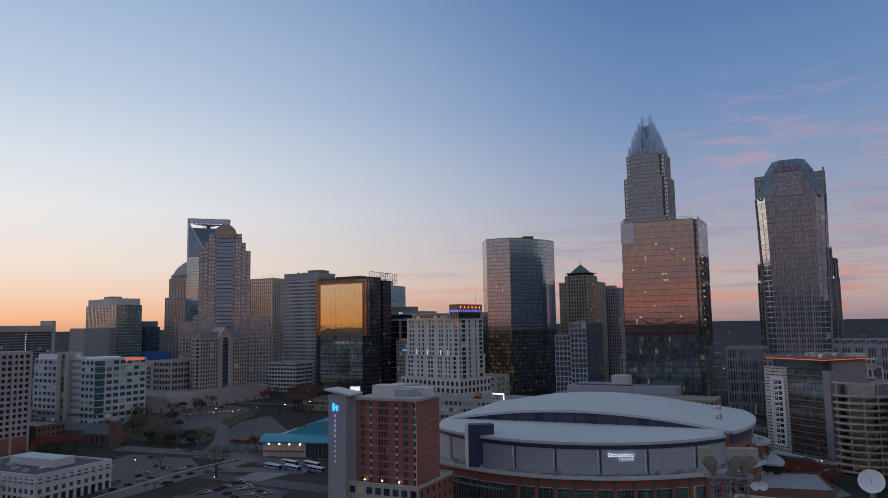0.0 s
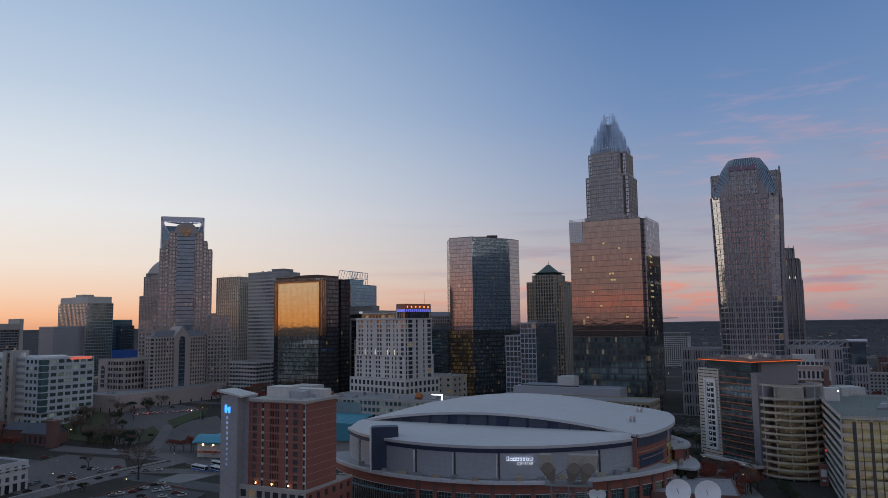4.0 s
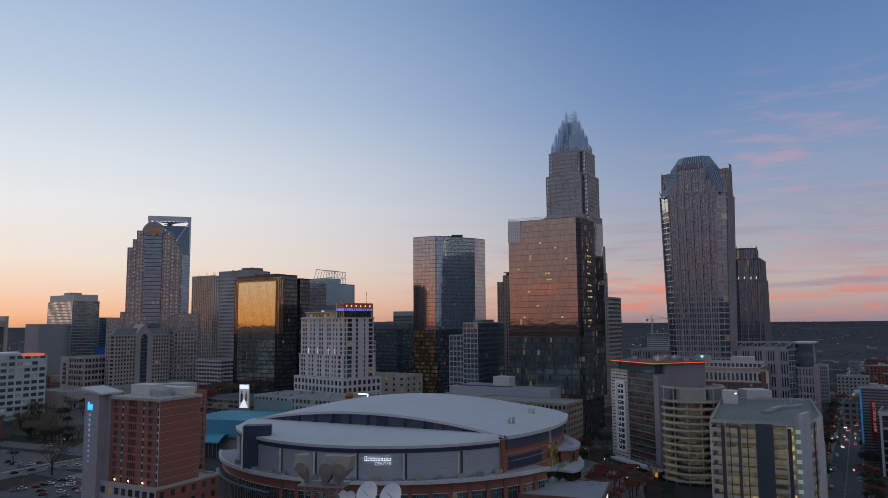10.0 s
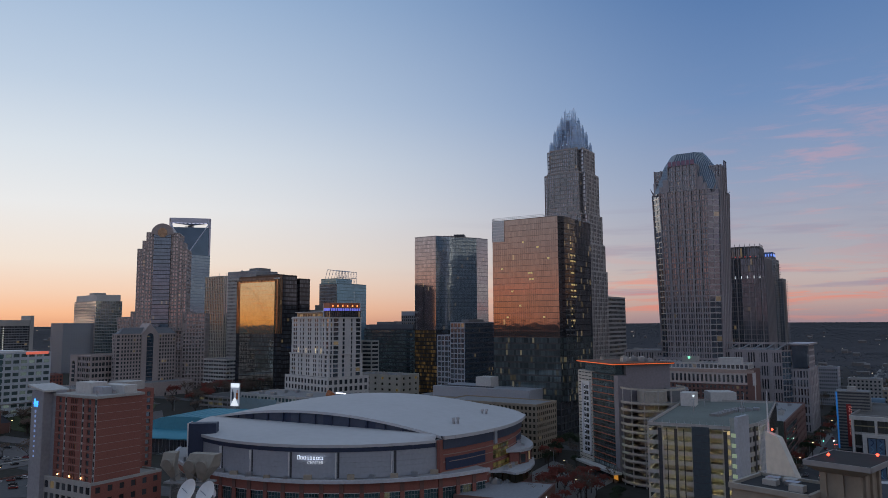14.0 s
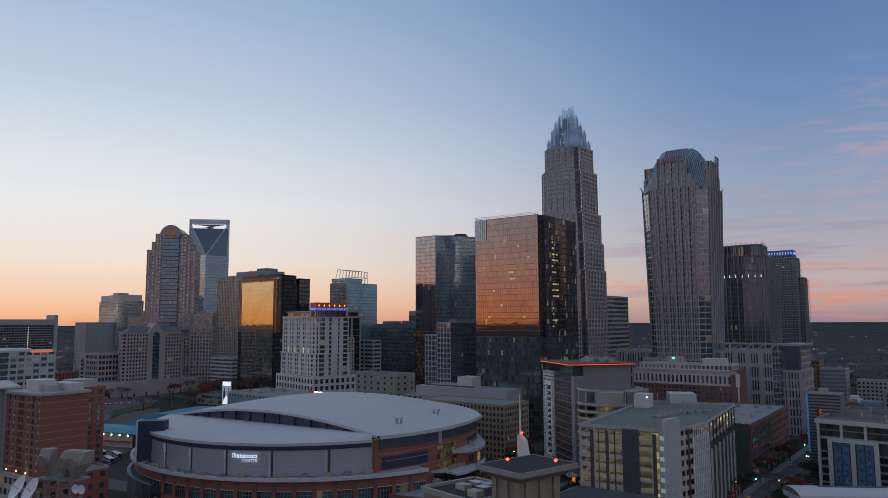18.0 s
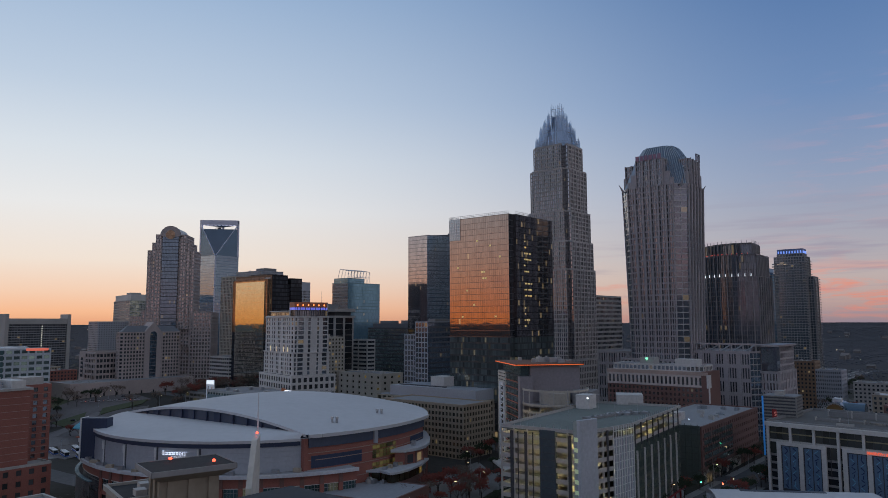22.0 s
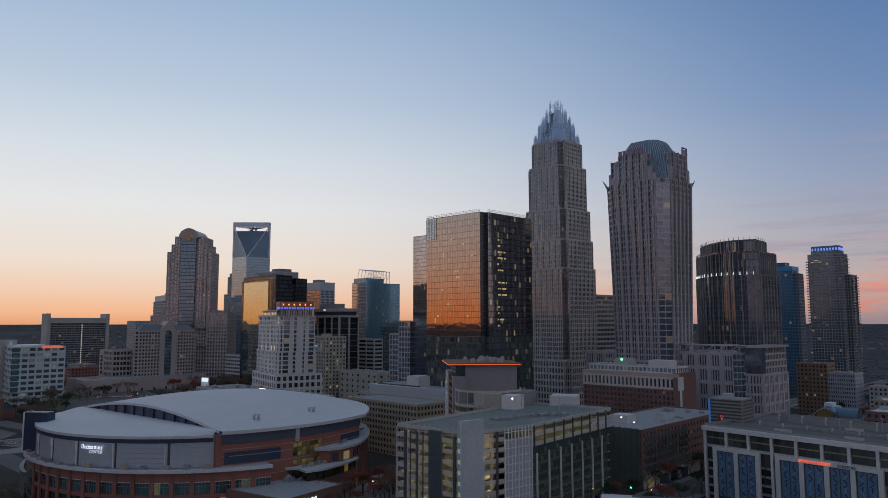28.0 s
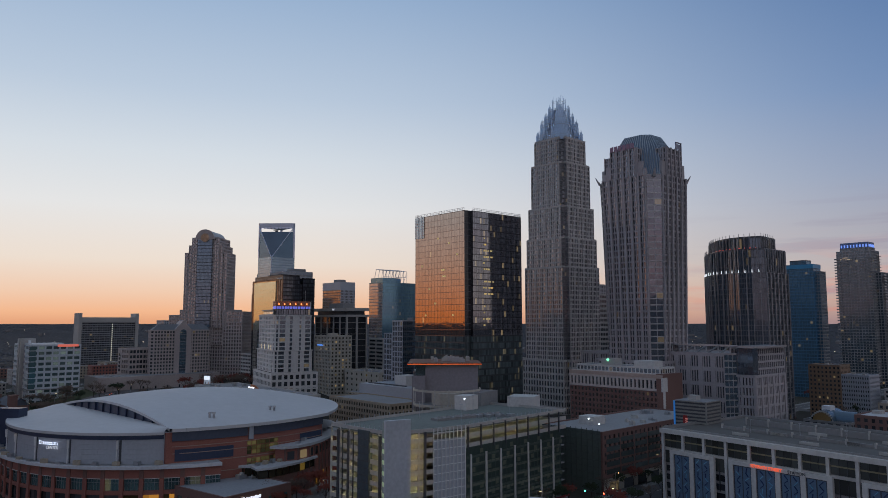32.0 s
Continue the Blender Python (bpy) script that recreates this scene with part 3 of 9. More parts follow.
def way(name, pts, width, z, material, label, kind="structure"):
    """A strip of road or pavement along a line of points, with an edge of its own."""
    m = Mesh()
    fine = [pts[0]]
    for a, b in zip(pts, pts[1:]):
        k = max(1, int(math.dist(a, b) / 14))
        fine += [(a[0] + (b[0] - a[0]) * q / k, a[1] + (b[1] - a[1]) * q / k) for q in range(1, k + 1)]
    pts, n, side = fine, len(fine), []
    for i in range(n):
        a, b = Vector(pts[max(0, i - 1)]), Vector(pts[min(n - 1, i + 1)])
        d = (b - a).normalized()
        side.append((Vector(pts[i]) + Vector((-d.y, d.x)) * width / 2, Vector(pts[i]) - Vector((-d.y, d.x)) * width / 2))
    for i in range(n - 1):
        l0, r0, l1, r1 = *side[i], *side[i + 1]
        top = [(p.x, p.y, land(p.x, p.y) + z) for p in (r0, r1, l1, l0)]
        low = [(p[0], p[1], p[2] - z - 0.5) for p in top]
        m.face(*top)
        m.face(low[0], low[1], top[1], top[0])
        m.face(low[2], low[3], top[3], top[2])
    return solid(name, m.weld(), material, label, "road", kind=kind)


def pad(name, poly, z, material, label, cat="pavement"):
    """A paved or planted patch that follows the ground."""
    c = sum((Vector(q) for q in poly), Vector((0, 0))) / len(poly)
    m, k = Mesh(), 9

    def at(p, q, i, j):
        w = c + (Vector(p) - c) * (i - j) / k + (Vector(q) - c) * j / k
        return (w.x, w.y, land(w.x, w.y) + z)

    for p, q in zip(poly, list(poly[1:]) + [poly[0]]):
        for i in range(k):
            for j in range(i + 1):
                m.face(at(p, q, i, j), at(p, q, i + 1, j), at(p, q, i + 1, j + 1))
                if j < i:
                    m.face(at(p, q, i, j), at(p, q, i + 1, j + 1), at(p, q, i, j + 1))
        for j in range(k):
            e0, e1 = at(p, q, k, j), at(p, q, k, j + 1)
            m.face(e0, (e0[0], e0[1], e0[2] - z - 0.4), (e1[0], e1[1], e1[2] - z - 0.4), e1)
    return solid(name, m.weld(), material, label, cat, kind="structure")


HOLLOW = Vector((31.0, 0.5))


def out(*p):
    """Points of the low ground west of the station, a fifth further from the start of the walk."""
    return [tuple(HOLLOW + (Vector(q) - HOLLOW) * 1.2) for q in p]


UX, VX = Vector((0.883, -0.469)), Vector((0.469, 0.883))


def gridpt(o, u, v):
    p = Vector(o) + UX * u + VX * v
    return (p.x, p.y)


O = (300.0, 400.0)
for i, (o, v0, v1, w) in enumerate((((300, 400), -900, 1100, 15), ((166, 345), -900, 1000, 14), ((-50, 500), -60, 820, 14), ((470, 340), -900, 1100, 14), ((-330, 600), -900, 700, 14), ((640, 300), -900, 1100, 12))):
    way("pavement", [gridpt(o, 0, v0), gridpt(o, 0, v1)], w + 8, 0.12, PAVE, "grey concrete pavement along a town street")
    way("road", [gridpt(o, 0, v0), gridpt(o, 0, v1)], w, 0.16, ASPHALT, "dark asphalt street with worn lane paint")
    mk = Mesh()
    for s in range(int(v0), int(v1), 9):
        a, b = gridpt(o, -0.1, s), gridpt(o, -0.1, s + 4)
        h = land(*a)
        mk.slab(a, b, -0.1, 0.1, h + 0.1, h + 0.20)
    solid("lane_marking", mk, PAINT_W, "worn white lane dashes on asphalt", "road marking", kind="structure")
for o, u0, u1, w in (((160, 470), -900, 900, 14), ((180, 240), -900, 900, 14), ((120, 60), -900, 900, 14), ((60, -120), -900, 900, 14), ((200, 620), -700, 700, 14), ((300, 800), -800, 800, 14), ((330, 1000), -800, 800, 14)):
    way("road", [gridpt(o, u0, 0), gridpt(o, u1, 0)], w, 0.14, ASPHALT, "dark asphalt cross street")
way("road", out((-150, 270), (-127, 305), (-118, 330), (-108, 350), (-95, 374), (-108, 388), (-140, 399), (-180, 412)), 13, 0.50, ASPHALT_L, "asphalt street turning past the parking lots")
way("road", out((-108, 350), (-84, 348), (-60, 343)), 13, 0.49, ASPHALT_L, "asphalt street in front of the bus station")
way("road", out((-118, 390), (-128, 425), (-135, 460)), 8, 0.52, ASPHALT_L, "asphalt drive between lawns")
way("kerb", out((-138, 296), (-130, 318), (-124, 336), (-116, 355), (-104, 376)), 1.0, 0.66, CONC, "pale concrete kerb beside the street")
pad("parking_lot", out((-172, 366), (-166, 396), (-128, 381), (-116, 357), (-136, 305), (-165, 318)), 0.40, LOT, "worn asphalt parking lot with scattered cars", "parking lot")
pad("parking_lot", out((-106, 296), (-90, 322), (-60, 303), (-62, 280), (-88, 276)), 0.40, ASPHALT, "walled asphalt parking lot full of cars", "parking lot")
pad("parking_lot", out((-90.5, 328.8), (-84.5, 344.3), (-66.9, 340.4), (-77.6, 321.7)), 0.46, PAVE, "pale paved yard beside the street", "parking lot")
pad("parking_lot", out((-178, 463), (-184, 515), (-157, 527), (-124, 501), (-137, 461), (-133, 424), (-150, 418)), 0.42, LOT, "empty pale asphalt lot beside the avenue", "parking lot")
pad("parking_lot", out((-129, 384), (-96, 372), (-62, 340), (-66, 400), (-112, 480), (-128, 466), (-131, 424)), 0.30, LOT, "dull asphalt yard beside the bus station", "parking lot")
pad("lawn", out((-149, 430), (-144.4, 457.7), (-135.7, 444), (-132.8, 422.4)), 0.60, GRASS, "dull winter lawn wedge between lots", "lawn")
pad("lawn", out((-140.3, 468.7), (-126.5, 501.3), (-120.2, 483.3), (-130.9, 452.9)), 0.60, GRASS, "dull winter lawn wedge between lots", "lawn")
pad("lawn", out((-205, 440), (-150, 418), (-178, 463), (-184, 510), (-215, 520)), 0.36, GRASS, "dull winter lawn with bare trees", "lawn")
lw = Mesh()
for A, B in zip(out((-103, 298.5), (-89.5, 323)), out((-89.5, 323), (-70, 310.5))):
    lw.slab(A, B, -0.2, 0.2, -14.2, -12.6)
solid("lot_wall", lw, BRICK_D, "low dark brick wall round a parking lot", "wall", kind="structure")
pad("plaza", [(134, 300), (176, 320), (186, 372), (166, 420), (150, 380)], 0.2, PAVE, "pale paved plaza between arena and offices")
# street trees and gardens too far off to count, then the far woods and the roofs among them
rw = random.Random(5)
near_woods = Mesh()
for i in range(7000):
    u, v = rw.uniform(8, 420), rw.uniform(60, 760)
    x, y = gridpt((300, 400), u, v)
    if noise.noise((x * 0.012, y * 0.012, 7)) < -0.06 or rw.random() < 0.2:
        continue
    s = rw.uniform(0.8, 1.9)
    for k in range(5):
        near_woods.clump((x + rw.uniform(-2, 2), y + rw.uniform(-2, 2), land(x, y) + rw.uniform(1.2, 5.5)), s, 0.9, rw)
solid("garden_trees", near_woods, LEAF_B, "brown winter trees filling yards between low blocks", "trees", kind="stuff")
woods = Mesh()
for i in range(92000):
    a = rw.uniform(radians(25), radians(152))
    r = 500 + 3800 * rw.random() ** 0.7
    x, y = 150 + r * math.cos(a), 100 + r * math.sin(a)
    if -470 < x < 560 and y < 1150 or noise.noise((x * 0.004, y * 0.004, 1)) < -0.5:
        continue
    s = rw.uniform(1.4, 3.2) * (1 + max(0, r - 1200) / 2600)
    woods.clump((x, y, land(x, y) + s * 0.2), s, 0.75 if r < 900 else max(0.12, 0.75 - (r - 900) / 1700), rw)
solid("far_woods", woods, WOODS, "bare winter woods tinted hazy blue-grey, spreading to the horizon", "woods", kind="stuff")
low_roofs = Mesh()
for i in range(520):
    a = rw.uniform(radians(26), radians(152))
    r = 600 + 2600 * rw.random() ** 0.9
    x, y = 150 + r * math.cos(a), 100 + r * math.sin(a)
    if -470 < x < 560 and y < 1150:
        continue
    w, d, h, g = rw.uniform(4, 11), rw.uniform(4, 8), rw.uniform(4, 8), land(x, y)
    c, s = math.cos(-0.49), math.sin(-0.49)
    quad = lambda k: [(x + c * p - s * q, y + s * p + c * q) for p, q in ((-w, -d * k), (w, -d * k), (w, d * k), (-w, d * k))]
    low_roofs.prism(quad(1), g, g + h)
    if rw.random() < 0.6:
        low_roofs.prism(quad(1.1), g + h, g + h * 1.5, True, quad(0.05))
solid("far_houses", low_roofs, HOUSE, "scattered low pale houses and sheds far out", "houses", kind="stuff")
far_lights = Mesh()
for i in range(170):
    a = rw.uniform(radians(35), radians(140))
    r = rw.uniform(700, 3400)
    x, y = 150 + r * math.cos(a), 100 + r * math.sin(a)
    far_lights.blob((x, y, land(x, y) + rw.uniform(12, 17)), 0.35 + r / 4200, 1, rw)
solid("far_lamps", far_lights, lamp_mat("far_lamp", (1.0, 0.8, 0.55), 1.6), "tiny distant street lamps among the woods", "lamps", kind="stuff")

# ---- the towers ----
BRONZE = mat("bronze_mullion", (0.26, 0.205, 0.185), 0.2, 0.95)
S_CURTAIN = style(1.6, 4.1, 0.05, 0.09, 0.05, BRONZE, G_ORANGE, 60)
# right sides: dark reflection of nearby towers put into the glass colour
S_CURT_D = style(1.6, 4.1, 0.06, 0.14, 0.04, mat("dark_side_frame", (0.11, 0.112, 0.12), 0.2, 0.9), G_DARKLIT, 60)
S_GRID = style(3.0, 4.0, 0.34, 0.34, 0.5, BEIGE, G_BRONZE, 60)

# bronze glass tower with a notched corner and a roof screen
th = thing("glass_tower", "tall bronze-tinted reflecting glass office tower with roof screen", "tower", 175.6, 496.1, 152)
GT = [(-50.7, 0), (0, 0), (0, 5.5), (2.2, 5.5), (2.2, 52), (-50.7, 52)]
# lower floors: dimmer reflection below the horizon set into darker glass
G_LOWER = glass("dim_lower_glass", (0.13, 0.165, 0.17), 0.55, 0.06, 0.07, (1.0, 0.82, 0.45), 0.07, vary=0.9)
S_LOWER = style(1.6, 4.1, 0.05, 0.22, 0.05, mat("dim_lower_spandrel", (0.085, 0.095, 0.10), 0.25, 0.4), G_LOWER, 0)
block(th, GT, 57, 139, S_CURTAIN, ROOF_D, 0, {1: style(1.6, 4.1, 0.06, 0.14, 0.04, DARKM, G_DARK, 0), 2: S_CURT_D, 3: S_CURT_D})
block(th, GT, 14, 57, S_LOWER, ROOF_D, 0)
block(th, [(-50.7, 0.6), (-0.6, 0.6), (-0.6, 52), (-50.7, 52)], 0, 14, style(5, 4.6, 0.12, 0.16, 0.3, DARKM, G_OFFICE, 0), ROOF_D, 0)
scr = Mesh()
for A, B in (((-50.7, 0), (0, 0)), ((2.2, 5.5), (2.2, 52)), ((2.2, 52), (-50.7, 52)), ((-50.7, 52), (-50.7, 0))):
    L = math.dist(A, B)
    n = int(L / 1.6)
    for i in range(n + 1):
        x, y = A[0] + (B[0] - A[0]) * i / n, A[1] + (B[1] - A[1]) * i / n
        scr.tube((x, y, 139), (x, y, 140.9), 0.08, n=4)
    for z in (139.8, 140.8):
        scr.slab(A, B, -0.1, 0.1, z, z + 0.15)
part("roof_screen", scr, STEEL, th)
lat = Mesh()
for i in range(7):
    lat.box(-50.9 + i * 1.6, -0.35, 124, -50.7 + i * 1.6, -0.15, 139)
    lat.box(-50.9, -0.35, 124 + i * 2.1, -41.0, -0.15, 124.25 + i * 2.1)
part("corner_lattice", lat, STEEL, th, kind="stuff")
# pale pane added in place of bright sky through the open corner
part("corner_glass", Mesh().box(-50.65, -0.14, 124.2, -41.2, -0.06, 139), glass("sky_pale_pane", (0.55, 0.62, 0.66), 0.6, 0.1, 0.0, vary=0.05), th, "pale pane standing in for sky behind the open lattice")
rg = random.Random(4)
for k in range(15):
    z = 62 + 4.1 * k
    for q in range(rg.randint(0, 5)):
        y = 14.5 + 2.0 * q + rg.uniform(0, 1.2)
        part("lit_window", Mesh().box(2.2, y, z + 1.5, 2.33, y + rg.uniform(0.8, 1.9), z + 2.5), L_OFFICE, th)
for x, z in ((-22, 96), (-20, 96), (-23, 100.4), (-21, 100.4), (-8, 110), (-30, 78), (-12, 70), (-36, 88), (-44, 104), (-16, 118), (-27, 122), (-40, 70)):
    part("lit_window", Mesh().box(x, -0.16, z, x + 1.5, -0.06, z + 1.1), L_OFFICE, th)
plant_room(th, -36, 16, -14, 40, 139, 141, DARKM)

# the tallest tower: stepped stone shaft with a crown of rods
def notched(h, k):
    """A square of half-width h whose corners step in by k."""
    return [(-h + k, -h), (h - k, -h), (h - k, -h + k), (h, -h + k), (h, h - k), (h - k, h - k), (h - k, h), (-h + k, h), (-h + k, h - k), (-h, h - k), (-h, -h + k), (-h + k, -h + k)]


S_BOA = style(2.1, 3.95, 0.36, 0.30, 0.35, BEIGE, G_GREY, 0, (3, 0.9, 0.45))
S_BOAC = style(1.4, 3.95, 0.22, 0.24, 0.25, mat("pewter_frame", (0.24, 0.235, 0.24), 0.4, 0.4), G_SILVER, 0)
th = thing("crowned_tower", "very tall stepped beige granite tower with a crown of silver rods", "tower", 201.4, 683.8, 152)
for i, (h, k, z0, z1) in enumerate(((24.5, 4, 34, 112), (23.2, 4, 112, 137), (22.0, 4.2, 137, 164), (20.0, 4.4, 164, 203), (17.8, 4.4, 203, 225.5))):
    block(th, notched(h, k), z0, z1, S_BOA, ROOF_D, 1.2, {q: S_BOAC for q in (1, 2, 4, 5, 7, 8, 10, 11)}, sep=40)
block(th, notched(29, 5), 0, 34, style(3.0, 5.5, 0.45, 0.3, 0.5, BEIGE, G_GREY, 0), ROOF_G, 1.2)
crown, bands = Mesh(), Mesh()


def oval(h, k, n):
    w = 2 * math.pi * k / n
    c, q = math.cos(w), math.sin(w)
    e = 0.42
    return (math.copysign(abs(c) ** e, c) * h, math.copysign(abs(q) ** e, q) * h)


for lev, (h, z0, z1) in enumerate(((17.2, 225, 233.6), (16.4, 225, 236.0), (14.0, 230, 243.6), (13.2, 232, 246.2), (11.0, 238, 251.0), (10.2, 238, 253.0), (8.0, 244, 258.4), (7.2, 244, 260.4), (4.9, 250, 267.6))):
    n = max(20, int(h * 4.4))
    for k in range(n):
        x, y = oval(h, k, n)
        crown.tube((x, y, z0), (x * 0.985, y * 0.985, z1 + (1.3 if k % 5 == 0 else -1.2 + 0.8 * (k % 2))), 0.33, 0.17, 4)
    for z in (z0 + 3.0, z1 - 4.0):
        for k in range(n):
            A, B = oval(h * 0.98, k, n), oval(h * 0.98, k + 1, n)
            bands.slab(A, B, -0.1, 0.1, z, z + 0.3)
part("crown_rod", crown, mat("crown_silver", (0.60, 0.74, 0.90), 0.35, 0.3), th, "tapering silver rods in rising rings", "stuff")
part("crown_band", bands, STEEL, th, kind="stuff")
part("crown_core", Mesh().prism(rect(24, 24, 12, -12), 225, 231).prism(rect(19, 19, 9.5, -9.5), 231, 240).prism(rect(13, 13, 6.5, -6.5), 240, 248).prism(rect(7, 7, 3.5, -3.5), 248, 257), mat("crown_core", (0.30, 0.38, 0.50), 0.4, 0.4), th)
cl2 = Mesh()
for i in range(48):
    a = i * math.pi / 8
    r_ = (13.6, 10.4, 7.6)[i // 16]
    cl2.blob((r_ * math.cos(a), r_ * math.sin(a), (226.5, 232.5, 241.5)[i // 16]), 0.34, 1, rw)
part("crown_lamp", cl2, lamp_mat("crown_light", (0.40, 0.62, 1.0), 2.4), th, kind="stuff")

# flared tower with a ribbed metal roof
th = thing("flared_tower", "tall flared mauve granite tower with ribbed curving metal roof", "tower", 282.6, 571.6, 152)
S_TRU = style(1.75, 4.1, 0.40, 0.26, 0.35, MAUVE, G_GREY, 0, (3, 1.1, 0.8))
S_TRUC = style(4.2, 4.1, 0.08, 0.20, 0.2, STEEL, glass("pale_blue_glass", (0.24, 0.28, 0.33), 0.8, 0.06, 0.01, power=0.2, vary=0.3), 0)


def octo(hx, hy, c):
    return [(-hx + c, -hy), (hx - c, -hy), (hx, -hy + c), (hx, hy - c), (hx - c, hy), (-hx + c, hy), (-hx, hy - c), (-hx, -hy + c)]


cuts = {1: S_TRUC, 3: S_TRUC, 5: S_TRUC, 7: S_TRUC}
block(th, octo(21.6, 20.0, 6.2), 40, 164, S_TRU, MAUVE, 0, cuts, sep=0)
for ob in th.children:
    for v in ob.data.vertices:
        s = 1 + 0.135 * min(1, max(0, (v.co.z - 40) / 124)) ** 1.7
        v.co.x, v.co.y = v.co.x * s, v.co.y * s
block(th, octo(26, 25, 3), 0, 40, style(3.2, 5, 0.5, 0.3, 0.5, MAUVE, G_GREY, 0), ROOF_G, 1)
# each face carries a raised middle bay with stepped piers beside it
block(th, [(-10.2, -22.9), (10.2, -22.9), (10.2, 22.9), (-10.2, 22.9)], 164, 183.2, S_TRU, MAUVE, 0)
block(th, [(-24.6, -9.6), (24.6, -9.6), (24.6, 9.6), (-24.6, 9.6)], 164, 183.2, S_TRU, MAUVE, 0)
for sx in (-1, 1):
    for sy in (-1, 1):
        part("stepped_pier", Mesh().box(sx * 12.6 - 2.0, sy * 21.6 - 1.0, 164, sx * 12.6 + 2.0, sy * 21.6 + 1.0, 173.5), MAUVE, th)
        part("stepped_pier", Mesh().box(sx * 23.2 - 1.0, sy * 12.0 - 2.0, 164, sx * 23.2 + 1.0, sy * 12.0 + 2.0, 173.5), MAUVE, th)
        part("stepped_pier", Mesh().box(sx * 16.0 - 1.2, sy * 21.8 - 0.8, 164, sx * 16.0 + 1.2, sy * 21.8 + 0.8, 168.5), MAUVE, th)
        cx, cy = sx * 21.6, sy * 19.8
        part("corner_finial", Mesh().prism([(cx - 0.9, cy - 0.9), (cx + 0.9, cy - 0.9), (cx + 0.9, cy + 0.9), (cx - 0.9, cy + 0.9)], 162, 167.8, True, [(cx + sx * 2.6 - 0.1, cy + sy * 2.6 - 0.1), (cx + sx * 2.6 + 0.1, cy + sy * 2.6 - 0.1), (cx + sx * 2.6 + 0.1, cy + sy * 2.6 + 0.1), (cx + sx * 2.6 - 0.1, cy + sy * 2.6 + 0.1)]), MAUVE, th)
dome = Mesh()
prof = [(23.2, 164.2, 6.6), (20.6, 174.0, 8.4), (17.2, 185.5, 8.0), (12.6, 193.0, 5.6), (11.2, 195.0, 4.8)]
for (h0, z0, c0), (h1, z1, c1) in zip(prof, prof[1:]):
    dome.prism(octo(h0, h0 * 0.94, c0), z0, z1, top_poly=octo(h1, h1 * 0.94, c1))
part("roof", dome, mat("roof_metal", (0.15, 0.19, 0.25), 0.42, 0.6), th, "blue-grey faceted metal roof")
ribs = Mesh()
for (h0, z0, c0), (h1, z1, c1) in zip(prof, prof[1:]):
    p0, p1 = octo(h0 + 0.1, h0 * 0.94 + 0.1, c0), octo(h1 + 0.1, h1 * 0.94 + 0.1, c1)
    for e in range(8):
        f = (e + 1) % 8
        nr = 7 if e % 2 else 9
        for k in range(nr):
            q = k / nr
            a = [p0[e][i] + (p0[f][i] - p0[e][i]) * q for i in (0, 1)]
            b = [p1[e][i] + (p1[f][i] - p1[e][i]) * q for i in (0, 1)]
            ribs.tube((*a, z0), (*b, z1), 0.34, n=4)
part("roof_rib", ribs, STEEL, th, kind="stuff")
for i in range(6):
    part("sign_bar", Mesh().box(-9.7 + i * 3.3, -24.2, 183.0, -7.2 + i * 3.3, -23.6, 186.6), mat("mauve_sign", (0.34, 0.20, 0.27), 0.5) if i == 0 else bpy.data.materials["mauve_sign"], th)
part("sign_box", Mesh().box(24.2, 3, 182.8, 25.2, 3.6, 188.8).box(24.2, 9.2, 182.8, 25.2, 9.8, 188.8).box(24.2, 3, 188.2, 25.2, 9.8, 188.8).box(24.2, 4.2, 184, 24.8, 8.6, 187.4), mat("sign_panel", (0.30, 0.30, 0.36), 0.5), th)

# faceted mirror-glass tower
th = thing("faceted_tower", "faceted silver and blue glass office tower with flat top", "tower", 0, 0, 180)
P1 = [(44.5, 736), (67.3, 723.8), (107.4, 748.3), (118.5, 762), (112, 792), (80, 806), (52, 790), (42, 765)]
S_ONE = style(1.6, 3.9, 0.10, 0.16, 0.05, mat("spandrel_glass", (0.24, 0.25, 0.28), 0.12, 0.8), G_SILVER, 60)
# one facet bluer: the sky it mirrors is put into its colour
S_ONEB = style(1.6, 3.9, 0.10, 0.16, 0.05, mat("sky_mirror_spandrel", (0.13, 0.20, 0.27), 0.12, 0.8), glass("sky_mirror_glass", (0.36, 0.47, 0.56), 0.85, 0.06, 0.012, power=0.16, vary=0.3), 60)
block(th, P1, 60, 154.2, S_ONE, ROOF_D, 0.6, {1: S_ONEB})
G_ONEY = glass("amber_lit_glass", (0.20, 0.17, 0.12), 0.7, 0.08, 0.5, (1.0, 0.55, 0.12), 0.045, vary=0.9)
# lower floors: their dark reflection is put into darker panes and spandrels
G_ONEL = glass("dim_base_glass", (0.15, 0.19, 0.23), 0.75, 0.07, 0.06, (1.0, 0.66, 0.22), 0.05, vary=0.9)
S_ONEL = style(1.6, 3.9, 0.10, 0.24, 0.05, mat("spandrel_dark", (0.075, 0.08, 0.09), 0.2, 0.6), G_ONEL, 0)
block(th, P1, 0, 60, S_ONEL, ROOF_D, 0, {0: style(1.6, 3.9, 0.10, 0.34, 0.05, bpy.data.materials["spandrel_dark"], G_ONEY, 0)})
plant_room(th, 70, 745, 92, 775, 154, 157, DARKM)
plant_room(th, 84, 748, 95, 770, 154, 158.6, DARKM)

# gold-fronted dark glass office block
th = thing("gold_glass_block", "dark glass office block with a gold mirror front", "tower", -72.2, 652.1, 150)
S_GOLD = style(1.5, 3.9, 0.05, 0.04, 0.04, mat("gold_mullion", (0.62, 0.50, 0.29), 0.15, 1.0), G_GOLD, 60)
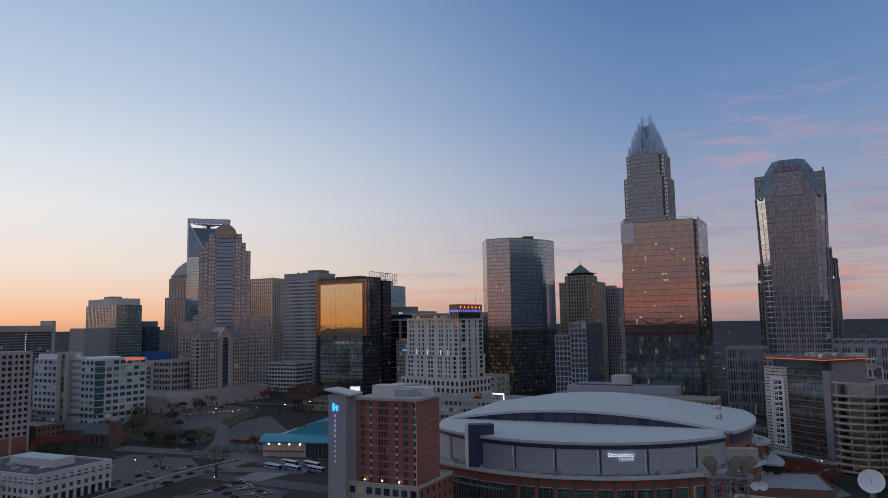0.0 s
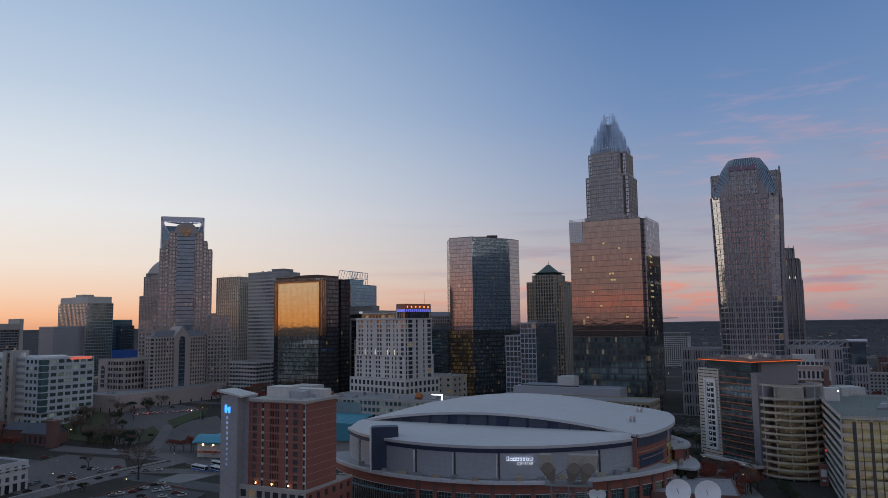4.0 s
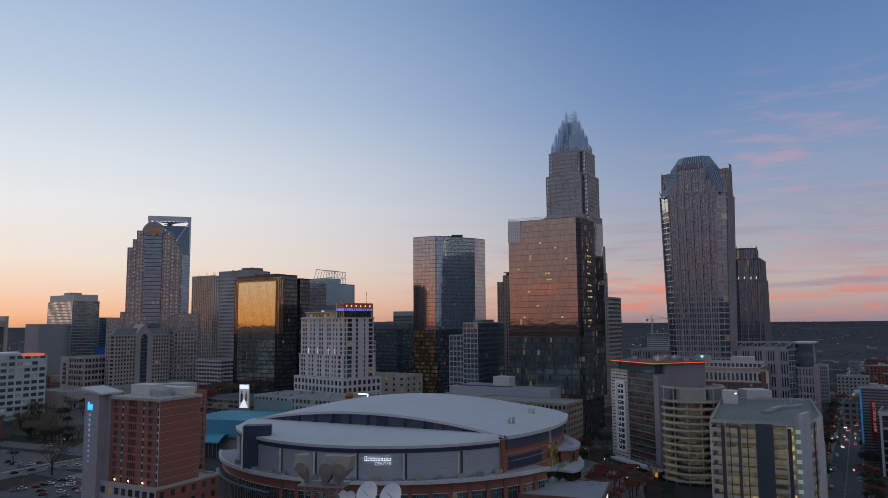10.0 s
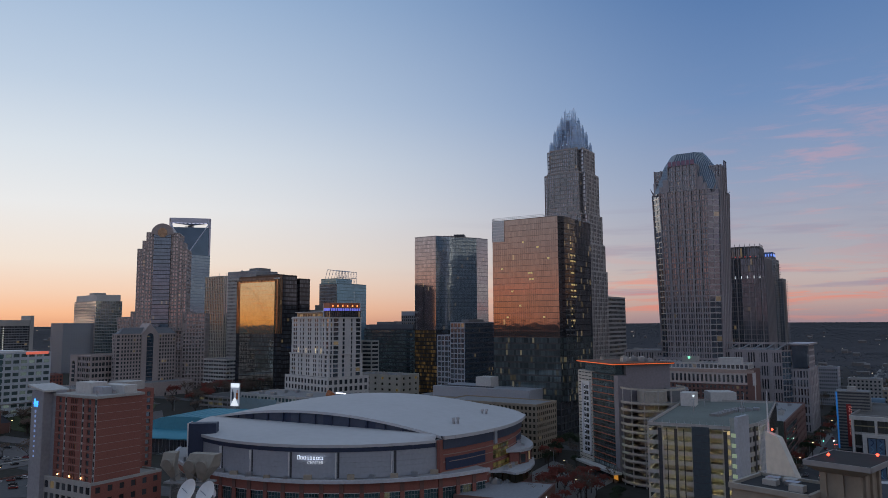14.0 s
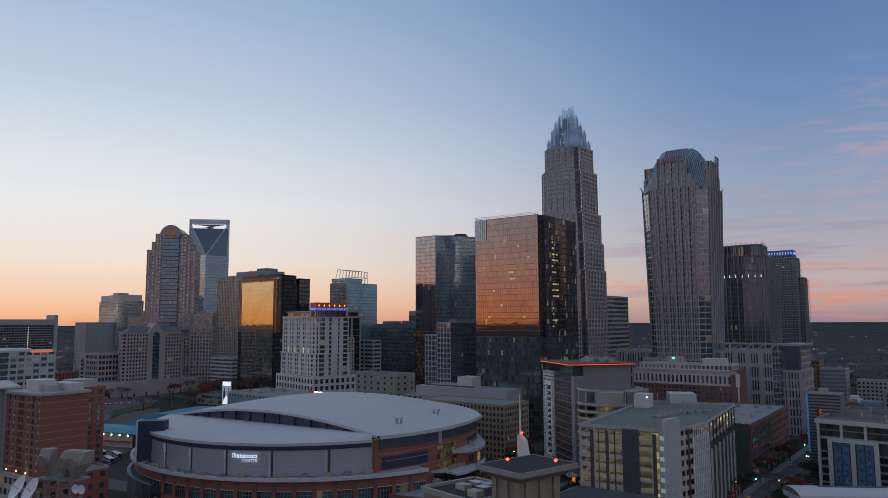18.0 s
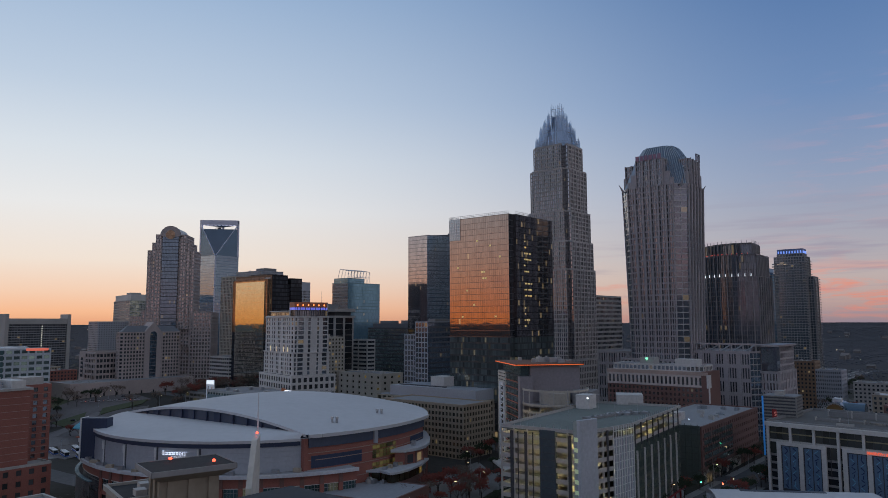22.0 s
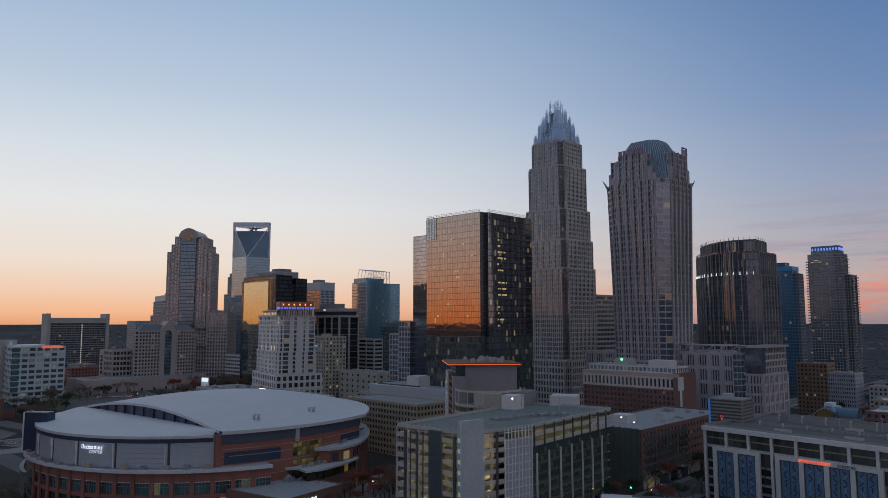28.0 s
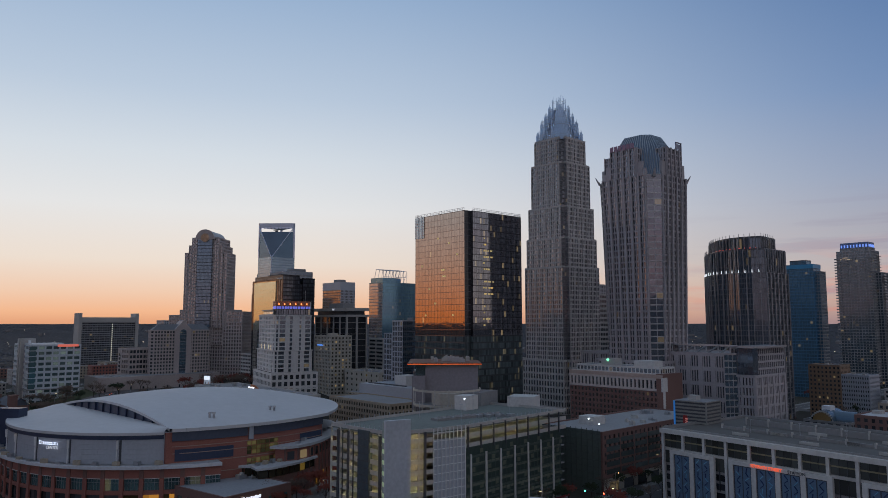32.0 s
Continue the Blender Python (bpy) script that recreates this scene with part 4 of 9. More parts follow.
S_BLK = style(2.2, 3.9, 0.10, 0.30, 0.06, mat("black_spandrel", (0.03, 0.03, 0.035), 0.15, 0.4), glass("night_glass", (0.09, 0.10, 0.12), 0.6, 0.05, 0.012, power=0.14), 40)
S_BRN = style(2.0, 3.9, 0.30, 0.05, 0.2, mat("brown_fins", (0.24, 0.13, 0.075), 0.35, 0.6), G_BRONZE, 20)
block(th, rect(49, 3, -3.6, 0), 58, 106, S_GOLD, ROOF_D, 0.3)
# lower front: dark reflection of the town put into greyer panes and frames
block(th, rect(49, 3, -3.6, 0), 0, 58, style(1.5, 3.9, 0.08, 0.16, 0.04, mat("dim_reflection_mullion", (0.05, 0.045, 0.04), 0.3, 0.5), glass("dim_reflection_glass", (0.58, 0.62, 0.58), 0.95, 0.05, 0.012, power=0.08, vary=0.7), 40), ROOF_D, 0)
block(th, rect(58.5, 5, 0, 0.9), 58, 108, S_BRN, ROOF_D, 0)
block(th, rect(58.5, 5, 0, 0.9), 0, 58, S_BLK, ROOF_D, 0)
block(th, rect(62, 18, 0, 6), 0, 111.5, S_BLK, ROOF_D, 1.0)
block(th, rect(60, 4, -2, 24), 0, 104, S_BLK, ROOF_D, 0)
block(th, rect(62, 13, 0, 28), 0, 109, S_BLK, ROOF_D, 1.0)
plant_room(th, -42, 10, -14, 22, 111.5, 114, DARKM)
lg = Mesh()
for i in range(5):
    lg.box(-12 + i * 1.9, 5.9, 108.9, -10.6 + i * 1.9, 5.98, 110.1)
part("roof_sign", lg, PAINT_W, th)

# white ribbon-window tower behind it
th = thing("ribbon_tower", "pale concrete office tower with dark ribbon windows", "tower", -137.5, 772.3, 152)
block(th, rect(45.8, 31), 0, 125, style(1.5, 3.9, 0.30, 0.50, 0.4, CONC_W, G_OFFICE, 60), ROOF_G, 0)
part("parapet", Mesh().prism(shrink(rect(45.8, 31), -0.4), 118.5, 125.6), GREY_PANEL, th)
plant_room(th, -20, 8, -3, 24, 125, 129, CONC_D)
roof_units(th, -40, 6, -24, 24, 125.6, 4, 3)

# blue glass tower with an open handle-like frame at the top
th = thing("handle_top_tower", "slender blue glass tower with an open lit frame on top", "tower", -343.4, 1035.6, 154)
S_DK = style(1.9, 4.3, 0.06, 0.18, 0.08, mat("blue_spandrel", (0.16, 0.24, 0.33), 0.2, 0.6), G_BLUE, 40)
# lighter copy for two sides: bright sky reflection put into the colour
S_DKL = style(1.9, 4.3, 0.06, 0.18, 0.08, mat("bright_side_spandrel", (0.30, 0.38, 0.47), 0.25, 0.6), glass("bright_side_glass", (0.30, 0.42, 0.54), 0.85, 0.06, 0.012, power=0.2, vary=0.2), 40)
W = 43.0
block(th, rect(W, W), 0, 172, S_DK, ROOF_D, 0, {0: S_DKL, 3: S_DKL})
seg = Mesh()
for i in range(15):
    z0, z1 = 172 + i * 2.92, 172 + (i + 1) * 2.92
    c0 = (i + 0.4) * W / 17.5
    seg.prism([(-W, 0), (-c0, 0), (0, c0), (0, W), (-W, W)], z0, z1 - 0.5)
    seg.prism([(-W, 0.3), (-c0 - 0.3, 0.3), (-0.3, c0 + 0.3), (-0.3, W), (-W, W)], z1 - 0.5, z1)
part("cut_corner", seg, mat("crown_glass", (0.10, 0.17, 0.25), 0.12, 0.7), th, "sloping cut-away glass corner", "stuff")
fr = Mesh()
fr.box(-W, -0.4, 172, -W + 3.2, 3, 230)
fr.box(-3, W - 3.2, 172, 0.4, W, 230)
fr.box(-W, W - 3, 172, -W + 3, W, 230)
fr.prism([(-W, -0.4), (-W + 4.5, -0.4), (0.4, W - 4.5), (0.4, W), (-W, W)], 223.0, 230.5, True)
fr.tube((-0.2, -0.2, 171), (-W + 2, -0.4, 224), 0.75, n=6)
fr.tube((0.2, 0.2, 171), (0.4, W - 2, 224), 0.75, n=6)
fr.tube((-0.1, -0.1, 6), (-0.1, -0.1, 172), 0.7, n=6)
part("top_frame", fr, mat("frame_white", (0.62, 0.64, 0.74), 0.4, 0.2), th, "pale steel frame round an open void")
tl = Mesh()
for i in range(9):
    k = (i + 0.5) / 9
    tl.box(-W + 3 + k * (W - 6) - 1.6, k * (W - 6) + 0.6, 222.4, -W + 3 + k * (W - 6) + 1.6, k * (W - 6) + 3.2, 223.0)
part("frame_lamp", tl, lamp_mat("frame_light", (0.70, 0.72, 1.0), 0.8), th)
cr = Mesh().box(-24, 19, 215.8, -20, 23, 218.4).box(-32, 20.5, 218.4, -12, 21.5, 219.4)
part("window_crane", cr, DARKM, th)

# arched-top granite tower and its stepped shoulders
th = thing("arched_tower", "pink granite tower with an arched barrel top and stepped shoulders", "tower", -203.1, 743.0, 197)
S_WF = style(3.0, 3.9, 0.40, 0.36, 0.5, GRANITE, glass("dusk_window", (0.40, 0.39, 0.385), 0.8, 0.08, 0.012, power=0.15, vary=0.5), 60)
S_WFG = style(1.5, 3.9, 0.06, 0.16, 0.1, DARKM, G_BLUE, 40)
block(th, rect(50, 26), 60, 146.5, S_WF, ROOF_G, 0.5)
block(th, rect(40, 30, -5, -1.2), 60, 155, S_WF, ROOF_G, 0.5, sep=20)
block(th, rect(32, 33, -9, -2.4), 60, 164, S_WF, ROOF_G, 0.5, sep=20)
block(th, rect(17, 2.6, -16.5, -5.0), 60, 163, S_WFG, ROOF_G, 0)
block(th, rect(60, 36, 5, 3), 40, 80, S_WF, ROOF_G, 0.6, sep=20)
block(th, rect(70, 40, 17, 6), 0, 62, S_WF, ROOF_G, 0.6, sep=20)
block(th, rect(22, 34, 20, 0), 0, 78, S_WF, ROOF_G, 0.6, sep=0)
block(th, rect(18, 30, -50, 4), 0, 74, S_WF, ROOF_G, 0.6, sep=0)
vault, ringm = Mesh(), Mesh()
for k in range(18):
    a0, a1 = math.pi * k / 18, math.pi * (k + 1) / 18
    for R, y0, y1, mm in ((10.8, -5.4, 31, vault), (11.3, -5.9, -4.4, ringm)):
        pts = [(-25 + R * math.cos(a), 162.5 + R * math.sin(a)) for a in (a0, a1)]
        mm.face((pts[0][0], y0, pts[0][1]), (pts[0][0], y1, pts[0][1]), (pts[1][0], y1, pts[1][1]), (pts[1][0], y0, pts[1][1]))
        mm.face((-25, y0, 160), (pts[0][0], y0, pts[0][1]), (pts[1][0], y0, pts[1][1]))
        mm.face((-25, y1, 160), (pts[1][0], y1, pts[1][1]), (pts[0][0], y1, pts[0][1]))
part("barrel_vault", vault, mat("vault_metal", (0.33, 0.30, 0.29), 0.4, 0.4), th)
part("arch_ring", ringm, GRANITE, th)
clock = Mesh()
for k in range(24):
    a0, a1 = 2 * math.pi * k / 24, 2 * math.pi * (k + 1) / 24
    clock.face((-25, -6.0, 164), (-25 + 5 * math.cos(a0), -6.0, 164 + 5 * math.sin(a0)), (-25 + 5 * math.cos(a1), -6.0, 164 + 5 * math.sin(a1)))
part("round_window", clock, G_BRONZE, th, "large round dark window in the arch")

# gabled granite hotel in front
th = thing("gabled_office", "pink granite office with pitched grey roof and tall arched window", "office building", -224.6, 651.3, 152)
S_G2 = style(3.1, 3.6, 0.40, 0.42, 0.45, GRANITE, G_OFFICE, 200)
block(th, [(-8, 0), (-3, 0), (0, 3), (0, 62), (-3, 65), (-8, 65)], 0, 57.5, S_G2, ROOF_G, 0.6, sep=0)
part("roof", Mesh().prism([(-8, 1), (-0.5, 1), (-0.5, 64), (-8, 64)], 58, 64, top_poly=[(-6, 8), (-4, 8), (-4, 57), (-6, 57)]), mat("slate_roof", (0.17, 0.18, 0.20), 0.6), th, "pitched grey slate roof")
gb = Mesh()
gb.prism([(-6, 24), (1.2, 24), (1.2, 42), (-6, 42)], 0, 58)
gb.face((1.2, 24, 58), (1.2, 42, 58), (1.2, 33, 68))
gb.face((1.2, 24, 58), (1.2, 33, 68), (-12, 33, 68), (-12, 24, 58))
gb.face((1.2, 42, 58), (-12, 42, 58), (-12, 33, 68), (1.2, 33, 68))
part("gable_bay", gb, GRANITE, th)
aw = Mesh().box(1.2, 29.5, 12, 1.4, 36.5, 55)
for k in range(10):
    a0, a1 = math.pi * k / 10, math.pi * (k + 1) / 10
    aw.face((1.4, 33, 55), (1.4, 33 + 3.5 * math.cos(a0), 55 + 3.5 * math.sin(a0)), (1.4, 33 + 3.5 * math.cos(a1), 55 + 3.5 * math.sin(a1)))
for k in range(12):
    part("arch_transom", Mesh().box(1.4, 29.5, 13 + k * 3.6, 1.5, 36.5, 13.3 + k * 3.6), GRANITE_D, th)
part("arched_window", aw, G_BLUE, th, "tall blue-grey arched window")
th = thing("granite_wing", "low pink granite wing with arcade at street level", "office building", -232, 590, 152)
block(th, rect(46, 120, 6, 0), 0, 12, style(11.5, 21, 0.86, 0.7, 0.4, GRANITE, G_DARK, 40), ROOF_G, 1.0)
block(th, rect(12, 44, -58, 40), 0, 38, style(12, 26, 0.94, 0.96, 0.3, GRANITE, GRANITE_D, 0), ROOF_G, 0.8)
block(th, rect(22, 44, -36, 40.6), 0, 38, style(3.4, 5.2, 0.16, 0.40, 0.6, GRANITE, G_OFFICE, 60, (2, 1.0, 0.3)), ROOF_G, 0.8)
wa = Mesh().box(-66.4, 39.4, 14, -61.6, 39.66, 31)
for k in range(8):
    a0, a1 = math.pi * k / 8, math.pi * (k + 1) / 8
    wa.face((-64, 39.4, 31), (-64 + 2.4 * math.cos(a0), 39.4, 31 + 2.4 * math.sin(a0)), (-64 + 2.4 * math.cos(a1), 39.4, 31 + 2.4 * math.sin(a1)))
part("arched_window", wa, G_OFFICE, th, "tall arched window")
for k in range(4):
    part("arch_transom", Mesh().box(-66.4, 39.2, 17 + k * 4, -61.6, 39.38, 18.2 + k * 4), GRANITE, th)

# office slabs far off beside the sunset
th = thing("gridded_office", "tan gridded office tower with white screen on the roof", "tower", -452, 983, 140)
block(th, rect(92, 36), 0, 101, style(4.4, 4.3, 0.24, 0.26, 0.4, BEIGE, G_SILVER, 60), ROOF_G, 0, {1: style(2.2, 4.3, 0.12, 0.2, 0.2, STEEL, G_GREEN, 40)})
part("roof_screen", Mesh().prism(shrink(rect(92, 36), 1.5), 101, 110), CONC_W, th)
plant_room(th, -60, 10, -38, 26, 110, 114, CONC)
th = thing("grey_hotel", "grey panelled hotel slab with small square windows", "hotel", -476.5, 947, 155)
block(th, rect(28, 58), 0, 68.5, style(3.6, 3.3, 0.5, 0.5, 0.25, GREY_PANEL, G_OFFICE, 60), ROOF_D, 0.8)
th = thing("dark_glass_office", "dark blue glass office with rounded roof edge", "office building", -472, 1094, 152)
block(th, rect(34, 40), 0, 78, style(2.2, 4.1, 0.08, 0.3, 0.1, mat("slate_blue_band", (0.19, 0.25, 0.30), 0.4, 0.3), G_BLUE2, 20), ROOF_D, 0.8)
block(th, rect(14, 24, 10, 12), 0, 69, style(2.2, 4.1, 0.08, 0.3, 0.1, DARKM, G_BLUE, 0), ROOF_D, 0.8)
th = thing("pillared_hotel", "wide dark glass hotel slab between two pale end pillars", "hotel", -539.7, 844.6, 152)
S_WE = style(3.4, 3.3, 0.10, 0.34, 0.2, mat("hotel_grey", (0.24, 0.245, 0.26), 0.5), G_OFFICE, 120)
block(th, rect(22, 79, -1, 2), 0, 66, S_WE, ROOF_D, 0)
part("top_band", Mesh().box(-23, 1, 66, 0.4, 82, 73.5), CONC, th)
for y in (-0.5, 79.5):
    part("end_pillar", Mesh().box(-24, y, 0, 1.2, y + 4.5, 79.5), CONC, th)
sl = Mesh()
for z in range(8, 64, 3):
    sl.box(-0.6, 46, z, -0.4, 47.2, z + 1.5)
part("stair_lamp", sl, lamp_mat("stair_light", (0.9, 0.85, 0.7), 0.5), th)
th = thing("domed_tower", "stepped stone tower with shallow domed roof", "tower", -398, 1096, 152)
S_DM = style(3.2, 4.2, 0.34, 0.3, 0.5, BEIGE, G_SILVER, 40, (2, 0.9, 0.6))
block(th, rect(44, 44), 0, 114, S_DM, ROOF_G, 1.2)
block(th, rect(36, 36, -4, 4), 114, 144, S_DM, ROOF_G, 1, sep=20)
block(th, rect(32, 32, -6, 6), 144, 150, style(2.2, 6, 0.5, 0.2, 0.6, BEIGE, G_BRONZE, 0), ROOF_G, 0.6)
dm = Mesh()
for d0, z0, d1, z1 in ((1.0, 150.4, 3.2, 157), (3.2, 157, 6.6, 163), (6.6, 163, 10.6, 168), (10.6, 168, 14.2, 171.5)):
    dm.prism(shrink(rect(32, 32, -6, 6), d0), z0, z1, top_poly=shrink(rect(32, 32, -6, 6), d1))
part("dome", dm, BEIGE, th, "stepped pale stone dome")
th = thing("column_tower", "pale ribbed office tower with aerials on its roof", "tower", -203, 842, 150)
block(th, rect(36, 34), 0, 124, style(3.2, 4.0, 0.38, 0.22, 0.6, CREAM, G_SILVER, 60), ROOF_G, 1.0)
ae = Mesh()
for i in range(7):
    ae.tube((-32 + i * 4.5, 6 + (i * 7) % 20, 124), (-32 + i * 4.5, 6 + (i * 7) % 20, 129 + i % 3), 0.12, n=4)
part("aerial", ae, STEEL, th)

# green glass tower with a roof trellis
th = thing("trellis_tower", "blue-green glass tower under a white roof trellis", "tower", -79.5, 903.4, 152)
S_BB = style(2.0, 4.2, 0.06, 0.2, 0.1, mat("teal_spandrel", (0.12, 0.22, 0.26), 0.25, 0.5), G_BLUE2, 40)
S_BBL = style(2.0, 4.2, 0.1, 0.2, 0.1, mat("grey_spandrel", (0.3, 0.32, 0.36), 0.3, 0.5), G_SILVER, 40)
block(th, rect(30, 58), 0, 117.5, S_BB, ROOF_G, 0.8, {0: S_BBL})
block(th, rect(26, 30, -3, 2), 117.5, 124, S_BB, ROOF_G, 0.5)
tre = Mesh()
for i in range(8):
    y = 4 + i * 5.6
    tre.tube((-24, y, 124), (-20, y, 136.5), 0.3, n=5)
    tre.tube((-4, y, 118), (-4, y, 134), 0.3, n=5)
    tre.tube((-20, y, 136.5), (-4, y, 134), 0.3, n=5)
    if i < 7:
        tre.tube((-4, y, 118), (-4, y + 5.6, 134), 0.2, n=4)
for z, x in ((136.5, -20), (134, -4), (126, -4)):
    tre.tube((x, 4, z), (x, 43.2, z), 0.35, n=5)
part("roof_trellis", tre, WHITE_P, th, "white steel trellis over the roof")

# dark slab with white horizontal top and the towers around it
th = thing("slab_block", "dark office slab with pale piers and flat projecting roof", "office building", -22.3, 702, 150)
block(th, rect(64, 24), 0, 71.5, style(12.8, 6, 0.20, 0.05, 0.5, CONC, G_DARK, 20), ROOF_G, 0)
for z0, z1, d, m_ in ((71.5, 73.6, -1.6, CONC), (73.6, 77.4, 1.6, DARKM), (77.4, 80.6, -1.6, CONC)):
    part("roof_slab", Mesh().prism(shrink(rect(64, 24), d), z0, z1, True), m_, th)
part("plant_room", Mesh().box(-44, 5, 80.6, -15, 17, 85.6), CONC_D, th)
part("sign_bar", Mesh().box(-26, -1.9, 78.2, -24.4, -1.62, 79.9).box(-23.8, -1.9, 78.2, -22.2, -1.62, 79.9), lamp_mat("slab_sign", (0.9, 0.9, 1.0), 0.4), th)
th = thing("orange_office", "bronze glass office block with stone top", "office building", -182, 976, 150)
block(th, rect(52, 24), 0, 113, style(2.2, 4, 0.1, 0.25, 0.1, GRANITE_D, G_BRONZE, 40), ROOF_G, 0, {1: style(2.2, 4, 0.34, 0.3, 0.3, GREY_PANEL, G_OFFICE, 0)})
part("top_band", Mesh().prism(shrink(rect(52, 24), -0.3), 113, 124.5), GREY_PANEL, th)
part("plant_room", Mesh().box(-30, 6, 124.5, -16, 18, 129), CONC_D, th)
th = thing("low_glass_office", "low dark green glass office", "office building", 35, 792, 152)
block(th, rect(70, 30, 0, 0), 0, 60, style(2.4, 4, 0.08, 0.3, 0.1, DARKM, G_GREEN, 60), ROOF_G, 0.8)
part("top_storey", Mesh().prism(shrink(rect(70, 30), 4), 60, 65.5), mat("dim_panel", (0.13, 0.14, 0.16), 0.5), th)
part("plant_room", Mesh().box(-58, 8, 65.5, -40, 20, 68.5), CONC_D, th)
th = thing("grey_bank_slab", "grey concrete office slab with a taller plant floor", "office building", 62, 846, 152)
block(th, rect(60, 26), 0, 76, style(3.0, 3.9, 0.34, 0.4, 0.35, CONC_D, G_OFFICE, 30), ROOF_G, 0)
part("plant_floor", Mesh().prism(shrink(rect(60, 26), -0.3), 76, 81), GREY_PANEL, th)
part("wing", Mesh().box(-74, 2, -9.4, -60.3, 22, 69), CONC_D, th)
th = thing("small_white_office", "small pale office with ribbon windows", "office building", -2.4, 746, 150)
block(th, rect(27, 11), 0, 48.4, style(13.4, 4, 0.12, 0.5, 0.3, CONC_W, G_OFFICE, 40), ROOF_G, 0.6)
th = thing("cream_hotel", "cream rendered hotel block with small windows", "hotel", -16, 659.8, 146)
block(th, rect(36, 22), 0, 52.5, style(3.4, 3.4, 0.5, 0.45, 0.25, CREAM, glass("hotel_window", (0.09, 0.08, 0.06), 0.2, 0.1, 0.16, power=0.25), 100), ROOF_G, 0.8)
part("stair_head", Mesh().box(-14, 3, 52.5, -6, 10, 55.6), CREAM, th)
part("sign_bar", Mesh().box(-29, -0.6, 43.4, -16, -0.4, 44.4), lamp_mat("blue_bar_light", (0.12, 0.35, 1.0), 0.9), th, "blue lit sign bar")
th = thing("low_cream_hall", "low cream hall with flat roof", "building", 45, 640, 150)
block(th, rect(58, 26), 0, 20.5, style(8, 5, 0.7, 0.6, 0.3, CREAM, G_YELLOW, 20), ROOF_G, 0.8)
roof_units(th, -54, 4, -4, 22, 20.7, 7, 19)

# paired grey office towers
th = thing("banded_office", "grey glass office with pale floor bands", "office building", 108, 549.5, 152)
S_LW = style(3.0, 3.9, 0.16, 0.22, 0.3, GREY_PANEL, G_GREY, 60)
S_LD = style(1.8, 3.9, 0.10, 0.30, 0.08, mat("slate_spandrel", (0.20, 0.22, 0.25), 0.25, 0.6), G_BLUE, 40)
block(th, rect(12.4, 46), 0, 66.8, S_LW, ROOF_G, 0.6, {1: S_LD})
block(th, rect(13, 34, -12.6, 2), 0, 57.2, S_LW, ROOF_G, 0.6, sep=20)
part("plant_room", Mesh().box(-10, 12, 66.8, -3, 34, 69.4), CONC_D, th)

# tower with a pyramid roof
th = thing("pyramid_tower", "stone tower with green pyramid roof and spire", "tower", 159, 827, 152)
S_HP = style(3.0, 4.0, 0.42, 0.30, 0.5, CREAM, G_BRONZE, 60, (2, 1.0, 0.5))
block(th, rect(44, 34, 22, -12), 0, 112, S_HP, ROOF_G, 1)
block(th, octo(15, 15, 4), 0, 120, S_HP, ROOF_G, 0.5, sep=20)
part("pyramid_roof", Mesh().prism(octo(13.5, 13.5, 4), 121, 133, top_poly=octo(1.5, 1.5, 0.4)), COPPER, th, "green copper pyramid roof")
part("spire", Mesh().tube((0, 0, 132), (0, 0, 138.5), 0.5, 0.08, 6), COPPER, th)
cap = Mesh()
for k in range(16):
    a = 2 * math.pi * k / 16
    cap.tube((14.5 * math.cos(a), 14.5 * math.sin(a), 119), (14.5 * math.cos(a), 14.5 * math.sin(a), 123.4), 0.3, n=4)
cap.prism(octo(15.4, 15.4, 4), 123.0, 123.6, True)
part("crown_rail", cap, COPPER, th)
th = thing("gothic_office", "stone office tower with pinnacled roof", "tower", 205, 835, 152)
block(th, rect(30, 26), 0, 106, style(2.8, 3.9, 0.45, 0.35, 0.4, MAUVE, G_OFFICE, 40), ROOF_G, 1)
part("pinnacle", Mesh().tube((-6, 5, 106), (-6, 5, 118), 0.5, 0.1, 5).box(-20, 4, 106, -8, 20, 110), MAUVE, th)
th = thing("striped_office", "pale office block with dark window bands", "office building", 222, 685, 152)
block(th, rect(30, 75), 0, 90.6, style(2.4, 4.2, 0.05, 0.46, 0.4, CONC, G_OFFICE, 60), ROOF_G, 0.8)

# half-built flats and the crane over them
th = thing("half_built_flats", "pale half-built apartment block with bare top floor", "apartment block", 432.6, 1176.4, 152)
block(th, rect(46, 28), 0, 41, style(3.2, 3.4, 0.3, 0.3, 0.4, CONC_W, G_OFFICE, 30), ROOF_G, 0)
fb = Mesh().box(-46, 0, 46.4, 0, 28, 47.2)
for i in range(10):
    fb.box(-46 + i * 5.0, 0.2, 41.2, -45.4 + i * 5.0, 0.8, 46.4)
part("top_frame", fb, TAN, th, "bare frame of the top floor")
th = thing("tower_crane", "slim pale tower crane with short jib", "crane", 415, 1260, 172)
CRANE = mat("crane_cream", (0.46, 0.42, 0.38), 0.5)
cm = Mesh()
for x in (-0.9, 0.9):
    for y in (-0.9, 0.9):
        cm.tube((x, y, -9.4), (x, y, 70), 0.3, n=4)
for k in range(26):
    z = -8 + k * 3
    cm.tube((-0.9, -0.9, z), (0.9, -0.9, z + 3), 0.16, n=4)
    cm.tube((0.9, -0.9, z), (0.9, 0.9, z + 3), 0.16, n=4)
part("mast", cm, CRANE, th)
part("jib", Mesh().tube((-9, 0, 70.2), (32, 0, 71.4), 0.5, n=4).tube((-9, 0, 72.0), (30, 0, 72.6), 0.3, n=4), CRANE, th)
part("counterweight", Mesh().box(-9.5, -1, 67, -6, 1, 70.2), CONC_D, th)
part("cab", Mesh().box(0.9, -1.6, 67.2, 3.0, 0.4, 69.8), CONC_W, th)
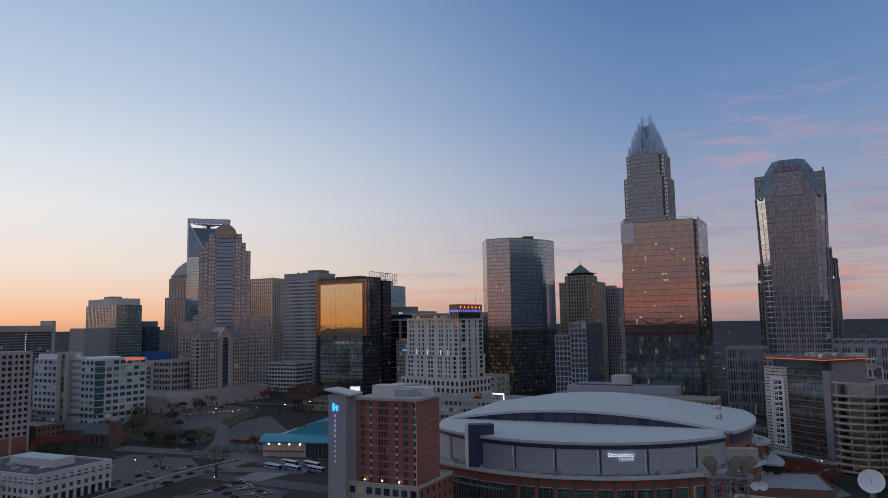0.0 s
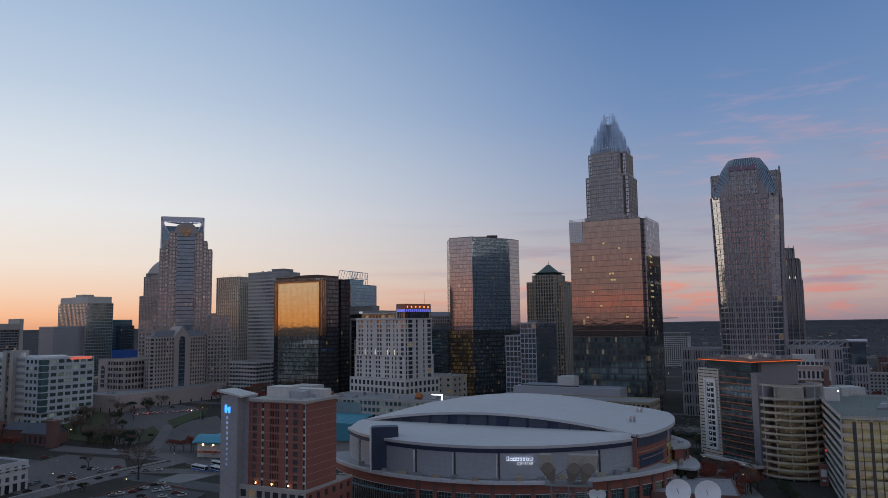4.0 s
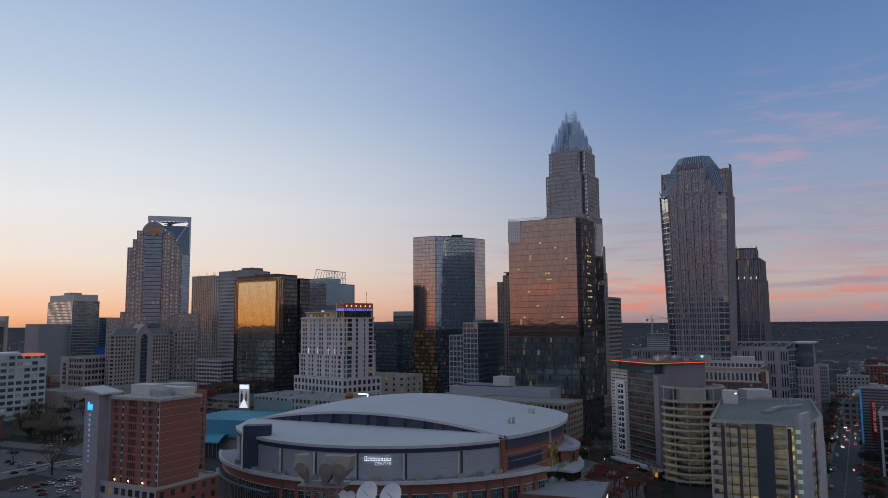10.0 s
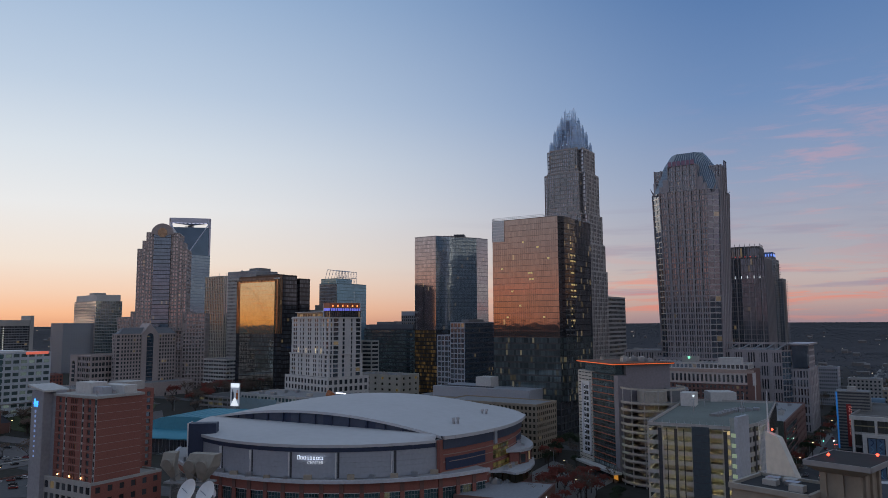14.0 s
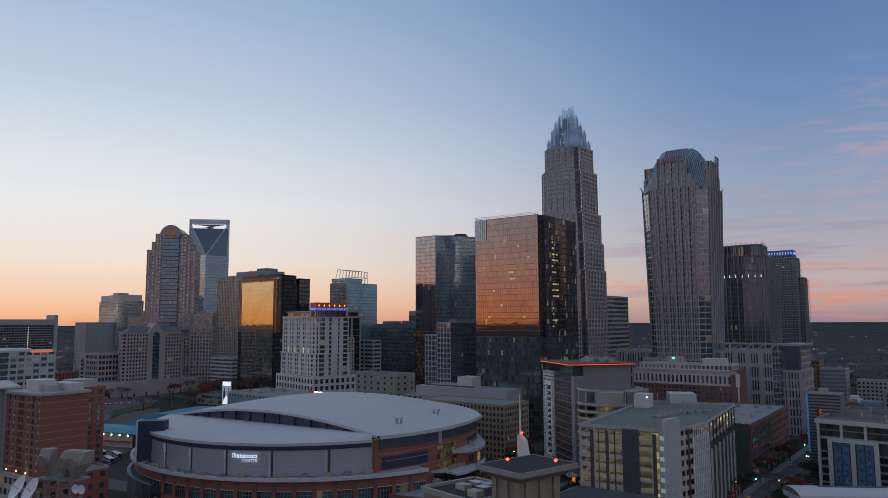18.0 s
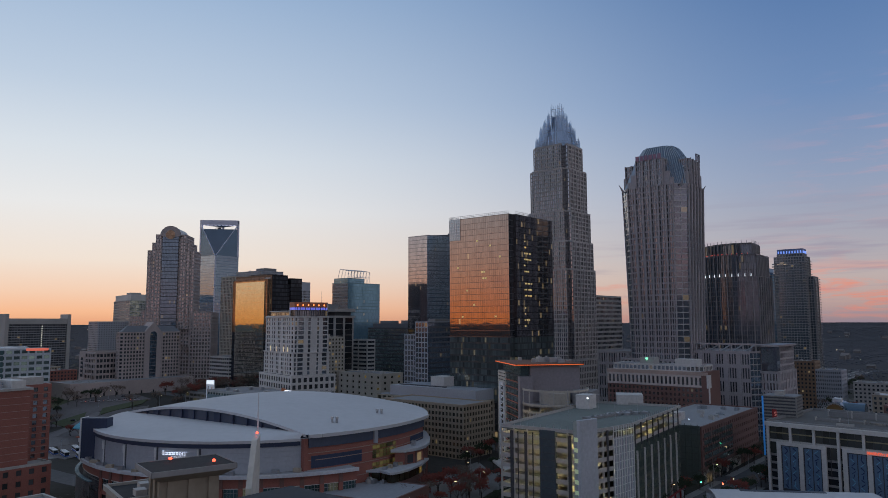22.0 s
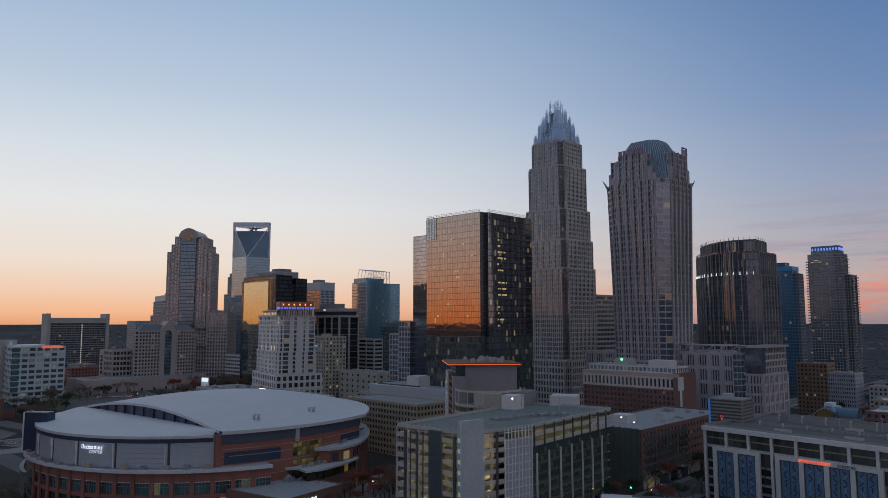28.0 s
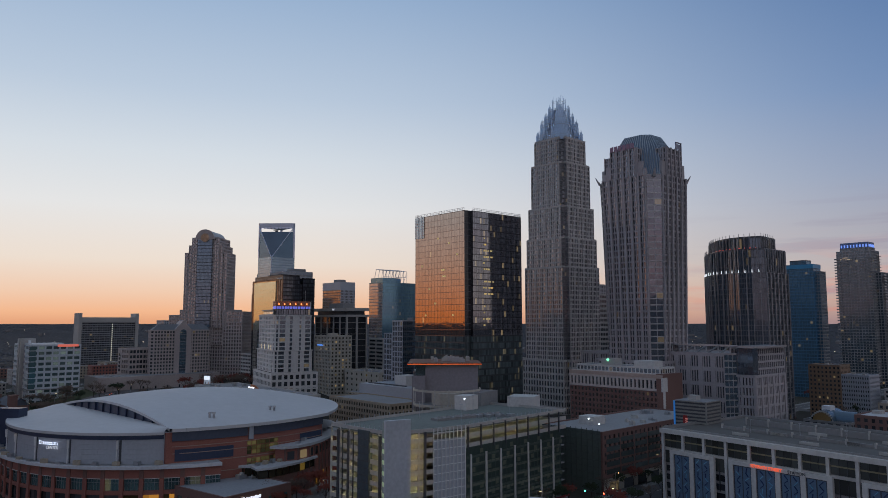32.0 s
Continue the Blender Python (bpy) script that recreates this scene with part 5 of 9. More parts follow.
part("tie", Mesh().tube((0, 0, 77), (22, 0, 72.4), 0.2, n=4).tube((0, 0, 77), (-8.5, 0, 72), 0.2, n=4).tube((0, 0, 70), (0, 0, 77), 0.5, 0.25, 5), CRANE, th)

# curved dark tower with vertical fins
th = thing("finned_tower", "dark curved glass tower with vertical stone fins and lit crown", "tower", 354, 638, 152)
BOW = [(0, 22), (-9, 18.2), (-18.7, 16.4), (-29, 17.8), (-38.5, 21.6), (-47.8, 28.4), (-55.9, 37.4), (-63.8, 48.5), (-70.6, 60.6)]


def bowed(ins, back=60.0):
    """The bowed front, the two ends and the flat back; ins moves all of it inward."""
    c = Vector((-26, 46))
    front = [tuple(Vector(p) + (c - Vector(p)).normalized() * ins) for p in BOW]
    return front[::-1] + [(-ins, back - ins), (-62 + ins, 84 - ins)]


DARK_FIN = mat("dark_fins", (0.31, 0.29, 0.295), 0.5)
G_FIN = glass("blue_grey_glass", (0.15, 0.185, 0.225), 0.6, 0.07, 0.02, power=0.16, vary=0.5)
S_CY = style(2.1, 4.0, 0.16, 0.16, 0.25, mat("graphite_spandrel", (0.17, 0.175, 0.19), 0.3, 0.4), G_FIN, 0, (3, 0.75, 0.9))
S_CYT = style(2.1, 5.6, 0.14, 0.10, 0.25, mat("graphite_rail", (0.11, 0.11, 0.12), 0.4, 0.4), G_FIN, 0, (2, 0.5, 1.0))
block(th, bowed(0), 0, 104, S_CY, ROOF_D, 0.4, sep=120)
block(th, bowed(1.0), 104, 122, S_CYT, ROOF_D, 1.0)
block(th, bowed(6.5), 122, 132, style(2.1, 9, 0.14, 0.1, 0.25, mat("crown_rail", (0.12, 0.12, 0.125), 0.4, 0.4), G_FIN, 0, (2, 0.5, 1.0)), ROOF_D, 1.0)
for ob in th.children:
    if ob.name.startswith("pier"):
        ob.data.materials[0] = DARK_FIN
fl, fg, fd, tipm = Mesh(), Mesh(), Mesh(), Mesh()


def beads(poly, step):
    """Points along the bowed front, a hand outside it."""
    out, c = [], Vector((-26, 46))
    for a, b in zip(poly, poly[1:]):
        a, b = Vector(a), Vector(b)
        n = max(1, round((b - a).length / step))
        out += [a.lerp(b, k / n) + (a - c).normalized() * 0.9 for k in range(n)]
    return out


for p in beads(bowed(0)[:9], 5.2):
    fl.tube((p.x, p.y, 104.2), (p.x, p.y, 106.6), 0.42, 0.12, 5)
for k, p in enumerate(beads(bowed(6.5)[:9], 3.4)):
    (fg if k < 9 else fd).box(p.x - 0.4, p.y - 0.3, 122.4, p.x + 0.4, p.y, 124.2)
for p in beads(bowed(1.0)[:9], 4.3):
    tipm.tube((p.x, p.y, 121), (p.x, p.y, 125.4), 0.3, 0.16, 4)
for p in beads(bowed(6.5)[:10], 4.3):
    tipm.tube((p.x, p.y, 131), (p.x, p.y, 135.2), 0.3, 0.16, 4)
part("fin_tip", tipm, DARK_FIN, th, kind="stuff")
part("floodlight", fl, lamp_mat("flood_white", (0.9, 0.95, 1.0), 0.9), th)
part("green_lamp", fg, lamp_mat("flood_green", (0.1, 0.7, 0.35), 0.7), th)
part("red_lamp", fd, lamp_mat("flood_red", (0.9, 0.1, 0.08), 0.8), th)

# blue glass apartment tower and the balconied tower
th = thing("blue_tower", "bright blue glass apartment tower", "tower", 421, 866, 152)
block(th, rect(26, 18), 0, 124, style(2.6, 3.3, 0.1, 0.25, 0.3, mat("blue_panel_wall", (0.07, 0.18, 0.30), 0.4, 0.2), G_BLUE2, 60), ROOF_G, 0.8)
block(th, rect(5, 14, 4.5, 5), 0, 117, style(2.4, 3.3, 0.2, 0.3, 0.3, CONC_D, G_BLUE2, 0), ROOF_G, 0.4)
block(th, rect(16, 12, -8, 4), 124, 129, style(2.6, 4, 0.1, 0.2, 0.2, DARKM, G_BLUE2, 0), ROOF_G, 0.4)
part("blue_band", Mesh().prism(shrink(rect(26, 18), -0.5), 120.5, 124.3), mat("bright_blue_band", (0.06, 0.30, 0.52), 0.35, 0.2), th, "bright blue band round the top")
th = thing("balcony_tower", "tall grey apartment tower with stacked balconies and blue-lit top", "tower", 500, 1018, 152)
S_VU = style(3.4, 3.35, 0.18, 0.22, 0.4, mat("grey_frame", (0.33, 0.33, 0.335), 0.6), glass("flat_glass", (0.15, 0.20, 0.24), 0.7, 0.08, 0.02, power=0.2, vary=0.3), 60)
block(th, rect(37, 28), 0, 150, S_VU, ROOF_G, 0.8)
block(th, rect(26, 26, 6, 14), 0, 124, S_VU, ROOF_G, 0.8, sep=20)
block(th, rect(31, 20, -3, 4), 150, 154.5, S_VU, ROOF_G, 0, sep=0)
part("top_screen", Mesh().prism(rect(31, 20, -3, 4), 154.5, 161.0), mat("blue_screen", (0.16, 0.22, 0.40), 0.5), th)
tb = Mesh()
for i in range(9):
    tb.box(-33 + i * 3.4, 3.6, 155.2, -31.6 + i * 3.4, 3.9, 158.4)
    tb.box(-2.9, 5 + i * 2.1, 155.2, -2.6, 6.2 + i * 2.1, 158.4)
part("top_lamp", tb, lamp_mat("pale_blue_lamp", (0.22, 0.38, 1.0), 0.75), th)
part("top_sign", Mesh().box(-33, -0.7, 140.6, -20, -0.5, 141.2).box(-30, -0.7, 142.4, -25, -0.5, 143.0), lamp_mat("pale_warm_sign", (1.0, 0.75, 0.5), 0.5), th, "thin lit bars of a sign")
rb = random.Random(23)
bal, rails = Mesh(), Mesh()
for k in range(1, 44):
    z = k * 3.35
    for x0, x1, y0, y1 in ((-39.5, -33, -1.8, 0.2), (-31, -25, -1.3, 0.1), (-22, -16, -1.3, 0.1), (-12, -6, -1.3, 0.1), (-3, 1.9, -1.8, 3.5)):
        if z < 141:
            bal.box(x0, y0, z, x1, y1, z + 0.35)
            rails.box(x0, y0, z + 0.35, x1, y0 + 0.08, z + 1.35)
    if z < 121:
        bal.box(5.8, 32, z, 8.8, 39, z + 0.35).box(5.8, 15, z, 8.6, 22, z + 0.35)
        rails.box(8.7, 32, z + 0.35, 8.8, 39, z + 1.35).box(8.5, 15, z + 0.35, 8.6, 22, z + 1.35)
    elif z < 148:
        bal.box(0, 20, z, 2.6, 28, z + 0.35)
part("balcony", bal, CONC, th, "stacked concrete balcony slabs", "stuff")
part("balcony_rail", rails, mat("rail_glass", (0.17, 0.21, 0.24), 0.2, 0.5), th, kind="stuff")

# ---- the arena ----
AMBER = glass("amber_shopfront", (0.10, 0.07, 0.03), 0.2, 0.1, 0.55, (1.0, 0.42, 0.06), 0.35, vary=0.8)
th = thing("arena", "round sports arena with overlapping white roofs and brick base", "arena", 69, 360)
R_AR = 76.5
E_AR, N_AR = Vector((0.919, -0.393)), Vector((0.393, 0.919))
P0, P1 = Vector((-70.6, -10.0)), Vector((47.5, -60.5))
CH = (P1 - P0).length


def to_circle(p, d, r):
    b = p.dot(d)
    return -b + math.sqrt(max(0, b * b - p.dot(p) + r * r))


def roof_z(k, t):
    a = 1 - (2 * k - 1) ** 2
    return 22.3 + 6.3 * a * (1 - t * t) + 4.2 * a * math.sin(math.pi * t) ** 0.9


up = Mesh()
BULGE = Vector((0.919, -0.393)) * 9.0
NI, NJ = 28, 16
gridp = []
for i in range(NI + 1):
    k = i / NI
    p = P0 + E_AR * CH * k
    ln = max(0.5, to_circle(p, N_AR, 78.0))
    gridp.append([(*(p + N_AR * ln * j / NJ + BULGE * (k ** 7) * math.sin(math.pi * min(1, (j / NJ) * 0.93)) ** 0.8), roof_z(k, j / NJ)) for j in range(NJ + 1)])
for i in range(NI):
    for j in range(NJ):
        up.face(gridp[i][j], gridp[i + 1][j], gridp[i + 1][j + 1], gridp[i][j + 1])
part("upper_roof", up.weld(), WHITE_ROOF, th, "broad white membrane roof, gently arched")
ledge = Mesh()
for i in range(NI):
    a, b = gridp[i][0], gridp[i + 1][0]
    fa, fb = (a[0] - 0.5, a[1] - 1.2), (b[0] - 0.5, b[1] - 1.2)
    ledge.face((*fa, a[2] - 1.0), (*fb, b[2] - 1.0), (*fb, b[2] + 0.1), (*fa, a[2] + 0.1))
    ledge.face((*fa, a[2] + 0.1), (*fb, b[2] + 0.1), (b[0], b[1], b[2] + 0.02), (a[0], a[1], a[2] + 0.02))
    ledge.face((a[0], a[1], a[2] - 1.0), (b[0], b[1], b[2] - 1.0), (*fb, b[2] - 1.0), (*fa, a[2] - 1.0))
part("roof_edge", ledge.weld(), WHITE_ROOF, th)
for j in range(NJ):
    a, b = gridp[NI][j], gridp[NI][j + 1]
    part("roof_fascia", Mesh().slab(a[:2], b[:2], -0.2, 1.4, a[2] - 1.3, a[2] + 0.1), WHITE_ROOF, th)
for i in range(NI):
    a, b = gridp[i + 1][NJ], gridp[i][NJ]
    part("roof_fascia", Mesh().slab(a[:2], b[:2], -0.2, 0.8, min(a[2], b[2]) - 1.2, min(a[2], b[2]) + 0.1), WHITE_ROOF, th)
# navy wall under the arch, in panels
for i in range(NI):
    a, b = gridp[i][0], gridp[i + 1][0]
    q = Mesh()
    q.face((a[0], a[1], 20.5), (b[0], b[1], 20.5), (b[0], b[1], b[2] - 0.2), (a[0], a[1], a[2] - 0.2))
    part("arch_panel", q, NAVY_L if i % 5 else NAVY, th)
    if i % 2 == 0 and b[2] - 20.5 > 1.6:
        part("arch_rib", Mesh().prism([(a[0] - 0.3, a[1] - 0.7), (a[0] + 0.25, a[1] - 0.9), (a[0] + 0.4, a[1]), (a[0] - 0.2, a[1])], 20.5, a[2] - 0.3), NAVY, th)
# lower crescent roof, its fascia and grey panelled wall
low, wall_pts = Mesh(), []
NL = 44
for i in range(NL + 1):
    p = P0 + E_AR * CH * (0.015 + 0.97 * i / NL)
    wall_pts.append(p - N_AR * to_circle(p, -N_AR, R_AR))
for i in range(NL):
    for j in range(5):
        quad = []
        for ii, jj in ((i, j), (i + 1, j), (i + 1, j + 1), (i, j + 1)):
            p = P0 + E_AR * CH * (0.015 + 0.97 * ii / NL)
            q = wall_pts[ii].lerp(p, jj / 5)
            quad.append((q.x, q.y, 21.0 + 2.0 * math.sin(math.pi / 2 * jj / 5)))
        low.face(*quad)
part("lower_roof", low.weld(), WHITE_ROOF, th, "crescent-shaped white membrane roof")
for a, b in zip(wall_pts, wall_pts[1:]):
    part("eave", Mesh().slab(a, b, -0.5, 0.9, 20.0, 21.1), WHITE_ROOF, th)
    part("eave_band", Mesh().slab(a, b, -0.5, 0.35, 18.3, 20.0), NAVY, th)
for i, (a, b) in enumerate(zip(wall_pts, wall_pts[1:])):
    q = Mesh()
    for k in range(5):
        q.slab(a, b, -0.3, 0.02 * ((i * 3 + k * 5) % 4), 8.5 + k * 1.96, 8.5 + (k + 1) * 1.96 - 0.04)
    part("wall_panel", q, GREY_PANEL, th)
    if i % 6 == 4:
        part("fin_slot", Mesh().slab(a + (b - a) * 0.28, a + (b - a) * 0.52, 0, 0.1, 8.6, 18.2), DARKM, th)
        f = Mesh()
        d = (b - a).normalized()
        n = Vector((d.y, -d.x))
        f.prism([tuple(a + n * 0.1), tuple(a + d * 0.3 + n * 0.9), tuple(a + d * 0.6 + n * 0.1)], 14.6, 18.0, True, [tuple(a + n * 0.1), tuple(a + d * 0.3 + n * 1.1), tuple(a + d * 0.6 + n * 0.1)])
        f.prism([tuple(a + n * 0.1), tuple(a + d * 0.2 + n * 0.5), tuple(a + d * 0.4 + n * 0.1)], 8.5, 14.6, True)
        part("wall_fin", f, WHITE_P, th)
part("pylon", Mesh().prism([(-60, -55.5), (-49, -53.5), (-50, -48), (-61, -50)], 8, 25.5), NAVY, th, "square dark navy pylon")
part("pylon_edge", Mesh().prism([(-60.4, -55.9), (-59.9, -55.8), (-60.8, -49.8), (-61.3, -49.9)], 8, 25.7), WHITE_P, th)
# terrace ring round the base
TER = []
for i in range(49):
    w = radians(188 + i * (322 - 188) / 48)
    r = 85 - 5.0 * math.sin(math.pi * i / 48) - 2 * i / 48
    TER.append(Vector((r * math.cos(w), r * math.sin(w))))
ter, rim, plinth = Mesh(), Mesh(), Mesh()
for i, (a, b) in enumerate(zip(TER, TER[1:])):
    ai, bi = a * 0.86, b * 0.86
    ter.face((*a, 8.2), (*b, 8.2), (*bi, 8.6), (*ai, 8.6))
    rim.slab(a, b, -0.5, 0.7, 7.2, 8.5)
    part("brick_band", Mesh().slab(a * 0.985, b * 0.985, -0.4, 0.0, 3.2, 7.2), BRICK, th)
    part("stone_band", Mesh().slab(a * 0.985, b * 0.985, -0.4, 0.08, 3.2, 3.45), PRECAST, th)
    if i >= 18:
        part("brick_band", Mesh().slab(a * 0.985, b * 0.985, -0.4, 0.0, -3.0, -1.3), BRICK, th)
    plinth.slab(a * 0.985, b * 0.985, -0.4, 0.0, -9.5, -8.4)
    if i % 2 == 0 and i >= 18:
        part("brick_pier", Mesh().slab(a * 0.985, a * 0.985 + (b - a) * 0.42, -0.3, 0.45, -9.5, 3.4), BRICK, th)
        part("pier_cap", Mesh().slab(a * 0.985, a * 0.985 + (b - a) * 0.42, -0.3, 0.35, 3.45, 7.0), BRICK_D, th)
    part("base_glass", Mesh().slab(a * 0.975, b * 0.975, -0.2, 0.05, -1.4 if i >= 18 else -3.2, 3.3), G_TEAL if i >= 18 else G_OFFICE, th)
    part("street_glass", Mesh().slab(a * 0.975, b * 0.975, -0.2, 0.05, -8.6, -2.9), G_OFFICE if i < 38 else AMBER, th)
    mul = Mesh()
    for q in (0.15, 0.5, 0.85):
        m_ = a.lerp(b, q) * 0.977
        mul.slab(m_, m_ + (b - a) * 0.025, 0, 0.15, -1.3, 3.2)
    mul.slab(a * 0.977, b * 0.977, 0.02, 0.12, 1.6, 1.72)
    part("mullion", mul, STEEL, th)
part("terrace", ter, mat("terrace_paving", (0.36, 0.35, 0.36)), th)
part("terrace_rim", rim, mat("pale_rim", (0.55, 0.55, 0.58)), th)
part("brick_plinth", plinth, BRICK_D, th)
can = Mesh()
for a, b in zip(TER[2:17], TER[3:18]):
    can.slab(a, b, 0.2, 1.8, 1.4, 1.8)
part("canopy", can, mat("teal_canopy", (0.12, 0.22, 0.26), 0.5), th, "curved glazed entrance canopy")
cg = Mesh()
for a, b in zip(TER[2:17], TER[3:18]):
    d = (b - a)
    for k in range(3):
        q = a + d * k / 3
        cg.slab(q * 1.015, (q + d * 0.05) * 1.015, -0.1, 0.1, -9.4, 1.4)
part("canopy_post", cg, STEEL, th)
# straight brick side
B0, B1 = P1 + N_AR * 0.3, P1 + N_AR * 74
def side(s0, s1, o0, o1, z0, z1):
    m, n = Mesh(), max(1, int((s1 - s0) / 6))
    pt = [P1 + N_AR * s + BULGE * 0.93 * math.sin(math.pi * min(1, s / 74 * 0.93)) ** 0.8 for s in [s0 + (s1 - s0) * k / n for k in range(n + 1)]]
    poly = []
    for q, o in ((pt, o1), (pt[::-1], o0)):
        for k, p in enumerate(q):
            d = (q[min(k + 1, n)] - q[max(k - 1, 0)]).normalized() * (1 if o == o1 else -1)
            poly.append(tuple(p + Vector((d.y, -d.x)) * o))
    i = len(poly) // 2
    for k in range(n):
        m.prism([poly[k], poly[k + 1], poly[len(poly) - 2 - k], poly[len(poly) - 1 - k]], z0, z1, True)
    return m.weld()
part("side_wall", side(0, 73.5, -1.5, 0, -9.5, 21.0), BRICK, th, "red brick side wall with pale bands")
for s0, s1 in ((0, 30), (33, 73.5)):
    part("side_glazing", side(s0, s1, 0, 0.5, 17.2, 20.9), NAVY_L, th)
part("side_post", side(30.5, 32.5, 0, 0.9, 15.5, 21.1), GREY_PANEL, th)
for z in (-1.0, 3.4, 8.2, 12.0, 14.8):
    part("stone_band", side(0, 73.5, 0, 0.2, z, z + 0.28), mat("rose_band", (0.36, 0.25, 0.21)) if z == -1.0 else bpy.data.materials["rose_band"], th)
part("corner_wall", Mesh().slab(wall_pts[-1], P1, -0.6, 0.0, -2, 21.0), GREY_PANEL, th)
part("corner_wall", Mesh().slab(P1 - N_AR * 2.5, P1 + N_AR * 0.5, -1.4, 0.05, -9.4, 20.8), BRICK, th)
part("side_recess", side(1, 24, 0.02, 0.12, 9.0, 13.8), NAVY, th)
part("side_recess", side(58, 73, 0.02, 0.12, 9.5, 14.6), NAVY, th)
LIT_STAIR = glass("lit_stair", (0.12, 0.11, 0.05), 0.2, 0.1, 0.8, (1.0, 0.80, 0.28), 0.05)
for k in range(7):
    for z in (3.8, 5.8, 9.2, 11.0, 13.0):
        part("stair_window", side(30 + k * 2.2, 31.9 + k * 2.2, 0.1, 0.25, z, z + 1.6), LIT_STAIR, th, "window lit dim yellow from within")
PALE_T = mat("pale_terrace", (0.46, 0.46, 0.48))
UPT = [(72, -27), (78.5, -25.5), (82.5, -20), (84.3, -12), (84, -3), (81, 11), (75.5, 27), (66, 45), (54, 58), (40, 60), (58, 40), (68, 18), (73, -2)]
part("upper_terrace", Mesh().prism(UPT, 10.2, 11.4, True), PALE_T, th, "curved pale terrace roof round the end")
part("terrace_wall", Mesh().prism(shrink(UPT, 1.4), -3.5, 10.2), BRICK, th)
part("terrace_base", Mesh().prism(shrink(UPT, 2.6), -9.5, -3.5), BRICK_D, th)
for k in range(1, 8):
    A, B = Vector(shrink(UPT, 1.4)[k]), Vector(shrink(UPT, 1.4)[k + 1])
    n = max(1, int((B - A).length / 4))
    for i in range(n):
        p, q = A.lerp(B, (i + 0.25) / n), A.lerp(B, (i + 0.8) / n)
        part("terrace_window", Mesh().slab(p, q, -0.1, 0.06, 5.2, 8.8), G_OFFICE, th)
        part("shop_window", Mesh().slab(p, q, -1.4, -0.9, -8.8, -4.4), AMBER, th, "shop window glowing amber")
        part("brick_pier", Mesh().slab(A.lerp(B, i / n), A.lerp(B, (i + 0.14) / n), -0.4, 0.5, -9.5, 10.2), BRICK_D, th)
part("tower_block", Mesh().prism([(72, -2), (77, -1), (77, 7), (72, 7)], 11.4, 19.5), NAVY, th, "dark navy lift tower")
part("tower_glass", Mesh().prism([(70, -8), (75, -8.5), (75.5, -3), (71, -2)], 11.4, 17.5), G_BLUE, th)
LOT = [(60, -40), (70.2, -38.1), (76.3, -42.5), (80, -38), (82.6, -31), (84.6, -20), (84.6, -7.2), (78, -6), (70, -22)]
part("lower_terrace", Mesh().prism(LOT, 3.9, 4.8, True), PALE_T, th, "curved pale lower terrace roof")
part("terrace_wall", Mesh().prism(shrink(LOT, 1.6), -9.5, 0.4), BRICK_D, th)
for k in range(0, 6):
    A, B = Vector(shrink(LOT, 1.2)[k]), Vector(shrink(LOT, 1.2)[k + 1])
    n = max(1, int((B - A).length / 3))
    for i in range(n):
        part("terrace_window", Mesh().slab(A.lerp(B, (i + 0.08) / n), A.lerp(B, (i + 0.92) / n), -0.4, 0, 0.4, 3.9), G_YELLOW, th)
for i in range(7):
    x, y = 72.5 + i * 1.3, -36 + i * 3.6
    part("roof_unit", Mesh().box(x - 1.2, y - 0.9, 4.8, x + 0.6, y + 0.9, 6.0 + 0.3 * (i % 3)), TAN if i % 2 else STEEL, th)
for i in range(7):
    x, y = 79.5 - i * 1.6, -16 + i * 7.5
    part("roof_unit", Mesh().box(x - 1.0, y - 0.8, 11.4, x + 0.8, y + 1.2, 12.4 + 0.3 * (i % 2)), STEEL, th)
sgn = Mesh()
t0 = Vector((-6.5, -76.9))
for i, w in enumerate((0.9, 1.0, 0.9, 0.9, 0.7, 0.7, 0.9, 1.3)):
    x = t0.x + i * 1.25
    top = 16.7 + (0.5 if i == 0 else 0)
    for x0, z0, x1, z1 in ((x, 15.7, x + 0.17, top), (x + w - 0.17, 15.7, x + w, top), (x, 15.7, x + w, 15.87), (x, top - 0.17, x + w, top)):
        sgn.box(x0, t0.y - 0.45, z0, x1, t0.y - 0.25, z1)
part("sign_bar", sgn, lamp_mat("sign_white", (0.85, 0.9, 1.0), 0.5), th, "white raised sign letters as open bars")
txt = bpy.data.curves.new("sign_text", "FONT")
txt.body, txt.size, txt.extrude = "CENTER", 1.7, 0.06
txt.materials.append(lamp_mat("sign_letters", (0.9, 0.92, 1.0), 0.36))
tob = new("sign_text", txt)
tob.parent = th
tob.matrix_basis = pose(-2.6, -77.4, 14.0, 90, 0, 3)
vents = Mesh()
for p in ((50.1, -40.8), (51.9, -40.2), (61.0, -11.4), (62.9, -10.8)):
    vents.tube((p[0], p[1], 22.2), (p[0], p[1], 26.2), 0.6, 0.5, 8)
    vents.tube((p[0], p[1], 26.2), (p[0], p[1], 27.0), 0.85, 0.7, 8)
part("roof_vent", vents, STEEL, th)
roof_bits = random.Random(8)
for i in range(16):
    w = radians(215 + i * 6)
    p = Vector((math.cos(w), math.sin(w))) * 78.5
    q = Mesh().box(p.x - 2, p.y - 0.8, 8.4, p.x + roof_bits.uniform(0, 2), p.y + 0.8, 9.3 + roof_bits.random())
    part("planter" if i % 2 else "roof_unit", q, TAN if i % 2 else STEEL, th)
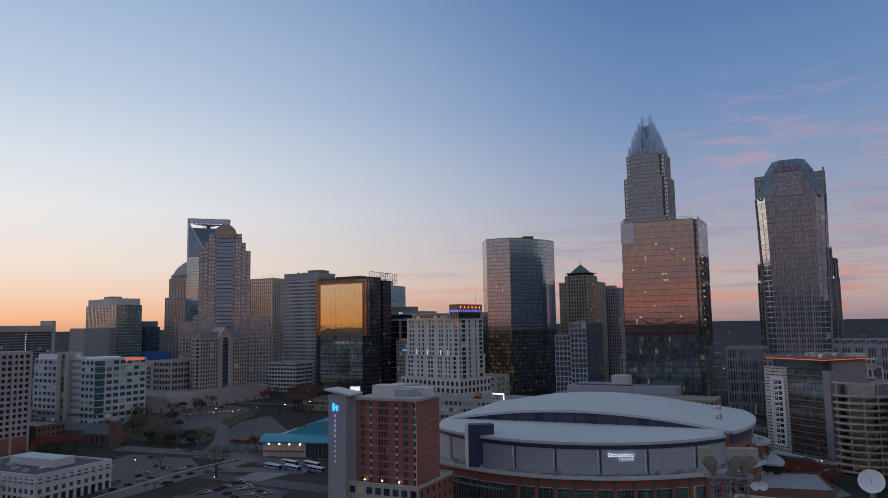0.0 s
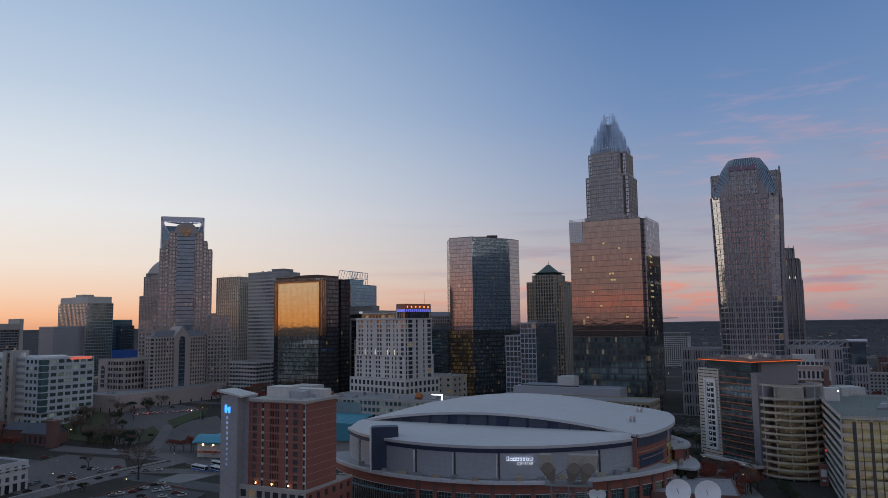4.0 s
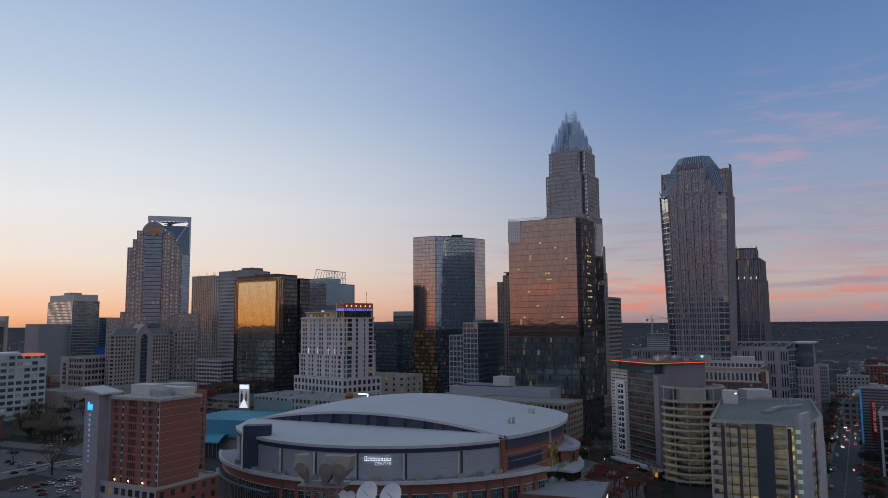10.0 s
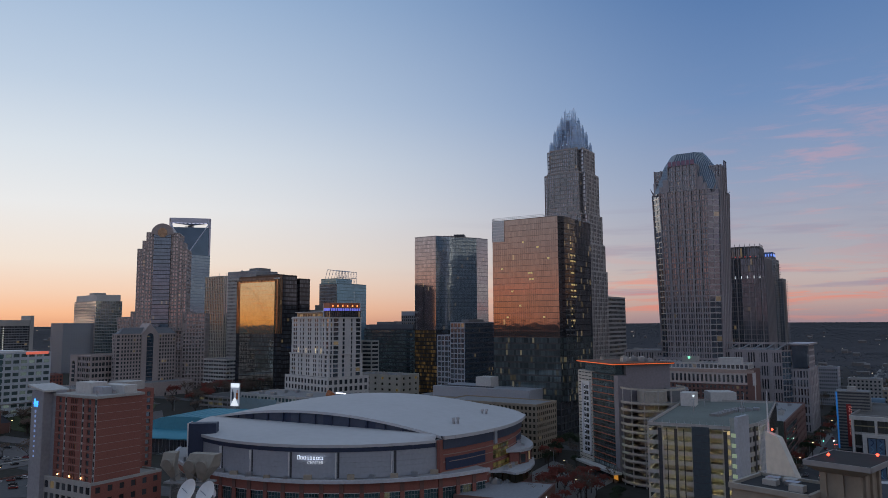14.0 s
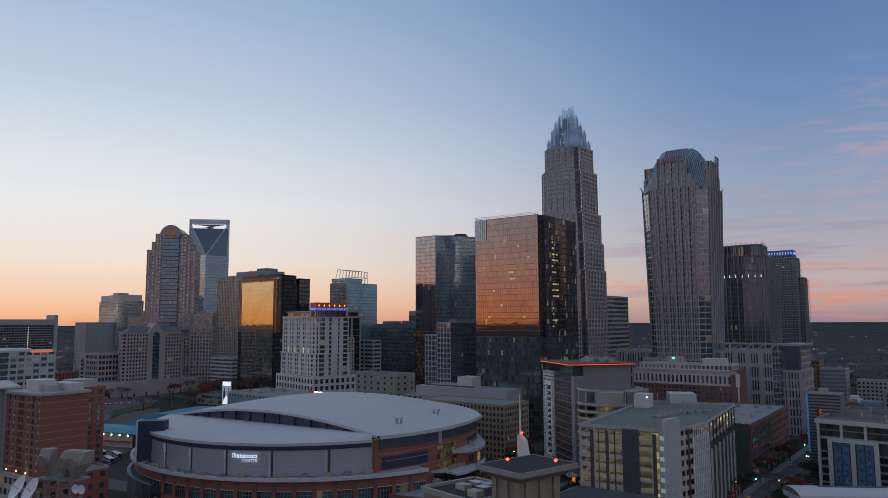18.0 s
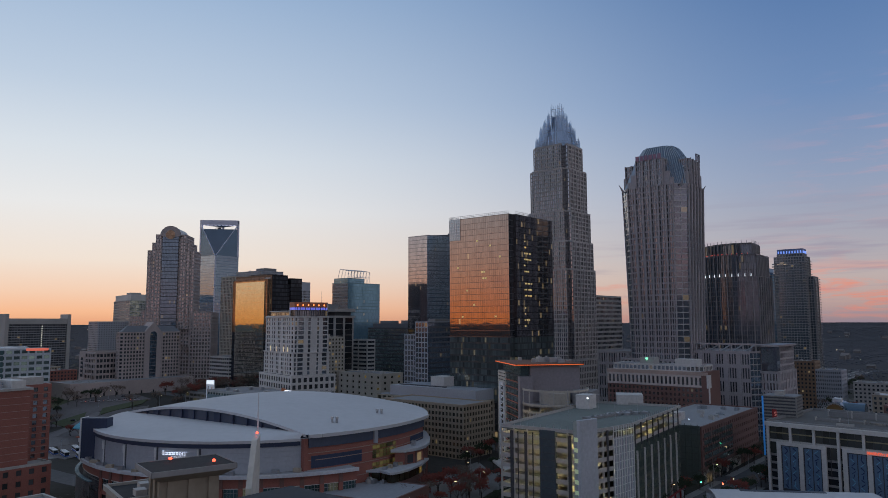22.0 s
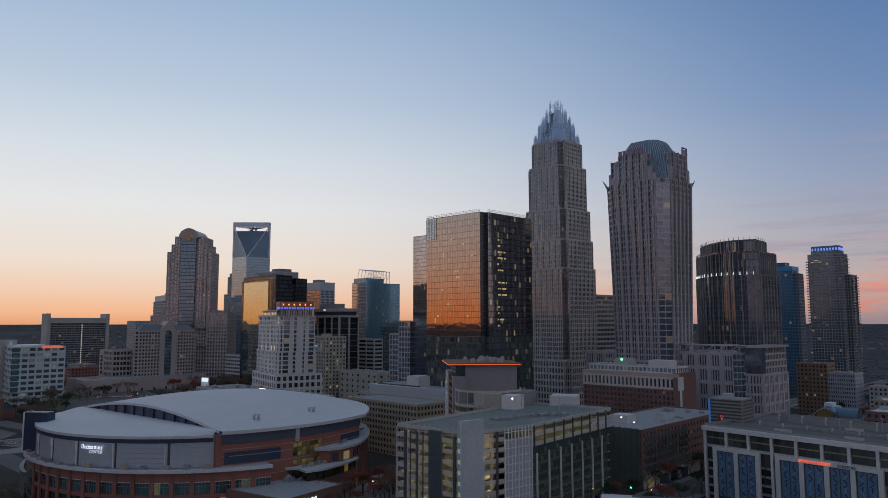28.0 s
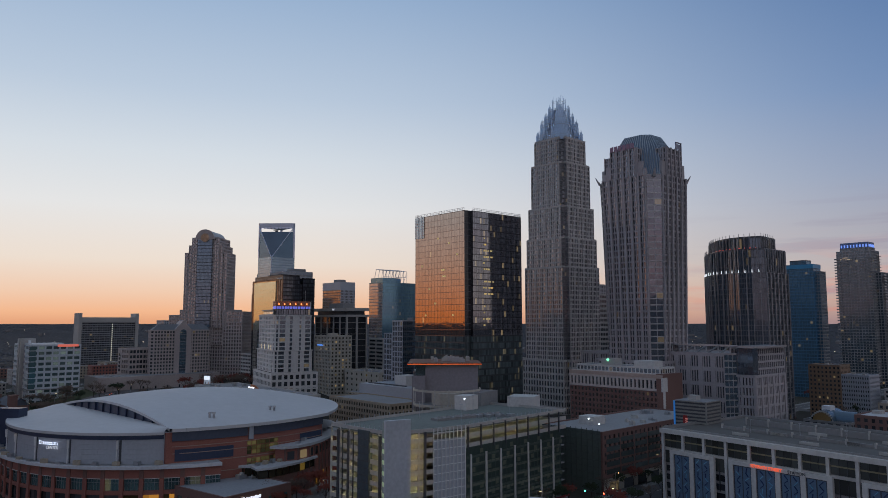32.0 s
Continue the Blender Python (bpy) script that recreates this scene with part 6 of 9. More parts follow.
# training wing
th = thing("training_wing", "low brick wing with flat grey roof beside the arena", "building", 152.1, 288.3, 163.7)
block(th, rect(32.3, 31.7), -9.5, 0, style(6, 9.3, 0.5, 0.62, 0.3, BRICK_D, G_TEAL, 30), mat("wing_roof", (0.30, 0.305, 0.325)), 0.4)
roof_units(th, -28, 22, -18, 30, 0.2, 4, 21)
for i in range(7):
    part("sign_bar", Mesh().box(0.35, 9.5 + i * 1.05, -2.6, 0.5, 10.3 + i * 1.05, -1.4 - 0.25 * (i % 2)), L_WHITE, th)
part("sign_mark", Mesh().box(0.35, 7.2, -3.0, 0.5, 8.8, -1.2), L_WHITE, th)
part("entrance_glass", Mesh().box(0.32, 18, -8.6, 0.45, 30, -4.0), G_YELLOW, th)

# ---- brick hotel with the sign tower ----
th = thing("brick_hotel", "twelve-storey red brick hotel with grey sign tower", "hotel", -11.2, 270.6, 155)
FH = 31.2 / 11
ROSE = mat("rose_stone", (0.40, 0.27, 0.24))
S_HY = style(5.8, FH, 0.66, 0.36, 0.3, BRICK, G_GREY, 0)
S_HYP = style(9, FH, 0.96, 0.9, 0.3, BRICK, BRICK, 0)
S_HYL = style(1.8, FH, 0.30, 0.30, 0.12, CONC_W, G_GREY, 0)
S_HYB = style(1.15, FH, 0.26, 0.30, 0.35, BRICK, G_OFFICE, 0)
for x0, x1, st in ((-26, -20.4, S_HY), (-20.4, -18.6, S_HYL), (-18.6, -16.3, S_HYP), (-16.3, -11.7, S_HYB), (-11.7, -9.2, S_HYP), (-9.2, -7.4, S_HYL), (-7.4, -1.4, S_HY), (-1.4, 0, S_HYL)):
    skin(th, (x0, 0), (x1, 0), 8, 39.2, st, [0 if st in (S_HYP, S_HYL) else 44])
skin(th, (0, 0), (0, 19), 8, 39.2, S_HYP, [0])
skin(th, (-26, 19), (-26, 0), 8, 39.2, S_HY, [0])
part("roof", Mesh().prism(rect(26, 19), 38.9, 39.3), CONC, th)
block(th, rect(16, 12.4, -10, 19.4), 0, 39.6, style(4.4, FH, 0.56, 0.38, 0.3, BRICK, G_GREY, 30), CONC, 0.8)
for k in range(1, 12):
    part("stone_band", Mesh().slab((-10, 19.4), (-10, 31.6), 0.31, 0.37, 5.2 + k * FH, 5.32 + k * FH), ROSE, th)
for k in range(11):
    z = 8 + k * FH
    part("stone_band", Mesh().slab((0, 0), (0, 19), 0.28, 0.36, z, z + 0.16), ROSE, th)
    for x0, x1 in ((-26, -20.4), (-18.6, -9.2), (-7.4, -1.4)):
        part("stone_band", Mesh().slab((x0, 0), (x1, 0), 0.34, 0.40, z, z + 0.10), ROSE, th)
part("cornice", Mesh().prism(shrink(rect(26, 19), -0.9), 39.2, 40.2, True), CONC, th)
block(th, rect(30, 30, 1.5, -2), 0, 8, style(4, 4.3, 0.3, 0.42, 0.3, CONC, G_OFFICE, 30), CONC, 0.8, {1: style(5, 4.3, 0.6, 0.5, 0.3, BRICK, G_OFFICE, 0)})
stw = part("sign_tower", Mesh().box(-36.4, -4, -14.5, -28.4, 4, 41.2).box(-28.4, -0.4, -14.5, -26.1, 4, 41.2), mat("sign_tower_panel", (0.33, 0.33, 0.355), 0.6), th, "smooth grey panelled sign tower")
cap = Mesh()
cc = [(-37.8, -5, 42.8), (-26.2, -5, 40.9), (-26.2, 5, 40.9), (-37.8, 5, 42.8)]
cap.face(*[(x, y, z + 0.7) for x, y, z in cc])
cap.face(*cc[::-1])
for i in range(4):
    (x0, y0, h0), (x1, y1, h1) = cc[i], cc[(i + 1) % 4]
    cap.face((x0, y0, h0), (x1, y1, h1), (x1, y1, h1 + 0.7), (x0, y0, h0 + 0.7))
part("tower_cap", cap.weld(), CONC_W, th, "tilted pale roof slab")
wl = Mesh()
for k in range(11):
    wl.box(-36.6, -2.6, 5 + k * 3.1, -36.3, 3, 6.8 + k * 3.1)
part("tower_window", wl, G_OFFICE, stw)
blk = Mesh().box(-34.4, -4.3, 35.0, -33.5, -4.02, 38.0).box(-32.8, -4.3, 35.0, -31.9, -4.02, 37.2).box(-34.4, -4.3, 36.0, -31.9, -4.02, 36.9)
part("sign_mark", blk, L_SIGNBLUE, stw, "bright blue lit sign mark")
PALE_SIGN = lamp_mat("pale_sign", (0.42, 0.56, 0.9), 0.2)
for k in range(10):
    w = 0.36 if k < 5 else 0.26
    part("sign_bar", Mesh().box(-33.2 - w, -4.3, 32.7 - k * 1.9, -33.2 + w, -4.02, 33.7 - k * 1.9 - (0 if k < 5 else 0.3)), PALE_SIGN, stw, "pale lit sign letter as a bar")
plant_room(th, -22, 5, -12, 12, 40.2, 44.4, CONC_W)
plant_room(th, -12, 6, -6, 10, 40.2, 42.8, GREY_PANEL)
plant_room(th, -16, 12, -1, 17.6, 40.2, 43.2, CONC_W)
plant_room(th, -24, 21, -13, 30, 39.8, 43.4, CONC)
for x, y in ((-5, 3), (-3, 9), (-9, 12), (-18, 15), (-24, 14)):
    part("roof_vent", Mesh().tube((x, y, 40.2), (x, y, 41.4), 0.35, n=8).tube((x, y, 41.4), (x, y, 41.7), 0.55, n=8), STEEL, th)
roof_units(th, -24, 4, -4, 18, 40.2, 6, 5)
wl2 = Mesh()
for x in (-22, -14.5, -7):
    wl2.box(x - 0.15, -1.0, 9.2, x + 0.15, -0.7, 9.8)
part("wall_lamp", wl2, L_WARM, th)

# ---- office with the lit red roof edge, curved deck and car parks ----
th = thing("red_edge_office", "office with dark glass front, white frame and red-lit roof edge", "office building", 193.8, 369.3, 111.5)
S_RE = style(2.6, 3.5, 0.05, 0.12, 0.1, DARKM, G_GREEN, 90)
block(th, [(-24, 0.3), (-1, 0.3), (-1, 6), (-24, 6)], -4, 41, S_RE, ROOF_D, 0)
block(th, rect(15, 30, -24, 0), -4, 41.5, style(3.7, 1.75, 0.08, 0.72, 0.25, mat("cream_band", (0.55, 0.51, 0.45)), G_OFFICE, 0), CONC, 0)
for k in range(12):
    for x in (-32.4, -29.6):
        part("framed_window", Mesh().box(x, -0.55, 0.4 + k * 2.9, x + 2.0, -0.3, 2.3 + k * 2.9), G_OFFICE, th)
    part("window_lamp", Mesh().box(-31.6, -0.6, 1.5 + k * 2.9, -31.1, -0.54, 1.9 + k * 2.9), L_WHITE, th)
part("frame_panel", Mesh().box(-33.6, -0.32, -0.6, -26.4, -0.05, 35.2), WHITE_P, th)
part("core_wall", Mesh().box(-24, 6, -9.5, 0, 30.5, 46.3).box(-1, -0.2, -5, 3.0, 6, 41), mat("mauve_panel", (0.255, 0.235, 0.255), 0.6), th, "tall blank mauve-grey wall")
for k in range(13):
    part("orange_strip", Mesh().box(-23.5, -0.35, -1.6 + k * 3.3, -1.5, -0.05, -1.2 + k * 3.3), mat("rust_strip", (0.42, 0.12, 0.07), 0.5) if k == 0 else bpy.data.materials["rust_strip"], th)
wf_ = Mesh()
wf_.box(-34.5, -0.9, -1, -33.5, 0, 36).box(-26.5, -0.9, -1, -25.5, 0, 36).box(-34.5, -0.9, 35, -25.5, 0, 36.2).box(-34.5, -0.9, -1, -25.5, 0, 0)
part("white_frame", wf_, WHITE_P, th, "projecting white window frame")
part("penthouse_glass", Mesh().box(-34, 1.5, 41.3, -2, 28, 45.9), G_GREEN, th)
canopy = [(-36.5, -2.2), (2.2, -2.2), (1.8, 32), (-24, 32), (-36.5, 12)]
rcan = part("roof_canopy", Mesh().prism(canopy, 46.0, 47.0, True), mat("canopy_brown", (0.20, 0.10, 0.07)), th)
led = Mesh()
for i in range(len(canopy)):
    led.slab(canopy[i], canopy[(i + 1) % len(canopy)], 0, 0.12, 46.3, 46.6)
part("edge_light", led, L_ORANGE, rcan, "thin red-orange light strip")
for k in range(9):
    part("shop_window", Mesh().box(-36 + k * 4.2, 1.5, -9.4, -32.2 + k * 4.2, 2.2, -5), G_OFFICE if k < 6 else AMBER, th)
part("entrance_canopy", Mesh().box(-38, -4.5, -5.2, 4, 0, -4.2), CONC_W, th)
roof_units(th, -32, 4, -4, 28, 47, 12, 11)

th = thing("curved_deck", "curved open concrete parking deck with lit floors", "parking deck", 211, 369)
RD = 15.5
arc = [(RD * math.cos(radians(a)), RD * math.sin(radians(a))) for a in range(150, 391, 12)]
for k in range(-3, 11):
    z = 2 + k * 3.35
    if k != 9:
        q = Mesh()
        for a, b in zip(arc, arc[1:]):
            q.slab(a, b, -0.35, 0, z - 0.4, z + (0.8 if k < 10 else 0.5))
        part("deck_parapet", q.weld(), CREAM, th)
    if k < 9:
        part("deck_slab", Mesh().prism([(0, 0)] + arc, z - 0.45, z, True), CONC_D, th)
    if 9 > k > -3:
        for i in (4, 9, 14):
            a = arc[i]
            part("deck_lamp", Mesh().box(a[0] * 0.7 - 0.5, a[1] * 0.7 - 0.08, z - 0.58, a[0] * 0.7 + 0.5, a[1] * 0.7 + 0.08, z - 0.48), L_DECK, th)
for a in arc[::2]:
    part("deck_column", Mesh().tube((a[0] * 0.985, a[1] * 0.985, -9.4), (a[0] * 0.985, a[1] * 0.985, 36.2), 0.26, n=6), CONC, th)
for k in range(4):
    part("red_lamp", Mesh().blob((11.6, -11.0, 4.6 + k * 6.7), 0.32, 1, random.Random(k)), L_RED, th)
part("stair_core", Mesh().prism([(8, -2), (17, -2), (20, 14), (8, 14)], -9.4, 34.5), CONC_D, th)
part("inner_drum", Mesh().tube((0, 0, -9.4), (0, 0, 34), 7.0, n=18), CREAM, th)
part("stair_tower", Mesh().box(28, 2, -9.4, 40, 14, 33), CONC_W, th)
th = thing("sign_pylon", "small red brick sign pylon with framed pale emblem", "sign", 214, 345, 158, -9.3)
part("pier", Mesh().box(-1.8, 0, 0, 1.8, 1.4, 9.0).box(-2.1, -0.2, 9.0, 2.1, 1.6, 9.6), BRICK, th)
part("emblem", Mesh().box(-1.2, -0.15, 4.2, 1.2, 0, 7.6).box(-0.8, -0.15, 2.2, 0.8, 0, 3.0), WHITE_P, th)

th = thing("car_park", "large concrete car park with open lit decks and grey-green roof", "car park", 235, 280, 158)
H_G = 28.6
CP = [(-41.7, -3.6), (-9.8, -4.6), (-4.5, 11.1), (-1.8, 24.5), (-2.3, 89.7), (-41.7, 87.0)]
cL, cK, cC, cE, cR, cB = [Vector(p) for p in CP]
navy0, navy1 = cL.lerp(cK, 0.50), cL.lerp(cK, 0.69)


def run(A, B, step, first=0.5):
    """Points spaced along a line, with the unit direction."""
    A, B = Vector(A), Vector(B)
    n = max(1, round((B - A).length / step))
    return [A.lerp(B, (i + first) / n) for i in range(n)], (B - A).normalized()


for k in range(-2, 8):
    z = 0.2 + k * 3.55
    part("deck", Mesh().prism(shrink(CP, 0.6), z, z + 0.4, True), CONC_D, th)
    for A, B in ((cL, navy0), (navy1, cK), (cK, cC), (cE, cR), (cB, cL)):
        if (A, B) == (cE, cR) and k < 6:
            continue
        part("deck_parapet", Mesh().slab(A, B, -0.3, 0.06, z, z + 1.5), CONC, th)
    if k > -2:
        for A, B, st in ((cL, cK, 5.4), (cK, cC, 6), (cE, cR, 8)):
            pts, d = run(A, B, st)
            inn = Vector((-d.y, d.x)) * 3.2
            if (A, B) == (cE, cR) and k < 7:
                continue
            for p in pts:
                q = p + inn
                part("deck_lamp", Mesh().slab(q - d * 0.8, q + d * 0.8, -0.15, 0.15, z - 0.14, z - 0.02), L_DECK, th)
    part("back_wall", Mesh().box(-40, 5.5, z, -12, 6, z + 3.3).box(-12.5, 6, z, -12, 86, z + 3.3), CONC, th)
# inner wall added to catch the deck lamps' light at the angled end
dI = (cC - cK).normalized()
part("back_wall", Mesh().slab(cK + dI * 1.0, cC, -6.4, -6.0, -9.4, H_G - 0.6), CONC, th)
for A, B in ((cL, cK), (cK, cC)):
    pts, d = run(A, B, 5.3, 0)
    for p in pts:
        part("column", Mesh().slab(p - d * 0.3, p + d * 0.3, -0.4, 0.12, -9.4, H_G), CONC, th)
for f, w in ((0.14, 1.3), (0.22, 0.3), (0.32, 1.1), (0.41, 0.4), (0.86, 1.3)):
    p, d = cL.lerp(cK, f), (cK - cL).normalized()
    part("dark_pier", Mesh().slab(p - d * w / 2, p + d * w / 2, 0.1, 0.35, -6, H_G - 1), DARKM, th, "dark mesh strip")
p, d = cK.lerp(cC, 0.8), (cC - cK).normalized()
part("dark_pier", Mesh().slab(p - d * 0.5, p + d * 0.5, 0.1, 0.35, -6, H_G), DARKM, th)
for A, B, st in ((cL, cK, 5.4), (cK, cC, 6), (cE, cR, 8)):
    pts, d = run(A, B, st)
    for p in pts:
        q = p + Vector((-d.y, d.x)) * 3.2
        part("deck_lamp", Mesh().slab(q - d * 0.8, q + d * 0.8, -0.15, 0.15, H_G - 0.75, H_G - 0.62), L_DECK, th)
part("brick_base", Mesh().slab(cL, cK, 0.1, 0.5, -9.4, -6.0), BRICK, th)
part("navy_panel", Mesh().slab(navy0, navy1, -1.0, 0.6, -6, H_G + 0.2), mat("blue_slate_panel", (0.06, 0.08, 0.095), 0.5), th, "tall blue-slate mesh panel")
for k in range(14):
    part("panel_joint", Mesh().slab(navy0, navy1, 0.6, 0.66, -5.5 + k * 2.4, -5.3 + k * 2.4), DARKM, th)
part("stair_pylon", Mesh().prism([(-9.6, -6.4), (-6.9, 2.6), (-8.3, 3.0), (-11.0, -5.9)], -9.4, H_G + 4.6), mat("pylon_white", (0.44, 0.46, 0.50), 0.6), th, "smooth pale stair pylon")
part("stair_glass", Mesh().slab((-12.6, -5.2), (-9.9, -6.2), -0.6, 0, -9.4, H_G + 4.2), mat("pale_stair_glass", (0.36, 0.40, 0.38), 0.25), th)
for k in range(10):
    part("stair_lamp", Mesh().slab((-12.2, -5.35), (-10.6, -5.95), 0.02, 0.1, -6 + k * 3.55, -4.6 + k * 3.55), lamp_mat("stair_glow", (0.85, 1.0, 0.6), 0.06) if k == 0 else bpy.data.materials["stair_glow"], th)
pts, d = run(cC, cE, 1.75, 0)
for p in pts + [cE]:
    part("lattice_bar", Mesh().slab(p - d * 0.11, p + d * 0.11, 0.1, 0.4, -9.4, H_G + 0.8), WHITE_P, th)
for k in range(14):
    part("lattice_bar", Mesh().slab(cC, cE, 0.1, 0.34, -8 + k * 2.75, -7.8 + k * 2.75), WHITE_P, th)
part("lattice_screen", Mesh().slab(cC, cE, -0.3, 0.04, -9.4, H_G - 3), GREY_PANEL, th)
part("green_screen", Mesh().slab(cE, cR.lerp(cE, 0.07), 0.0, 0.25, -4.5, H_G - 7), mat("green_screen", (0.045, 0.07, 0.06), 0.35, 0.3), th, "dark green screen panels")
# bands added on the opaque screen stand for decks seen through it
DECK_BAND = mat("screen_rail", (0.15, 0.165, 0.13), 0.6)
for k in range(-1, 5):
    part("screen_rail", Mesh().slab(cE, cR.lerp(cE, 0.08), 0.26, 0.32, 0.6 + k * 3.55, 1.5 + k * 3.55), DECK_BAND, th)
SCR = mat("screen_rail", (0.09, 0.115, 0.10), 0.4, 0.3)
SCR_L = mat("screen_light", (0.13, 0.15, 0.11), 0.4, 0.3)
# thinner bands, again for the floors behind the screen
for k in range(8):
    part("screen_rail", Mesh().slab(cE, cR.lerp(cE, 0.07), 0.25, 0.32, -4 + k * 3.1, -3.3 + k * 3.1), SCR, th)
pts, d = run(cE, cR.lerp(cE, 0.07), 9.0, 0.3)
for p in pts:
    part("screen_fin", Mesh().slab(p - d * 0.22, p + d * 0.22, 0.25, 0.9, -6, H_G - 9.5), CONC_W, th)
pts, d = run(cE, cR.lerp(cE, 0.07), 2.25, 0.5)
for i, p in enumerate(pts):
    part("screen_mullion", Mesh().slab(p - d * 0.06, p + d * 0.06, 0.25, 0.36, -4.5, H_G - 7), SCR, th)
    for k in range(8):
        if (i * 5 + k * 3) % 4 == 0:
            part("screen_panel", Mesh().slab(p + d * 0.2, p + d * 2.0, 0.25, 0.29, -2.8 + k * 3.1, -1.2 + k * 3.1), SCR_L, th)
pts, d = run(cE, cR, 7.0, 0.2)
for p in pts:
    part("dark_column", Mesh().slab(p - d * 0.3, p + d * 0.3, 0.1, 0.5, H_G - 8, H_G + 0.3), DARKM, th)
part("roof", Mesh().prism(CP, H_G - 0.6, H_G, True), GREEN_ROOF, th, "grey-green weathered roof deck")
for i in range(6):
    part("roof_parapet", Mesh().slab(CP[i], CP[(i + 1) % 6], -0.3, 0.05, H_G - 0.2, H_G + 1.0), CONC, th)
for x, y in ((-30, 30), (-12, 34), (-30, 62), (-14, 66)):
    part("roof_lamp_post", Mesh().tube((x, y, H_G), (x, y, H_G + 6.5), 0.12, n=6).box(x - 0.7, y - 0.15, H_G + 6.4, x + 0.7, y + 0.15, H_G + 6.6), STEEL, th)
for k in range(5):
    part("roof_duct", Mesh().box(-20 + k * 2.6, 44 + k * 3.5, H_G, -17.6 + k * 2.6, 47 + k * 3.5, H_G + 1.1), STEEL, th)
sh = part("stair_head", Mesh().box(-40.5, 62, H_G, -34, 70, H_G + 6), CONC_W, th)
for y in (61.8, 70.0):
    part("head_lamp", Mesh().box(-35, y, H_G + 4.6, -34.4, y + 0.25, H_G + 5.0), L_COOL, sh)
part("roof_ramp", Mesh().prism([(-24, 30), (-20, 30), (-13, 60), (-17, 60)], H_G, H_G + 0.9), CONC_D, th)
for k in range(8):
    part("ramp_rail", Mesh().box(-20.4 + k * 0.9, 30 + k * 3.8, H_G, -20.2 + k * 0.9, 33 + k * 3.8, H_G + 1.6), STEEL, th)
for A, B in ((cL, cK), (cE, cR), (cB, cL)):
    pts, d = run(A, B, 2.6, 0)
    for p in pts:
        part("fence_post", Mesh().slab(p - d * 0.06, p + d * 0.06, -0.25, -0.1, H_G + 0.9, H_G + 2.1), STEEL, th)
RED_S = mat("red_steel", (0.30, 0.04, 0.045), 0.5)
pts, d = run(cE.lerp(cR, 0.15), cR, 8.0, 0)
for p in pts:
    part("red_frame", Mesh().slab(p - d * 0.3, p + d * 0.3, 0.6, 1.2, -9.4, -5.2).slab(p, p + d * 8.0, 0.6, 1.2, -5.8, -5.2), RED_S, th)
    part("base_glazing", Mesh().slab(p + d * 0.5, p + d * 7.5, 0.2, 0.5, -9.4, -5.9), GREY_PANEL, th)

# station car park with the blue panels
th = thing("station_block", "white-framed car park block with dark openings and blue panels", "car park", 401, 311, 146.5)
AS, HS = 116.0, 21.5
block(th, rect(AS, 60, 0, 1.2), 0, HS, style(12, 3.6, 0.05, 0.3, 0.2, CONC_D, G_DARK, 0), mat("station_roof", (0.115, 0.105, 0.095)), 1.2)
BAY_TAN = mat("bay_tan", (0.24, 0.21, 0.13))
BAY = glass("bay_glass", (0.10, 0.105, 0.10), 0.4, 0.15, 0.0, vary=0.7)
PANEL_B, STRIPE_B = mat("panel_blue", (0.115, 0.185, 0.28), 0.4), mat("stripe_blue", (0.15, 0.38, 0.56), 0.4)
STRIPE_N = mat("stripe_navy", (0.02, 0.035, 0.11), 0.4)
for i in range(13):
    x = -AS + 0.6 + i * 9.6
    part("white_pier", Mesh().box(x - 0.55, -0.2, -9.4, x + 0.55, 1.2, HS + 0.4), CONC_W, th)
    if i < 12:
        part("bay_rail", Mesh().box(x + 0.6, 0.4, 17.2, x + 9.0, 0.6, 17.7), BAY_TAN, th)
        for k in range(3):
            part("open_bay", Mesh().box(x + 0.6 + k * 2.85, 0.7, 14.6, x + 3.3 + k * 2.85, 1.1, HS - 1.2), BAY, th)
            part("bay_mullion", Mesh().box(x + 3.3 + k * 2.85, 0.5, 1, x + 3.45 + k * 2.85, 1.1, HS - 1.2), DARKM, th)
            part("open_bay", Mesh().box(x + 0.6 + k * 2.85, 0.7, 8.4, x + 3.3 + k * 2.85, 1.1, 13.4), BAY, th)
        part("bay_sill", Mesh().box(x + 0.6, 0.3, 13.4, x + 9.0, 0.7, 14.5), CONC, th)
